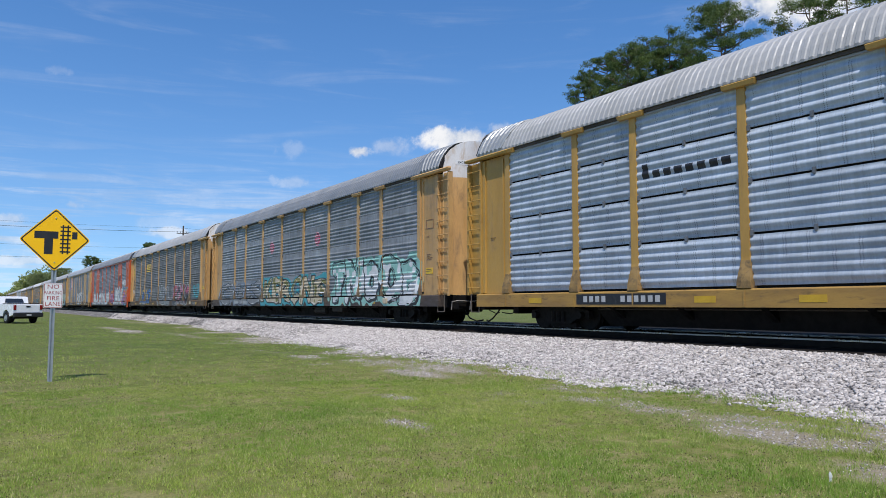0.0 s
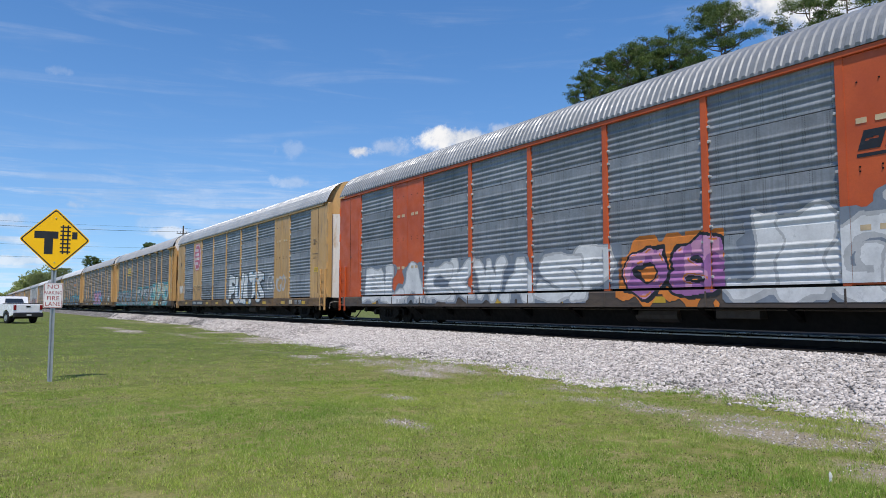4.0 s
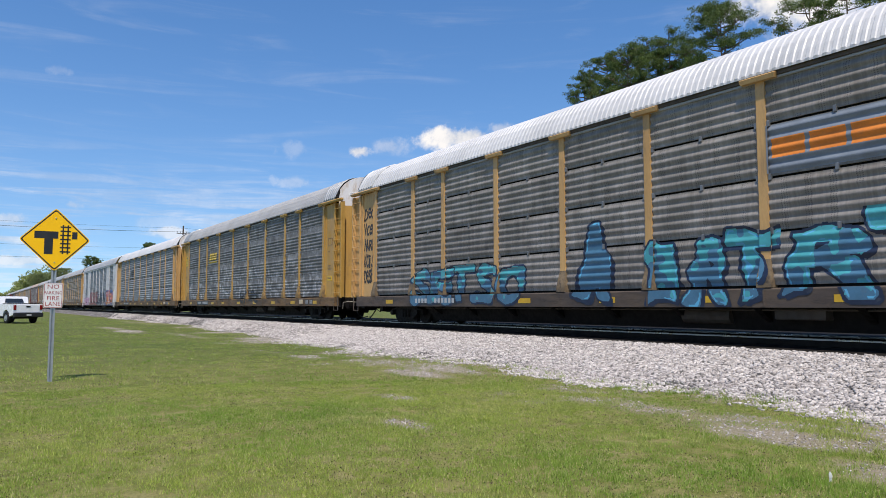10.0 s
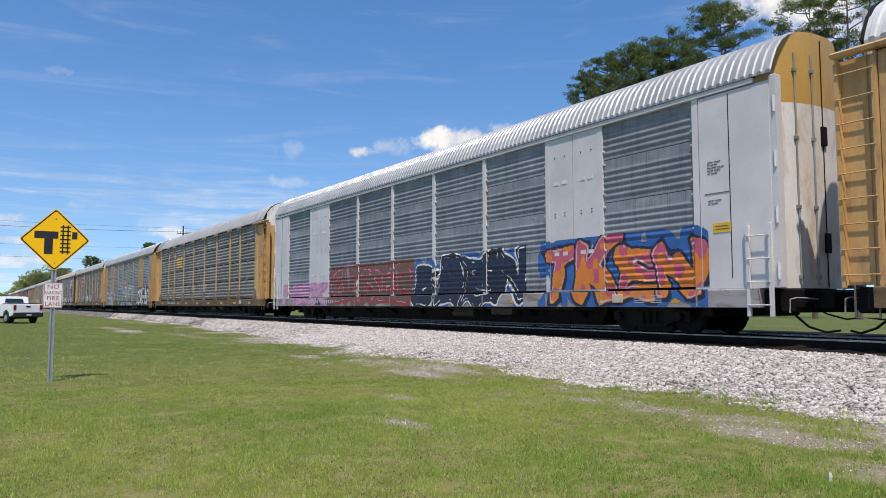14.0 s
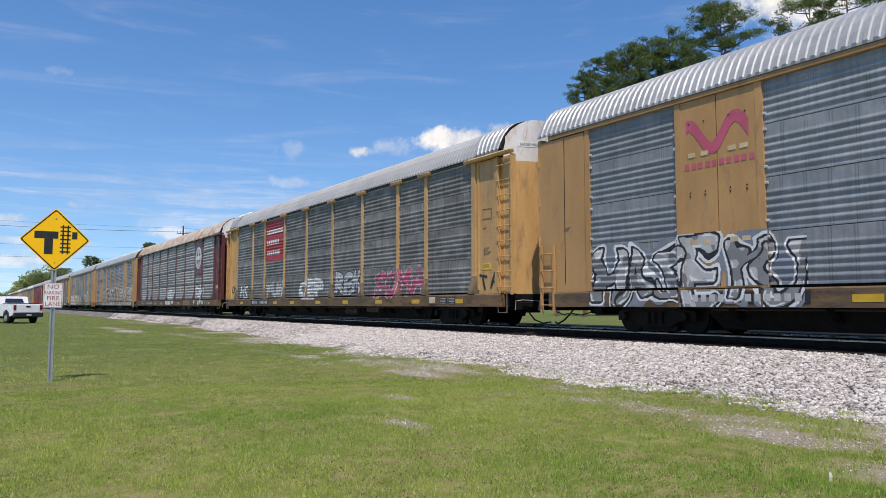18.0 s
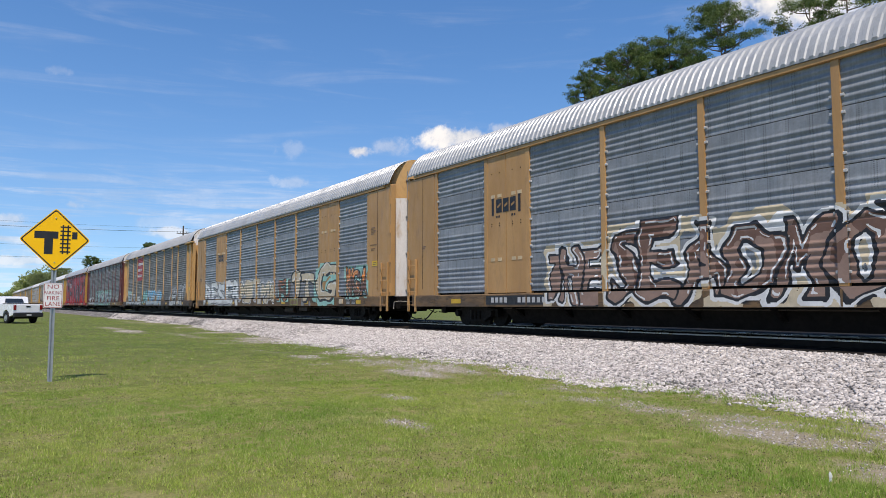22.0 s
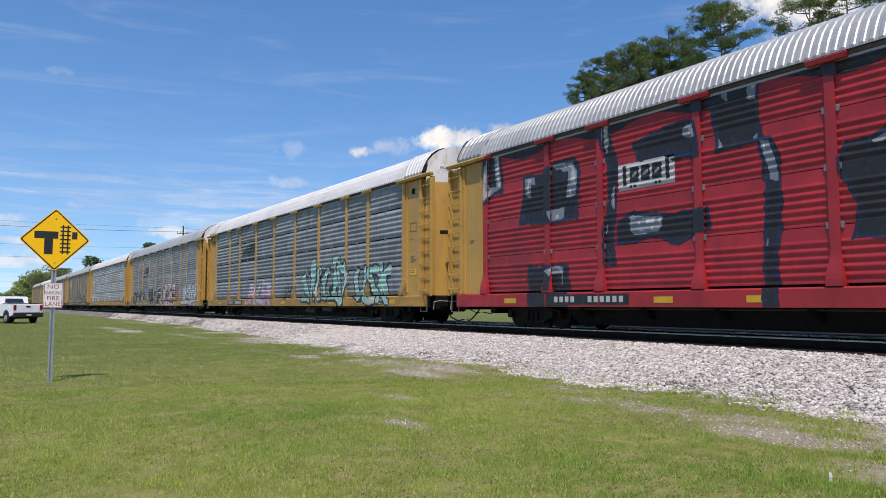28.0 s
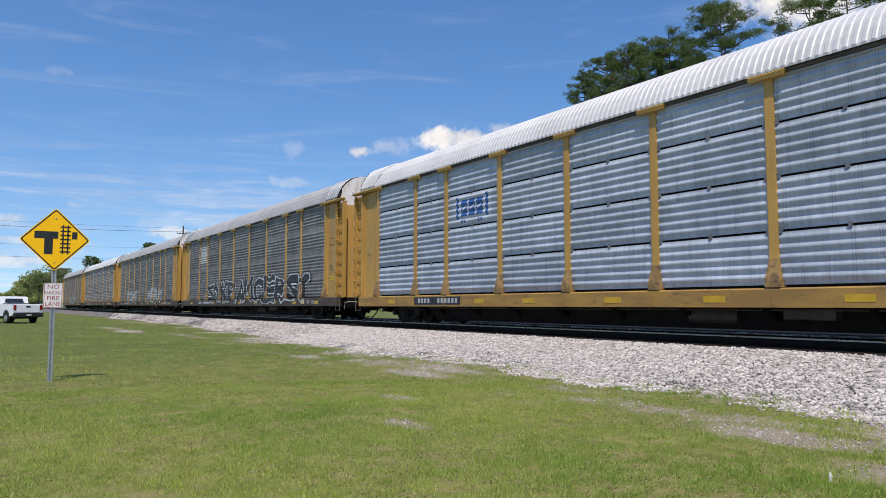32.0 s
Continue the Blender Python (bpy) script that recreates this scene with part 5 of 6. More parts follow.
# surge of the whole train: seconds, metres
SURGE = ((0, 0.2), (1, -0.5), (2, 0.28), (3, 0.18), (4.5, 0.0), (6, -0.28), (7, 0.42), (8, 0.45), (9, -0.34), (10, 0.43), (11, -0.27), (12, 0.24), (13, -0.28),
         (14, -0.21), (14.5, -0.12), (15.5, 0.1), (17, 0.56), (18, -0.22), (19, -0.17), (20, -0.09), (21, -0.28), (22, 0.58), (23, 0.04), (24, -0.13), (25, -0.12), (25.5, -0.13), (26.5, 0.0),
         (28, 0.08), (29, 0.09), (30, 0.02), (31, -0.06), (32, 0.2))


def car_x(n, t):
    tt = t / 16 - 1
    return 313.35 + 320.95 * tt + 2.746 * tt * tt - PITCH_X * n


def motions():
    for n, c in enumerate(CARS):
        walk(c, [(t, pose(car_x(n, t) + s, TRACK_Y, RAIL_Z)) for t, s in SURGE])

# ------------------------------------------------------------------ ground, ballast, track


def quick_mesh(name, verts, faces, mats=None):
    """Mesh from numpy arrays of triangles."""
    me = bpy.data.meshes.new(name)
    me.vertices.add(len(verts))
    me.vertices.foreach_set("co", verts.astype(np.float32).ravel())
    k = faces.shape[1]
    me.loops.add(faces.size)
    me.loops.foreach_set("vertex_index", faces.astype(np.int32).ravel())
    me.polygons.add(len(faces))
    me.polygons.foreach_set("loop_start", np.arange(0, faces.size, k, dtype=np.int32))
    if mats is not None:
        me.polygons.foreach_set("material_index", mats.astype(np.int32))
    me.update(calc_edges=True)
    return me


# bare gravelly spots in the lawn: x, y, half length, half width
SPOTS = ((-17.7, 7.2, 1.0, 0.6), (-12.4, 7.4, 1.1, 0.5), (-6.5, 7.5, 1.9, 0.6), (-4.4, 7.0, 0.9, 0.5), (-2.7, 6.1, 0.9, 0.5), (-8.5, 8.2, 1.6, 0.6), (-12.5, 8.2, 1.5, 0.6), (-42.0, 6.6, 8.0, 0.7), (-33.0, 7.8, 4.0, 0.4),
         (-9.4, 5.2, 0.5, 0.25), (-7.2, 4.1, 0.5, 0.25), (-3.2, 8.0, 1.4, 0.5))


def lattice(i, j, seed):
    h = np.sin(i * 127.1 + j * 311.7 + seed * 74.7) * 43758.5453
    return h - np.floor(h)


def value_noise(x, y, cell, seed):
    x, y = np.asarray(x, float) / cell, np.asarray(y, float) / cell
    i, j = np.floor(x), np.floor(y)
    fx, fy = x - i, y - j
    fx, fy = fx * fx * (3 - 2 * fx), fy * fy * (3 - 2 * fy)
    a = lattice(i, j, seed) * (1 - fx) + lattice(i + 1, j, seed) * fx
    b = lattice(i, j + 1, seed) * (1 - fx) + lattice(i + 1, j + 1, seed) * fx
    return a * (1 - fy) + b * fy


def bareness(x, y):
    """0 on lawn, 1 on bare stony ground."""
    f = 0.5 * value_noise(x, y, 1.7, 1) + 0.3 * value_noise(x, y, 0.6, 2) + 0.2 * value_noise(x, y, 0.22, 3) - 0.5
    k = 0.5 + (y - 8.95 - np.clip(0.085 * (-x - 19), 0, 2.6)) / 2.2 + 3.4 * f
    for cx, cy, a, b in SPOTS:
        k = np.maximum(k, 0.85 - 0.7 * (((x - cx) / a) ** 2 + ((y - cy) / b) ** 2) + 2.4 * f)
    return np.clip(k, 0, 1)


def ground_material():
    m = bpy.data.materials.new("lawn")
    m.use_nodes = True
    n = Nodes(m.node_tree)
    vec = n.add("ShaderNodeTexCoord").outputs["Object"]
    big = n.noise(vec, 0.22, 4, 0.6)
    mid = n.noise(n.mapping(vec, (1, 1.6, 1)), 1.3, 5, 0.6)
    fine = n.noise(vec, 26, 4, 0.7)
    col = n.mix(n.ramp(big, 0.35, 0.65), (0.085, 0.12, 0.028), (0.12, 0.14, 0.042))
    col = n.mix(n.ramp(mid, 0.45, 0.75, 0, 0.7), col, (0.20, 0.195, 0.08))
    col = n.mix(n.ramp(n.noise(vec, 4.5, 4), 0.5, 0.75, 0, 0.45), col, (0.13, 0.165, 0.035))
    sep = n.add("ShaderNodeSeparateXYZ", ins={0: vec})
    # straw thatch near; far lawn stays darker, blade shadows put into its colour
    worn = n.ramp(n.math("ADD", sep.outputs[0], n.math("MULTIPLY", n.math("SUBTRACT", mid, 0.5), 14.0)), -24, -8)
    col = n.mix(n.math("MULTIPLY", worn, 0.8), col, n.mix(n.ramp(n.noise(vec, 2.5, 5, 0.65), 0.4, 0.62), (0.18, 0.195, 0.045), (0.31, 0.275, 0.11)))
    # fine dark noise paints shade into the gaps under the blades
    col = n.mix(n.ramp(fine, 0.42, 0.75, 0, 0.7), col, (0.08, 0.085, 0.025))
    at = n.add("ShaderNodeAttribute")
    at.attribute_name = "bare"
    bare = at.outputs["Fac"]
    grit = n.mix(n.ramp(n.noise(vec, 45, 3), 0.35, 0.65), (0.39, 0.34, 0.275), (0.22, 0.185, 0.135))
    col = n.mix(n.math("MULTIPLY", bare, n.ramp(n.noise(vec, 12, 3), 0.35, 0.55, 0.45, 1.0)), col, grit)
    bsdf = n.add("ShaderNodeBsdfPrincipled", ins={"Base Color": col, "Roughness": 0.9, "Specular IOR Level": 0.15})
    h = n.math("ADD", n.math("MULTIPLY", fine, 0.6), n.noise(vec, 90, 2))
    bm = n.add("ShaderNodeBump", ins={"Strength": 0.7, "Distance": 0.04, "Height": h})
    n.put(bsdf.inputs["Normal"], bm.outputs[0])
    n.add("ShaderNodeOutputMaterial", ins={0: bsdf.outputs[0]})
    return m


def blade_material():
    m = bpy.data.materials.new("grass_blade")
    m.use_nodes = True
    n = Nodes(m.node_tree)
    vec = n.add("ShaderNodeTexCoord").outputs["Object"]
    rnd = n.add("ShaderNodeNewGeometry").outputs["Random Per Island"]
    col = n.mix(n.ramp(n.noise(vec, 0.3, 3), 0.38, 0.62), (0.21, 0.345, 0.045), (0.37, 0.445, 0.085))
    col = n.mix(n.ramp(n.noise(vec, 1.1, 5, 0.65), 0.48, 0.70, 0, 0.75), col, (0.50, 0.50, 0.17))
    col = n.mix(n.ramp(n.noise(vec, 5.0, 4, 0.6), 0.52, 0.68, 0, 0.6), col, (0.14, 0.25, 0.03))
    col = n.mix(n.ramp(rnd, 0.76, 0.97, 0, 0.65), col, (0.64, 0.60, 0.28))
    col = n.mix(n.ramp(rnd, 0.0, 0.5, 0.5, 0.0), col, (0.13, 0.24, 0.03))
    bsdf = n.add("ShaderNodeBsdfPrincipled", ins={"Base Color": col, "Roughness": 0.6, "Specular IOR Level": 0.25})
    tr = n.add("ShaderNodeBsdfTranslucent", ins={"Color": col})
    mx = n.add("ShaderNodeMixShader", ins={0: 0.3, 1: bsdf.outputs[0], 2: tr.outputs[0]})
    n.add("ShaderNodeOutputMaterial", ins={0: mx.outputs[0]})
    return m


def make_ground():
    xs = np.array([-2500, -600, -200, -90, -70, *np.arange(-60, -24, 0.4), *np.arange(-24, 0.5, 0.11), 10, 40, 200, 700])
    ys = np.array([-900, -200, -60, -20, -8, 0, *np.arange(3.4, 11.2, 0.09), 12, 17, 25, 60, 200, 1800])
    X, Y = np.meshgrid(xs, ys)
    k = np.arange(X.size).reshape(X.shape)
    quads = np.stack([k[:-1, :-1], k[:-1, 1:], k[1:, 1:], k[1:, :-1]], -1).reshape(-1, 4)
    me = quick_mesh("ground", np.c_[X.ravel(), Y.ravel(), np.zeros(X.size)], quads)
    bare = np.where((Y > 3) & (Y < 13) & (X > -70) & (X < 8), bareness(X, Y), 0.0)
    me.attributes.new("bare", "FLOAT", "POINT").data.foreach_set("value", bare.ravel().astype(np.float32))
    tagged(piece("ground", me, ground_material()), "mown spring lawn with thin gravelly spots", "ground", "", "structure")

    # grass blades in front of the track
    rng = np.random.default_rng(5)
    def blades(count, r0, r1, power, hmin, hmax, w):
        u = rng.random(count)
        r = (r0 ** power + u * (r1 ** power - r0 ** power)) ** (1 / power)
        az = np.radians(rng.uniform(106, 183, count))
        x, y = r * np.cos(az), r * np.sin(az)
        bare = bareness(x, y)
        thick = 1.5 * value_noise(x, y, 0.1, 7) - 0.2 + 0.9 * (value_noise(x, y, 0.9, 8) - 0.4)
        keep = (rng.random(count) > bare * 1.05) & (y < 12.0) & (rng.random(count) < thick)
        x, y = x[keep], y[keep]
        c = len(x)
        lush = 1.4 * (value_noise(x, y, 0.7, 9) + 0.8 * value_noise(x, y, 0.13, 10) - 0.9)
        h = rng.uniform(hmin, hmax, c) * np.clip(1 + 0.6 * lush, 0.35, 2.2)
        a = rng.uniform(0, 2 * np.pi, c)
        ww = w * rng.uniform(0.7, 1.4, c) * (1 + r[keep] * 0.02)
        dx, dy = np.cos(a) * ww, np.sin(a) * ww
        bend = rng.uniform(0.1, 0.9, c) * h
        ba = rng.uniform(0, 2 * np.pi, c)
        v = np.empty((c, 3, 3))
        v[:, 0] = np.c_[x - dx, y - dy, np.full(c, -0.005)]
        v[:, 1] = np.c_[x + dx, y + dy, np.full(c, -0.005)]
        v[:, 2] = np.c_[x + np.cos(ba) * bend, y + np.sin(ba) * bend, h]
        return v.reshape(-1, 3)
    parts = [blades(680000, 4.2, 13, 1.1, 0.010, 0.034, 0.0026), blades(190000, 12, 36, 0.8, 0.016, 0.042, 0.005), blades(120000, 34, 80, 0.8, 0.015, 0.04, 0.008)]
    v = np.concatenate(parts)
    me = quick_mesh("grass", v, np.arange(len(v)).reshape(-1, 3))
    tagged(piece("grass", me, blade_material()), "short green and straw-coloured grass blades", "grass", "", "stuff")

    # dead leaves and clods between the blades
    c = 90000
    r = (4.2 ** 1.1 + rng.random(c) * (15 ** 1.1 - 4.2 ** 1.1)) ** (1 / 1.1)
    az = np.radians(rng.uniform(110, 183, c))
    x, y = r * np.cos(az), r * np.sin(az)
    keep = value_noise(x, y, 0.8, 12) * 0.7 + value_noise(x, y, 0.2, 13) * 0.3 > 0.42
    x, y = x[keep], y[keep]
    c = len(x)
    a = rng.uniform(0, 6.28, (c, 3)) * 0.25 + np.array([0, 2.1, 4.2]) + rng.uniform(0, 6.28, (c, 1))
    size = rng.uniform(0.002, 0.007, (c, 1))
    v = np.stack([x[:, None] + size * np.cos(a), y[:, None] + size * np.sin(a), rng.uniform(0.004, 0.022, (c, 3))], -1).reshape(-1, 3)
    me = quick_mesh("litter", v, np.arange(len(v)).reshape(-1, 3))
    m = bpy.data.materials.new("dry_litter")
    m.use_nodes = True
    n = Nodes(m.node_tree)
    rnd = n.add("ShaderNodeNewGeometry").outputs["Random Per Island"]
    col = n.mix(n.ramp(rnd, 0.45, 0.6), (0.05, 0.04, 0.022), (0.40, 0.33, 0.19))
    bsdf = n.add("ShaderNodeBsdfPrincipled", ins={"Base Color": col, "Roughness": 0.85, "Specular IOR Level": 0.2})
    n.add("ShaderNodeOutputMaterial", ins={0: bsdf.outputs[0]})
    tagged(piece("lawn_litter", me, m), "dry straw flecks and dark crumbs among the grass", "litter", "", "stuff")

    # taller tufts along the stones
    vs = []
    for _ in range(420):
        cx, cy = rng.uniform(-26, -1.5), rng.uniform(6.2, 9.8)
        if rng.random() < 0.5:
            cy = rng.uniform(8.6, 10.0)
        for _ in range(int(rng.integers(14, 34))):
            a, s = rng.uniform(0, 6.28), abs(rng.normal(0, 0.07))
            x, y = cx + s * math.cos(a), cy + s * math.sin(a)
            h, ba, w = rng.uniform(0.03, 0.11), rng.uniform(0, 6.28), 0.0035
            bend = h * rng.uniform(0.2, 0.9)
            vs += [(x - w, y, 0.0), (x + w, y, 0.0), (x + bend * math.cos(ba), y + bend * math.sin(ba), h)]
    v = np.array(vs)
    me = quick_mesh("weeds", v, np.arange(len(v)).reshape(-1, 3))
    tagged(piece("weeds", me, blade_material()), "taller weedy grass tufts along the ballast edge", "grass", "", "stuff")


def toe(x):
    return 9.35 + 0.3 * math.sin(x * 0.35) + 0.2 * math.sin(x * 0.9 + 1) + min(0.085 * max(0, -x - 19), 2.6)


def bed_height(x, y):
    """Top of the ballast."""
    t = toe(x)
    if y < t:
        return -0.04
    if y < 12.75:
        return -0.02 + 0.50 * ((y - t) / (12.75 - t)) ** 0.9
    return 0.48


def make_track():
    # sheet under the loose stones, coloured dark for the shade in their gaps
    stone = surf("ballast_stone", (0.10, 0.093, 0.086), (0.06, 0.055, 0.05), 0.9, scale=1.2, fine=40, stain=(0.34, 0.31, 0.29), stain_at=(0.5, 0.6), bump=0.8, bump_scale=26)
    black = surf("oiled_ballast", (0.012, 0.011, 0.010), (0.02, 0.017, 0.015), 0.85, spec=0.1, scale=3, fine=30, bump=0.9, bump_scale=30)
    b = Build()
    rnd = random.Random(3)
    xs = [800, 300, 100, 30] + [8 - 0.35 * i for i in range(120)] + [-36 - 3 * i for i in range(20)] + [-100, -200, -400, -900]
    ys = [8.6, 9.2, 9.6, 10.0, 10.4, 10.8, 11.2, 11.6, 12.0, 12.4, 12.75]
    rows = []
    for x in xs:
        rows.append([(x, y, bed_height(x, y) + (rnd.uniform(-0.02, 0.02) if -36 < x and y < 12.7 else 0)) for y in ys])
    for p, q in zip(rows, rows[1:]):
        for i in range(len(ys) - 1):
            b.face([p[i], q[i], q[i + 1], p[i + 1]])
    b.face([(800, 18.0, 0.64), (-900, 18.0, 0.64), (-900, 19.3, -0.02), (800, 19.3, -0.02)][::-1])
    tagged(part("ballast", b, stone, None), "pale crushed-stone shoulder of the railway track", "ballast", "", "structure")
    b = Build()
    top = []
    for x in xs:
        # raised far lip is added to hide lit grass; its black replaces shade
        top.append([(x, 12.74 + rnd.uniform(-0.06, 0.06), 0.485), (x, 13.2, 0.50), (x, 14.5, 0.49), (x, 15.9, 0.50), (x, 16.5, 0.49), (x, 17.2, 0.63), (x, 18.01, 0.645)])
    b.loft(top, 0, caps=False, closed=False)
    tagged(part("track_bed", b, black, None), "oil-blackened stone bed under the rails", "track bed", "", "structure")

    # loose stones
    rng = np.random.default_rng(8)
    shapes = []
    for k in range(5):
        c = np.array([(x, y, z) for x in (-1, 1) for y in (-1, 1) for z in (-1, 1)], float) * rng.uniform(0.55, 1.0, (8, 3))
        shapes.append(c)
    quads = np.array([(0, 1, 3, 2), (4, 6, 7, 5), (0, 4, 5, 1), (2, 3, 7, 6), (0, 2, 6, 4), (1, 5, 7, 3)])
    def scatter(count, x0, x1, y0, y1, size, keep):
        x, y = rng.uniform(x0, x1, count), rng.uniform(y0, y1, count)
        k = keep(x, y)
        x, y = x[k], y[k]
        z = np.array([bed_height(a, c) if c > 9.0 else 0.0 for a, c in zip(x, y)])
        z = np.maximum(z, 0.0)
        s = size * rng.uniform(0.45, 1.3, len(x))
        a = rng.uniform(0, 6.28, len(x))
        tilt = rng.uniform(-1.3, 1.3, len(x))
        out = np.empty((len(x), 8, 3))
        which = rng.integers(0, 5, len(x))
        base = np.stack(shapes)[which] * s[:, None, None] * np.stack([rng.uniform(0.8, 1.3, len(x)), rng.uniform(0.6, 1.0, len(x)), rng.uniform(0.45, 0.8, len(x))], -1)[:, None, :]
        cx, sx = np.cos(tilt)[:, None], np.sin(tilt)[:, None]
        px, py, pz = base[..., 0], base[..., 1], base[..., 2]
        py, pz = py * cx - pz * sx, py * sx + pz * cx
        ca, sa = np.cos(a)[:, None], np.sin(a)[:, None]
        out[..., 0] = px * ca - py * sa + x[:, None]
        out[..., 1] = px * sa + py * ca + y[:, None]
        out[..., 2] = pz + (z + s * 0.25)[:, None]
        f = (np.arange(len(x)) * 8)[:, None, None] + quads[None]
        return out.reshape(-1, 3), f.reshape(-1, 4)
    chunks = [scatter(80000, -27, -2, 8.3, 12.72, 0.0255, lambda x, y: y > np.array([toe(a) for a in x]) + 0.05 - 2.6 * (value_noise(x, y, 0.9, 1) * 0.6 + value_noise(x, y, 0.3, 2) * 0.4 - 0.45) + rng.normal(0, 0.25, len(x))),
              scatter(36000, -85, -27, 9.0, 12.72, 0.038, lambda x, y: y > np.array([toe(a) for a in x]) - 0.1 + rng.normal(0, 0.2, len(x))),
              scatter(95000, -50, -1.5, 3.6, 10.2, 0.0108, lambda x, y: bareness(x, y) > 0.36 + 0.6 * rng.random(len(x)) + np.where(x < -22, 0.25, 0.0))]
    vs, fs, off = [], [], 0
    for v, f in chunks:
        vs.append(v)
        fs.append(f + off)
        off += len(v)
    pebble = surf("loose_stone", (0.50, 0.465, 0.44), (0.33, 0.30, 0.28), 0.85, scale=5, fine=60, islands=True, per_object=0.4, bump=0.3)
    me = quick_mesh("ballast_stones", np.concatenate(vs), np.concatenate(fs))
    tagged(piece("ballast_stones", me, pebble), "loose pale grey and pinkish crushed stones", "stones", "", "stuff")

    track = tagged(new("railway_track"), "straight railway track with polished rails on dark ties", "track", "", "structure")
    head = surf("rail_head", (0.42, 0.41, 0.40), (0.32, 0.30, 0.28), 0.32, 0.9, scale=1)
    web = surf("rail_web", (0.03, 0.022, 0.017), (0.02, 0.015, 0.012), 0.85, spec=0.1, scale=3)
    for y in (TRACK_Y - 0.75, TRACK_Y + 0.75):
        b = Build()
        prof = [(-0.07, 0.50), (0.07, 0.50), (0.07, 0.515), (0.012, 0.535), (0.012, 0.63), (0.036, 0.645), (0.036, 0.672), (0.026, RAIL_Z), (-0.026, RAIL_Z), (-0.036, 0.672), (-0.036, 0.645), (-0.012, 0.63), (-0.012, 0.535), (-0.07, 0.515)]
        rings = [[(x, y + d, z) for d, z in prof] for x in (800, 40, -60, -200, -900)]
        for p, q in zip(rings, rings[1:]):
            for i in range(len(prof)):
                j = (i + 1) % len(prof)
                b.face([p[i], p[j], q[j], q[i]], 1 if 6 <= i <= 9 else 0)
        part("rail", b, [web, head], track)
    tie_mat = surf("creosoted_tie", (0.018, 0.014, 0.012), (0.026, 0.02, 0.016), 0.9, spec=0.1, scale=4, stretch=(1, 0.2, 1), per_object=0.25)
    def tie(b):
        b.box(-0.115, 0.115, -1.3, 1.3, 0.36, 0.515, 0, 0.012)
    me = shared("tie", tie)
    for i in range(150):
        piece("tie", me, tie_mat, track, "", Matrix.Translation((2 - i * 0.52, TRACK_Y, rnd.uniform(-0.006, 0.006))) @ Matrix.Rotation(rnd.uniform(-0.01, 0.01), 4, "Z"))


make_ground()
make_track()

# ------------------------------------------------------------------ road sign


def rounded_poly(pts, r, k=4):
    out = []
    n = len(pts)
    for i in range(n):
        p, a, c = Vector(pts[i]), Vector(pts[i - 1]), Vector(pts[(i + 1) % n])
        u, v = (a - p).normalized(), (c - p).normalized()
        s, e = p + u * r, p + v * r
        for j in range(k + 1):
            t = j / k
            out.append(tuple((s * (1 - t) + p * t) * (1 - t) + (p * (1 - t) + e * t) * t))
    return out


def plate(b, pts, y0, y1, mat=0):
    """A flat plate in the x-z plane; -y is its face."""
    b.loft([[(x, y1, z) for x, z in pts], [(x, y0, z) for x, z in pts]], mat)


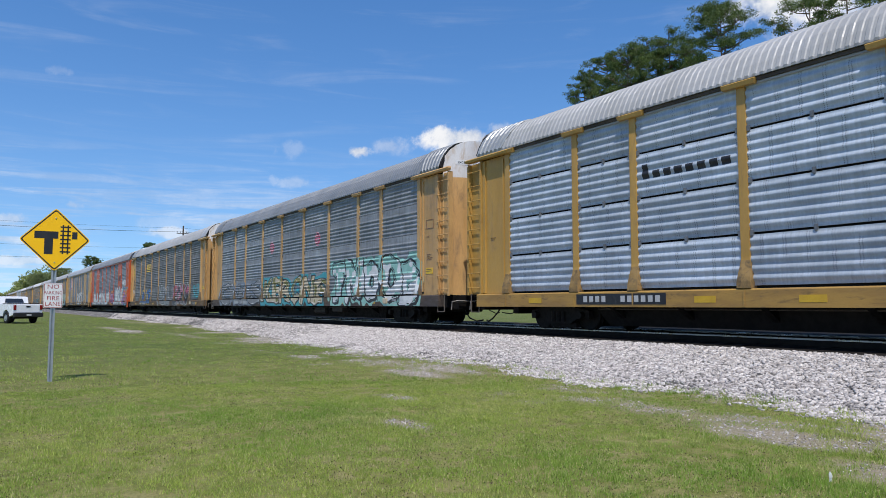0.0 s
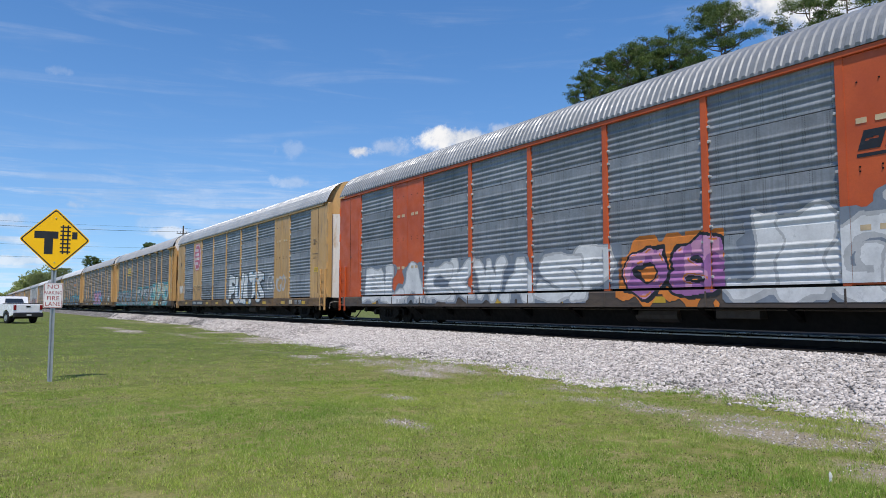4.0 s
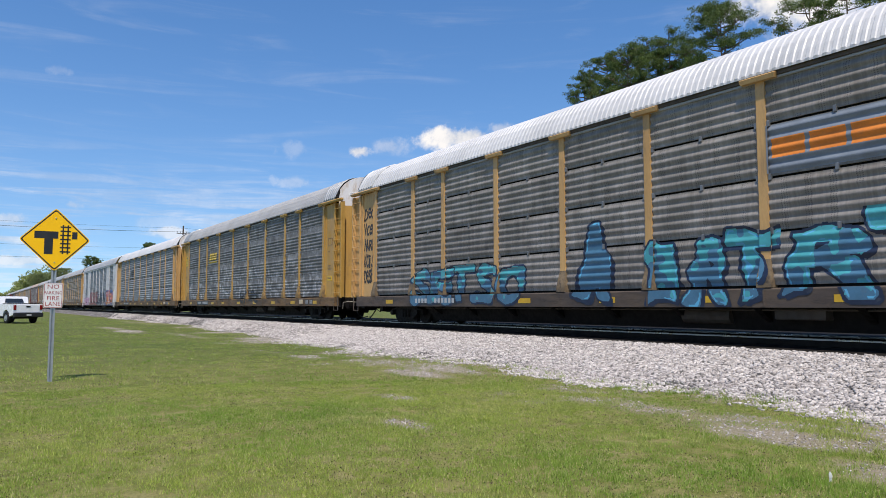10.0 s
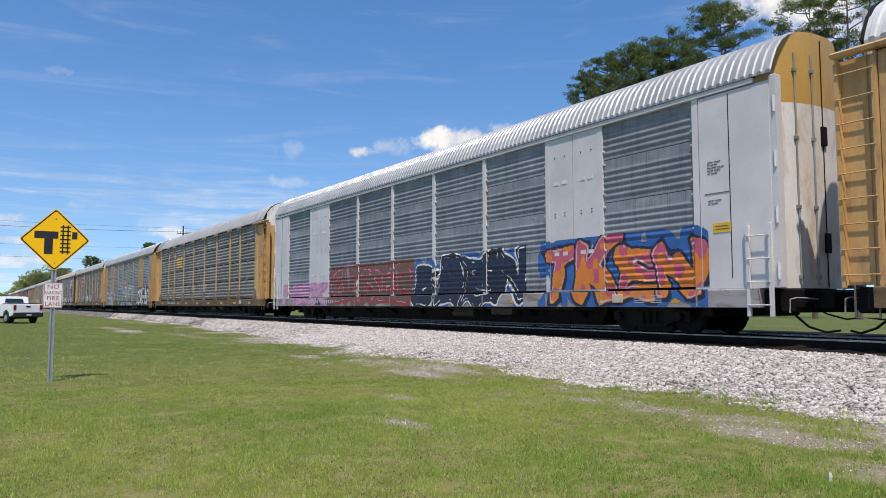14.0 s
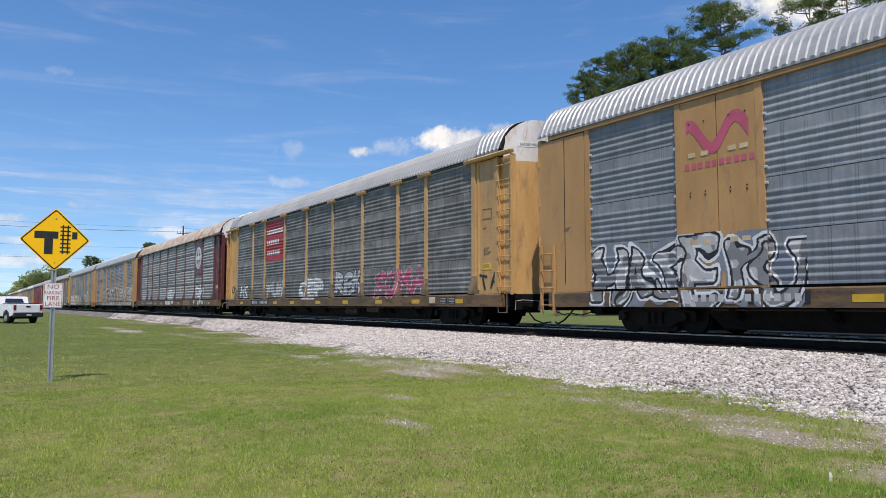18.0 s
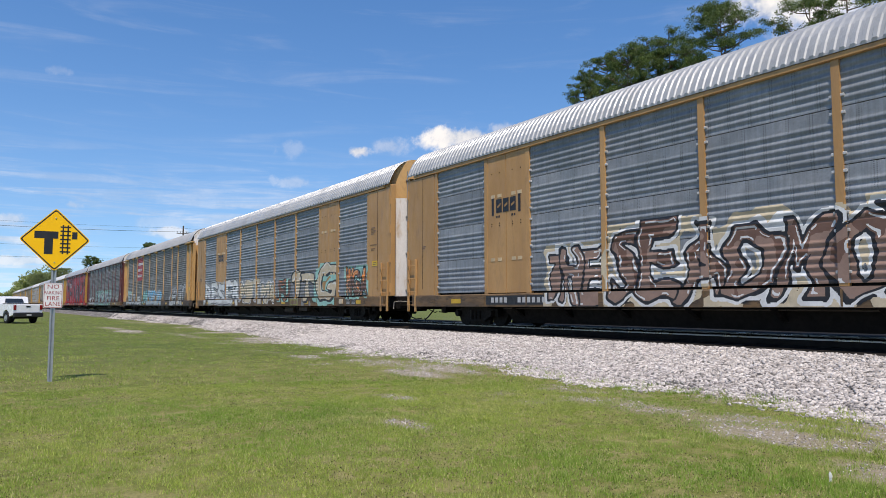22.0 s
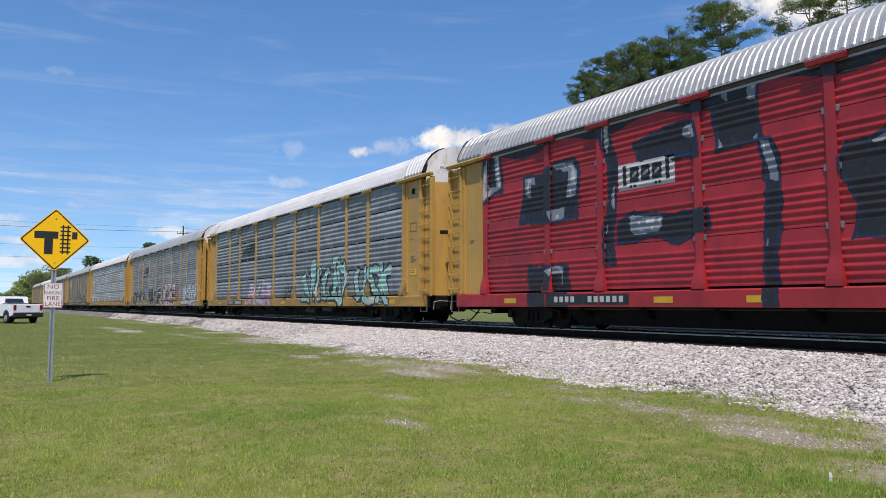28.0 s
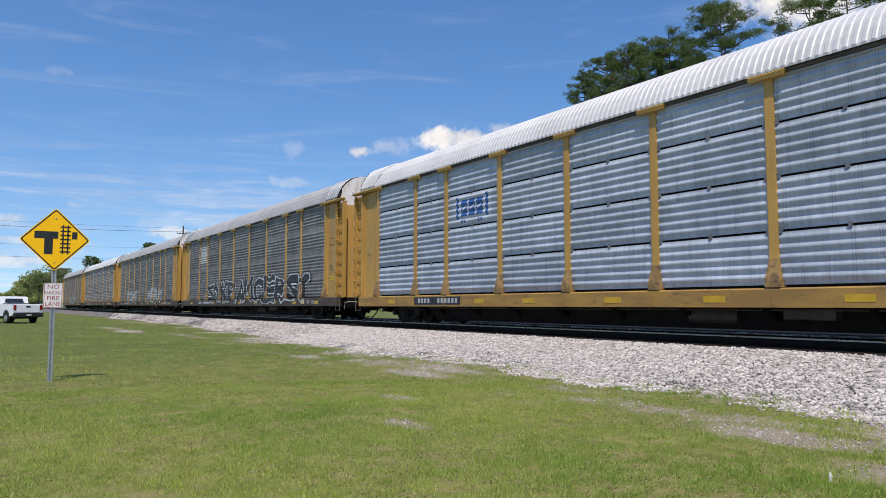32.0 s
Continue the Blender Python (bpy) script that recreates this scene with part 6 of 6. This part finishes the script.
def make_sign():
    sign = tagged(new("road_sign"), "yellow diamond crossing sign over a white notice on a steel post", "road sign")
    sign.matrix_basis = pose(-14.45, 1.15, 0, 0, 0, 85.3)
    galv = surf("galvanised_post", (0.42, 0.44, 0.45), (0.33, 0.35, 0.36), 0.45, 0.6, scale=4)
    b = Build()
    prof = [(-0.04, 0.0), (-0.04, 0.01), (-0.018, 0.012), (-0.014, 0.04), (0.014, 0.04), (0.018, 0.012), (0.04, 0.01), (0.04, 0.0), (0.012, 0.0), (0.01, 0.03), (-0.01, 0.03), (-0.012, 0.0)]
    b.loft([[(x, y, z) for x, y in prof] for z in (-0.3, 1.2, 2.6)])
    part("post", b, galv, sign, "grey galvanised channel post")
    yellow = surf("sign_yellow", (0.95, 0.53, 0.006), (0.92, 0.50, 0.005), 0.5, spec=0.25, scale=2, bump=0.03, grain=0.06)
    black = surf("sign_black", (0.012, 0.012, 0.012), (0.018, 0.018, 0.018), 0.45, scale=4, bump=0.03, grain=0.06)
    c, h = 2.475, 0.558
    diamond = [(0, c - h), (h, c), (0, c + h), (-h, c)]
    b = Build()
    plate(b, rounded_poly(diamond, 0.05), -0.012, -0.008)
    face = part("diamond_plate", b, yellow, sign, "yellow diamond plate")
    b = Build()
    o = rounded_poly([(0, c - h + 0.02), (h - 0.02, c), (0, c + h - 0.02), (-h + 0.02, c)], 0.045)
    i = rounded_poly([(0, c - h + 0.048), (h - 0.048, c), (0, c + h - 0.048), (-h + 0.048, c)], 0.035)
    for a in range(len(o)):
        d = (a + 1) % len(o)
        b.face([(o[a][0], -0.0135, o[a][1]), (o[d][0], -0.0135, o[d][1]), (i[d][0], -0.0135, i[d][1]), (i[a][0], -0.0135, i[a][1])][::-1])
    part("border", b, black, face, "thin black border")
    b = Build()
    def rect(x0, x1, z0, z1):
        b.box(x0, x1, -0.0145, -0.0125, c + z0, c + z1)
    rect(-0.325, 0.045, 0.02, 0.145)
    rect(-0.17, -0.035, -0.255, 0.0201)
    part("road_symbol", b, black, face, "black tee-shaped road symbol")
    b = Build()
    for x in (0.118, 0.196):
        rect(x - 0.012, x + 0.012, -0.25, 0.265)
    for k in range(7):
        z = -0.21 + k * 0.073
        rect(0.075, 0.24, z - 0.012, z + 0.012)
    part("track_symbol", b, black, face, "black railway track symbol")
    b = Build()
    rect(0.262, 0.345, 0.02, 0.145)
    part("road_stub", b, black, face, "black square road stub")
    for z in (c + 0.38, c - 0.40):
        b = Build()
        b.disc((0, -0.016, z), "y", 0.012, 0.008, 0, 8)
        part("bolt", b, galv, face)
    white = surf("sign_white", (0.75, 0.75, 0.73), (0.68, 0.68, 0.66), 0.45, scale=3, bump=0.03, grain=0.06)
    red = surf("sign_red", (0.36, 0.035, 0.035), (0.30, 0.05, 0.045), 0.5, scale=6, bump=0.03, grain=0.06)
    b = Build()
    z0, z1, hw = 1.275, 1.71, 0.15
    plate(b, rounded_poly([(-hw, z0), (hw, z0), (hw, z1), (-hw, z1)], 0.025), -0.012, -0.008)
    note = part("notice_plate", b, white, sign, "white notice plate with red lettering")
    b = Build()
    o = rounded_poly([(-hw + 0.008, z0 + 0.008), (hw - 0.008, z0 + 0.008), (hw - 0.008, z1 - 0.008), (-hw + 0.008, z1 - 0.008)], 0.02)
    i = rounded_poly([(-hw + 0.016, z0 + 0.016), (hw - 0.016, z0 + 0.016), (hw - 0.016, z1 - 0.016), (-hw + 0.016, z1 - 0.016)], 0.018)
    for a in range(len(o)):
        d = (a + 1) % len(o)
        b.face([(o[a][0], -0.0135, o[a][1]), (o[d][0], -0.0135, o[d][1]), (i[d][0], -0.0135, i[d][1]), (i[a][0], -0.0135, i[a][1])][::-1])
    part("border", b, red, note)
    for text, z, size, sx in (("NO", 1.645, 0.105, 1.15), ("PARKING", 1.54, 0.082, 0.84), ("FIRE", 1.445, 0.105, 1.05), ("LANE", 1.345, 0.105, 0.95)):
        me = text_mesh(text, size)
        o = piece("lettering", me, red, note, "", Matrix.Translation((0, -0.0145, z)) @ Euler((math.pi / 2, 0, 0)).to_matrix().to_4x4() @ Matrix.Diagonal((sx, 1, 1, 1)))


make_sign()


def make_stake():
    stake = tagged(new("marker_stake"), "small white plastic marker stake in the grass", "stake")
    stake.matrix_basis = pose(-3.15, 5.49, 0, 4, -3, 50)
    white = surf("stake_plastic", (0.72, 0.72, 0.70), (0.62, 0.62, 0.60), 0.4, scale=8, bump=0.05)
    b = Build()
    b.hull(((-0.009, 0.009, -0.005, 0.005, -0.03), (-0.009, 0.009, -0.005, 0.005, 0.06), (-0.004, 0.004, -0.003, 0.003, 0.075)))
    part("shaft", b, white, stake)
    b = Build()
    b.box(-0.011, 0.011, -0.008, -0.005, 0.03, 0.055, 0, 0.002)
    part("tag", b, white, stake)


make_stake()

# ------------------------------------------------------------------ trees
BARK = surf("pine_bark", (0.16, 0.11, 0.08), (0.10, 0.07, 0.05), 0.9, scale=3, stretch=(1, 1, 0.3), bump=0.6)


def leaf_material(name, a, b, c):
    m = bpy.data.materials.new(name)
    m.use_nodes = True
    n = Nodes(m.node_tree)
    rnd = n.add("ShaderNodeNewGeometry").outputs["Random Per Island"]
    vec = n.add("ShaderNodeTexCoord").outputs["Object"]
    col = n.mix(n.ramp(n.noise(vec, 0.5, 3), 0.35, 0.65), a, b)
    col = n.mix(n.ramp(rnd, 0.3, 1.0, 0, 0.8), col, c)
    bsdf = n.add("ShaderNodeBsdfPrincipled", ins={"Base Color": col, "Roughness": 0.55, "Specular IOR Level": 0.3})
    tr = n.add("ShaderNodeBsdfTranslucent", ins={"Color": col})
    mx = n.add("ShaderNodeMixShader", ins={0: 0.35, 1: bsdf.outputs[0], 2: tr.outputs[0]})
    n.add("ShaderNodeOutputMaterial", ins={0: mx.outputs[0]})
    return m


NEEDLES = leaf_material("pine_needles", (0.045, 0.085, 0.022), (0.08, 0.13, 0.035), (0.20, 0.26, 0.07))
# paler needles: the haze of distance is mixed into the colour
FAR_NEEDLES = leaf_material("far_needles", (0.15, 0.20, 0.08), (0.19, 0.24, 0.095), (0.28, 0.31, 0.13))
LEAVES = leaf_material("spring_leaves", (0.23, 0.29, 0.09), (0.30, 0.34, 0.11), (0.40, 0.42, 0.17))
DARK_LEAVES = leaf_material("dark_leaves", (0.035, 0.06, 0.022), (0.05, 0.085, 0.028), (0.08, 0.11, 0.04))


def tufts(centres, sizes, per, length, width, rng, up=0.3):
    """Small pointed leaves round every centre."""
    c = np.repeat(np.asarray(centres), per, axis=0)
    s = np.repeat(np.asarray(sizes), per)
    k = len(c)
    d = rng.normal(0, 1, (k, 3))
    d /= np.linalg.norm(d, axis=1)[:, None]
    r = rng.random(k) ** 0.45
    base = c + d * (s * r)[:, None] * np.array([1, 1, 0.55])
    o = rng.normal(0, 1, (k, 3)) + d * 0.6 + np.array([0, 0, up])
    o /= np.linalg.norm(o, axis=1)[:, None]
    side = np.cross(o, rng.normal(0, 1, (k, 3)))
    side /= np.linalg.norm(side, axis=1)[:, None] + 1e-9
    ln = length * rng.uniform(0.6, 1.3, k)
    w = width * rng.uniform(0.7, 1.3, k)
    v = np.empty((k, 3, 3))
    v[:, 0] = base - side * w[:, None]
    v[:, 1] = base + side * w[:, None]
    v[:, 2] = base + o * ln[:, None]
    return v.reshape(-1, 3)


def pine(seed, x, y, height, crown, low, label, density=1.0, lopsided=0.0, group="pines behind the track", needles=None):
    """Tall bare trunk with an open, clumpy crown. low: share of the height where the crown begins."""
    rng = np.random.default_rng(seed)
    tree = tagged(new("pine_tree"), label, "tree", group)
    tree.matrix_basis = pose(x, y, 0)
    b = Build()
    pts, rad = [], []
    lean = rng.uniform(-0.03, 0.03, 2)
    for i in range(9):
        t = i / 8
        pts.append((lean[0] * height * t + 0.15 * math.sin(3 * t + seed), lean[1] * height * t, height * 0.97 * t))
        rad.append(0.24 * (1 - t) + 0.03)
    b.tube(pts, rad, k=8)
    centres, sizes = [], []
    n = int(40 * density)
    for i in range(n):
        t = low + (0.985 - low) * ((i + rng.random()) / n) ** 0.85
        p = Vector(pts[min(int(t * 8), 7)]).lerp(Vector(pts[min(int(t * 8) + 1, 8)]), t * 8 - int(t * 8))
        a = i * 2.4 + rng.uniform(-0.5, 0.5)
        tt = (t - low) / (1 - low)
        prof = (1 - max(0.0, tt - 0.25) ** 2 * 1.15) * (0.55 + 0.45 * min(1.0, tt * 3))
        reach = crown * prof * rng.uniform(0.6, 1.08) * (1 + lopsided * math.cos(a))
        tip = p + Vector((math.cos(a) * reach, math.sin(a) * reach, reach * rng.uniform(0.22, 0.7)))
        tip.z = min(tip.z, height - 0.06 * crown)
        mid = p.lerp(tip, 0.5) + Vector((0, 0, -0.09 * reach))
        b.tube([p, mid, tip], [0.075, 0.05, 0.015], k=5)
        for f in (0.55, 0.78, 0.95, 1.06):
            q = p.lerp(tip, f)
            for _ in range(1 if f < 0.6 else 2):
                w = Vector(rng.normal(0, 0.15 * crown, 3) * (1, 1, 0.4))
                e = q + w
                e.z = min(e.z + 0.04 * crown, height)
                b.tube([q, e], [0.03, 0.01], k=4)
                centres.append(tuple(e))
                sizes.append(rng.uniform(0.12, 0.22) * crown)
    part("trunk", b, BARK, tree, "grey-brown trunk with bare limbs")
    v = tufts(centres, sizes, 130, 0.05 * crown, 0.0115 * crown, rng, 0.7)
    piece("crown", quick_mesh("crown", v, np.arange(len(v)).reshape(-1, 3)), needles or NEEDLES, tree, "dark green needle clumps with gaps")
    return tree


def polar(az, r):
    return r * math.cos(radians(az)), r * math.sin(radians(az))


for i, (az, el, r, crown, low) in enumerate(((136.4, 18.1, 63, 1.7, 0.66), (135.0, 19.1, 65, 2.1, 0.66), (133.1, 19.5, 62, 2.2, 0.66), (131.1, 19.8, 66, 2.3, 0.66), (129.2, 20.2, 64, 2.3, 0.66),
                                             (127.9, 19.0, 68, 1.9, 0.64), (126.0, 21.7, 60, 2.7, 0.70), (120.4, 22.0, 58, 2.8, 0.72), (117.6, 24.0, 57, 3.0, 0.66),
                                             (138.4, 14.9, 66, 0.7, 0.75))):
    r, crown = r * 1.35, crown * 1.35
    x, y = polar(az, r)
    pine(40 + i, x, y, 1.33 + r * math.tan(radians(el)), crown, low, "tall pine with a clumpy dark green crown" if low < 0.68 else "tall thin pine with an open see-through crown", (1.0 if low < 0.68 else 0.8) if el < 22 else 0.4)

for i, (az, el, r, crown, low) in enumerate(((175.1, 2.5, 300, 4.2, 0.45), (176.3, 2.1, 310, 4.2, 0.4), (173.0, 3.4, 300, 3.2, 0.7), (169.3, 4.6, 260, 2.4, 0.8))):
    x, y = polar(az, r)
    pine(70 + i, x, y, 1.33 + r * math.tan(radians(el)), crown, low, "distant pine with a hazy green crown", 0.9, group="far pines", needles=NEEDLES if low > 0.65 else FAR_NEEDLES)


def broadleaf(seed, x, y, height, crown, mat, label, group):
    rng = np.random.default_rng(seed)
    tree = tagged(new("leafy_tree"), label, "tree", group)
    tree.matrix_basis = pose(x, y, 0)
    b = Build()
    b.tube([(0, 0, -0.1), (0.1, 0, height * 0.3), (0, 0.1, height * 0.6)], [0.03 * height, 0.022 * height, 0.01 * height], k=7)
    centres, sizes = [], []
    for i in range(34):
        a, t = rng.uniform(0, 6.28), rng.uniform(0.18, 1.0)
        reach = crown * math.sin(math.pi * min(0.15 + 0.8 * t, 0.97)) ** 0.6 * rng.uniform(0.35, 1.05)
        tip = Vector((math.cos(a) * reach, math.sin(a) * reach, height * t * rng.uniform(0.9, 1.0)))
        root = Vector((0, 0, height * min(0.55, 0.2 + 0.35 * t)))
        b.tube([root, root.lerp(tip, 0.5), tip], [0.06, 0.04, 0.01], k=4)
        for f in (0.55, 0.8, 1.0):
            centres.append(tuple(root.lerp(tip, f) + Vector(rng.normal(0, 0.05 * height, 3))))
            sizes.append(rng.uniform(0.6, 1.1))
    part("trunk", b, BARK, tree)
    v = tufts(centres, np.array(sizes) * max(1.0, height / 6), 46, 0.06 * height, 0.022 * height, rng, 0.0)
    piece("crown", quick_mesh("crown", v, np.arange(len(v)).reshape(-1, 3)), mat, tree, "loose crown of small leaves")


for i, (az, el, r, crown) in enumerate(((176.6, 2.3, 420, 7.5), (175.6, 2.5, 400, 7.0), (174.6, 2.0, 380, 6.5), (177.6, 1.4, 450, 7.0), (178.4, 0.9, 430, 6.0), (177.2, 1.7, 440, 6.5))):
    x, y = polar(az, r)
    broadleaf(90 + i, x, y, 1.33 + r * math.tan(radians(el)), crown, LEAVES, "young tree with fresh yellow-green spring leaves", "spring trees")
for i in range(14):
    x, y = polar(179.4 + i * 0.85, 230 + (i * 37) % 60)
    broadleaf(120 + i, x, y, 6 + (i * 5) % 5, 5.5, DARK_LEAVES, "distant dark green tree on the horizon", "horizon trees")

# ------------------------------------------------------------------ pole line


def make_poles():
    wood = surf("pole_wood", (0.10, 0.08, 0.065), (0.07, 0.055, 0.045), 0.9, scale=2, stretch=(1, 1, 0.2))
    spots = [polar(167.05, 117), polar(192.0, 112), polar(143.0, 150)]
    for x, y in spots:
        pole = tagged(new("utility_pole"), "weathered wooden utility pole with a crossarm", "utility pole", "poles along the road")
        pole.matrix_basis = pose(x, y, 0, 0, 0, 78)
        b = Build()
        b.tube([(0, 0, -0.5), (0, 0, 13.3)], [0.17, 0.11], k=10)
        part("shaft", b, wood, pole)
        b = Build()
        b.box(-0.95, 0.95, -0.05, 0.05, 12.1, 12.2, 0, 0.01)
        part("crossarm", b, wood, pole)
        for k in (-0.85, -0.4, 0.45, 0.85):
            b = Build()
            b.tube([(k, 0, 12.25), (k, 0, 12.45)], [0.05, 0.035], k=6)
            part("insulator", b, IRON, pole)
    def hang(p, q, z, sag):
        pts = []
        for i in range(17):
            t = i / 16
            pts.append((p[0] + (q[0] - p[0]) * t, p[1] + (q[1] - p[1]) * t, z - sag * 4 * t * (1 - t)))
        return pts
    for z, off, sag in ((12.95, 0, 0.5), (12.4, 1.0, 0.6), (12.4, -1.0, 0.6), (9.9, 0, 0.5), (8.1, 0, 0.35)):
        for p, q in ((spots[0], spots[1]), (spots[2], spots[0])):
            b = Build()
            b.tube(hang((p[0] + off * 0.2, p[1] + off * 0.3), (q[0] + off * 0.2, q[1] + off * 0.3), z, sag), 0.011 if z > 9 else 0.016, k=4)
            tagged(part("overhead_wire", b, RUBBER, None), "thin dark overhead wire strung between utility poles", "wire", "overhead wires")


make_poles()

# ------------------------------------------------------------------ pickup truck


def make_pickup():
    truck = tagged(new("pickup_truck"), "white crew-cab pickup truck parked on the grass", "pickup truck")
    truck.matrix_basis = pose(-61.41, 2.85, 0, 0, 0, 200)
    paint = surf("white_car_paint", (0.78, 0.79, 0.80), (0.72, 0.73, 0.74), 0.25, scale=1, bump=0.0)
    glass = surf("dark_glass", (0.02, 0.025, 0.03), (0.03, 0.035, 0.04), 0.08, scale=1, bump=0.0, spec=0.8)
    chrome = surf("grey_bumper", (0.03, 0.03, 0.033), (0.022, 0.022, 0.024), 0.45, 0.3, scale=2)
    # x forward, rear axle at 0
    def side(prof, half, inset=0.0):
        b = Build()
        rings = []
        for y, k in ((-half, 0.97), (-half + 0.06, 1.0), (half - 0.06, 1.0), (half, 0.97)):
            rings.append([(x, y, z) for x, z in prof])
        b.loft(rings)
        return b
    bed = [(-1.15, 0.62), (-1.18, 1.0), (-1.12, 1.38), (1.05, 1.40), (1.05, 0.55), (0.55, 0.52), (0.42, 0.85), (0.0, 1.0), (-0.42, 0.85), (-0.55, 0.52)]
    part("bed", side(bed, 0.99), paint, truck)
    cabin = [(1.07, 0.50), (1.07, 1.42), (1.25, 1.90), (1.60, 1.96), (2.75, 1.93), (3.35, 1.42), (4.45, 1.28), (4.62, 1.0), (4.62, 0.55), (4.25, 0.52), (4.12, 0.85), (3.7, 1.0), (3.28, 0.85), (3.15, 0.5)]
    part("cab", side(cabin, 0.97), paint, truck)
    b = Build()
    b.face([(1.075, -0.66, 1.50), (1.075, 0.66, 1.50), (1.195, 0.58, 1.80), (1.195, -0.58, 1.80)][::-1])
    part("rear_window", b, glass, truck)
    for s in (-1, 1):
        for x0, x1 in ((1.35, 2.05), (2.15, 3.0)):
            b = Build()
            q = [(x0, s * 0.982, 1.44), (x1, s * 0.982, 1.44), (x1 - 0.25 * (x1 > 2.5), s * 0.975, 1.86), (x0 + 0.05, s * 0.975, 1.86)]
            b.face(q if s < 0 else q[::-1])
            part("side_window", b, glass, truck)
        b = Build()
        b.box(-1.2, -1.1, s * 0.80, s * 0.98, 0.98, 1.32, 0, 0.02)
        part("tail_light", b, surf("tail_light", (0.22, 0.008, 0.008), (0.16, 0.006, 0.006), 0.25, bump=0), truck, "red tail light")
        for x in (0.0, 3.7):
            b = Build()
            b.disc((0, 0, 0), "y", 0.40, 0.27, 0, 22)
            w = part("wheel", b, RUBBER, truck, "black tyre", Matrix.Translation((x, s * 0.86, 0.40)))
            b = Build()
            b.disc((0, s * 0.125, 0), "y", 0.24, 0.05, 0, 16)
            part("rim", b, surf("alloy", (0.5, 0.5, 0.52), (0.4, 0.4, 0.42), 0.3, 0.8), w)
    b = Build()
    b.box(-1.2, -1.14, -0.78, 0.78, 0.78, 1.36, 0, 0.02)
    part("tailgate", b, paint, truck)
    b = Build()
    b.box(-1.225, -1.19, -0.14, 0.14, 1.18, 1.26)
    part("tailgate_handle", b, RUBBER, truck)
    b = Build()
    b.box(-1.36, -1.15, -0.98, 0.98, 0.46, 0.78, 0, 0.04)
    part("bumper", b, chrome, truck, "dark grey rear bumper")
    b = Build()
    b.box(-1.375, -1.355, -0.16, 0.16, 0.55, 0.68)
    part("number_plate", b, surf("plate_grey", (0.6, 0.6, 0.6), None, 0.5), truck)
    b = Build()
    b.box(-0.9, 4.3, -0.8, 0.8, 0.35, 0.6)
    part("underbody", b, DARK, truck)
    # black slab in place of the open bed's shaded interior
    b = Build()
    b.box(-1.0, 0.95, -0.87, 0.87, 1.36, 1.45, 0, 0.02)
    part("bed_cover", b, RUBBER, truck, "dark bed cover")


make_pickup()


def make_shed():
    shed = tagged(new("metal_shed"), "low grey metal shed among the far trees", "shed")
    x, y = polar(179.6, 112)
    shed.matrix_basis = pose(x, y, 0, 0, 0, 85)
    grey = surf("shed_sheet", (0.33, 0.33, 0.34), (0.26, 0.26, 0.27), 0.6, 0.2, scale=1)
    b = Build()
    b.box(-4, 4, -2.5, 2.5, 0, 1.7)
    part("wall", b, surf("shed_wall", (0.10, 0.09, 0.085), (0.14, 0.12, 0.11), 0.8), shed)
    b = Build()
    b.loft([[(x, -2.8, 1.68), (x, 0, 2.35), (x, 2.8, 1.68), (x, 2.8, 1.76), (x, 0, 2.45), (x, -2.8, 1.76)] for x in (-4.3, 4.3)])
    part("roof", b, grey, shed)


make_shed()
motions()
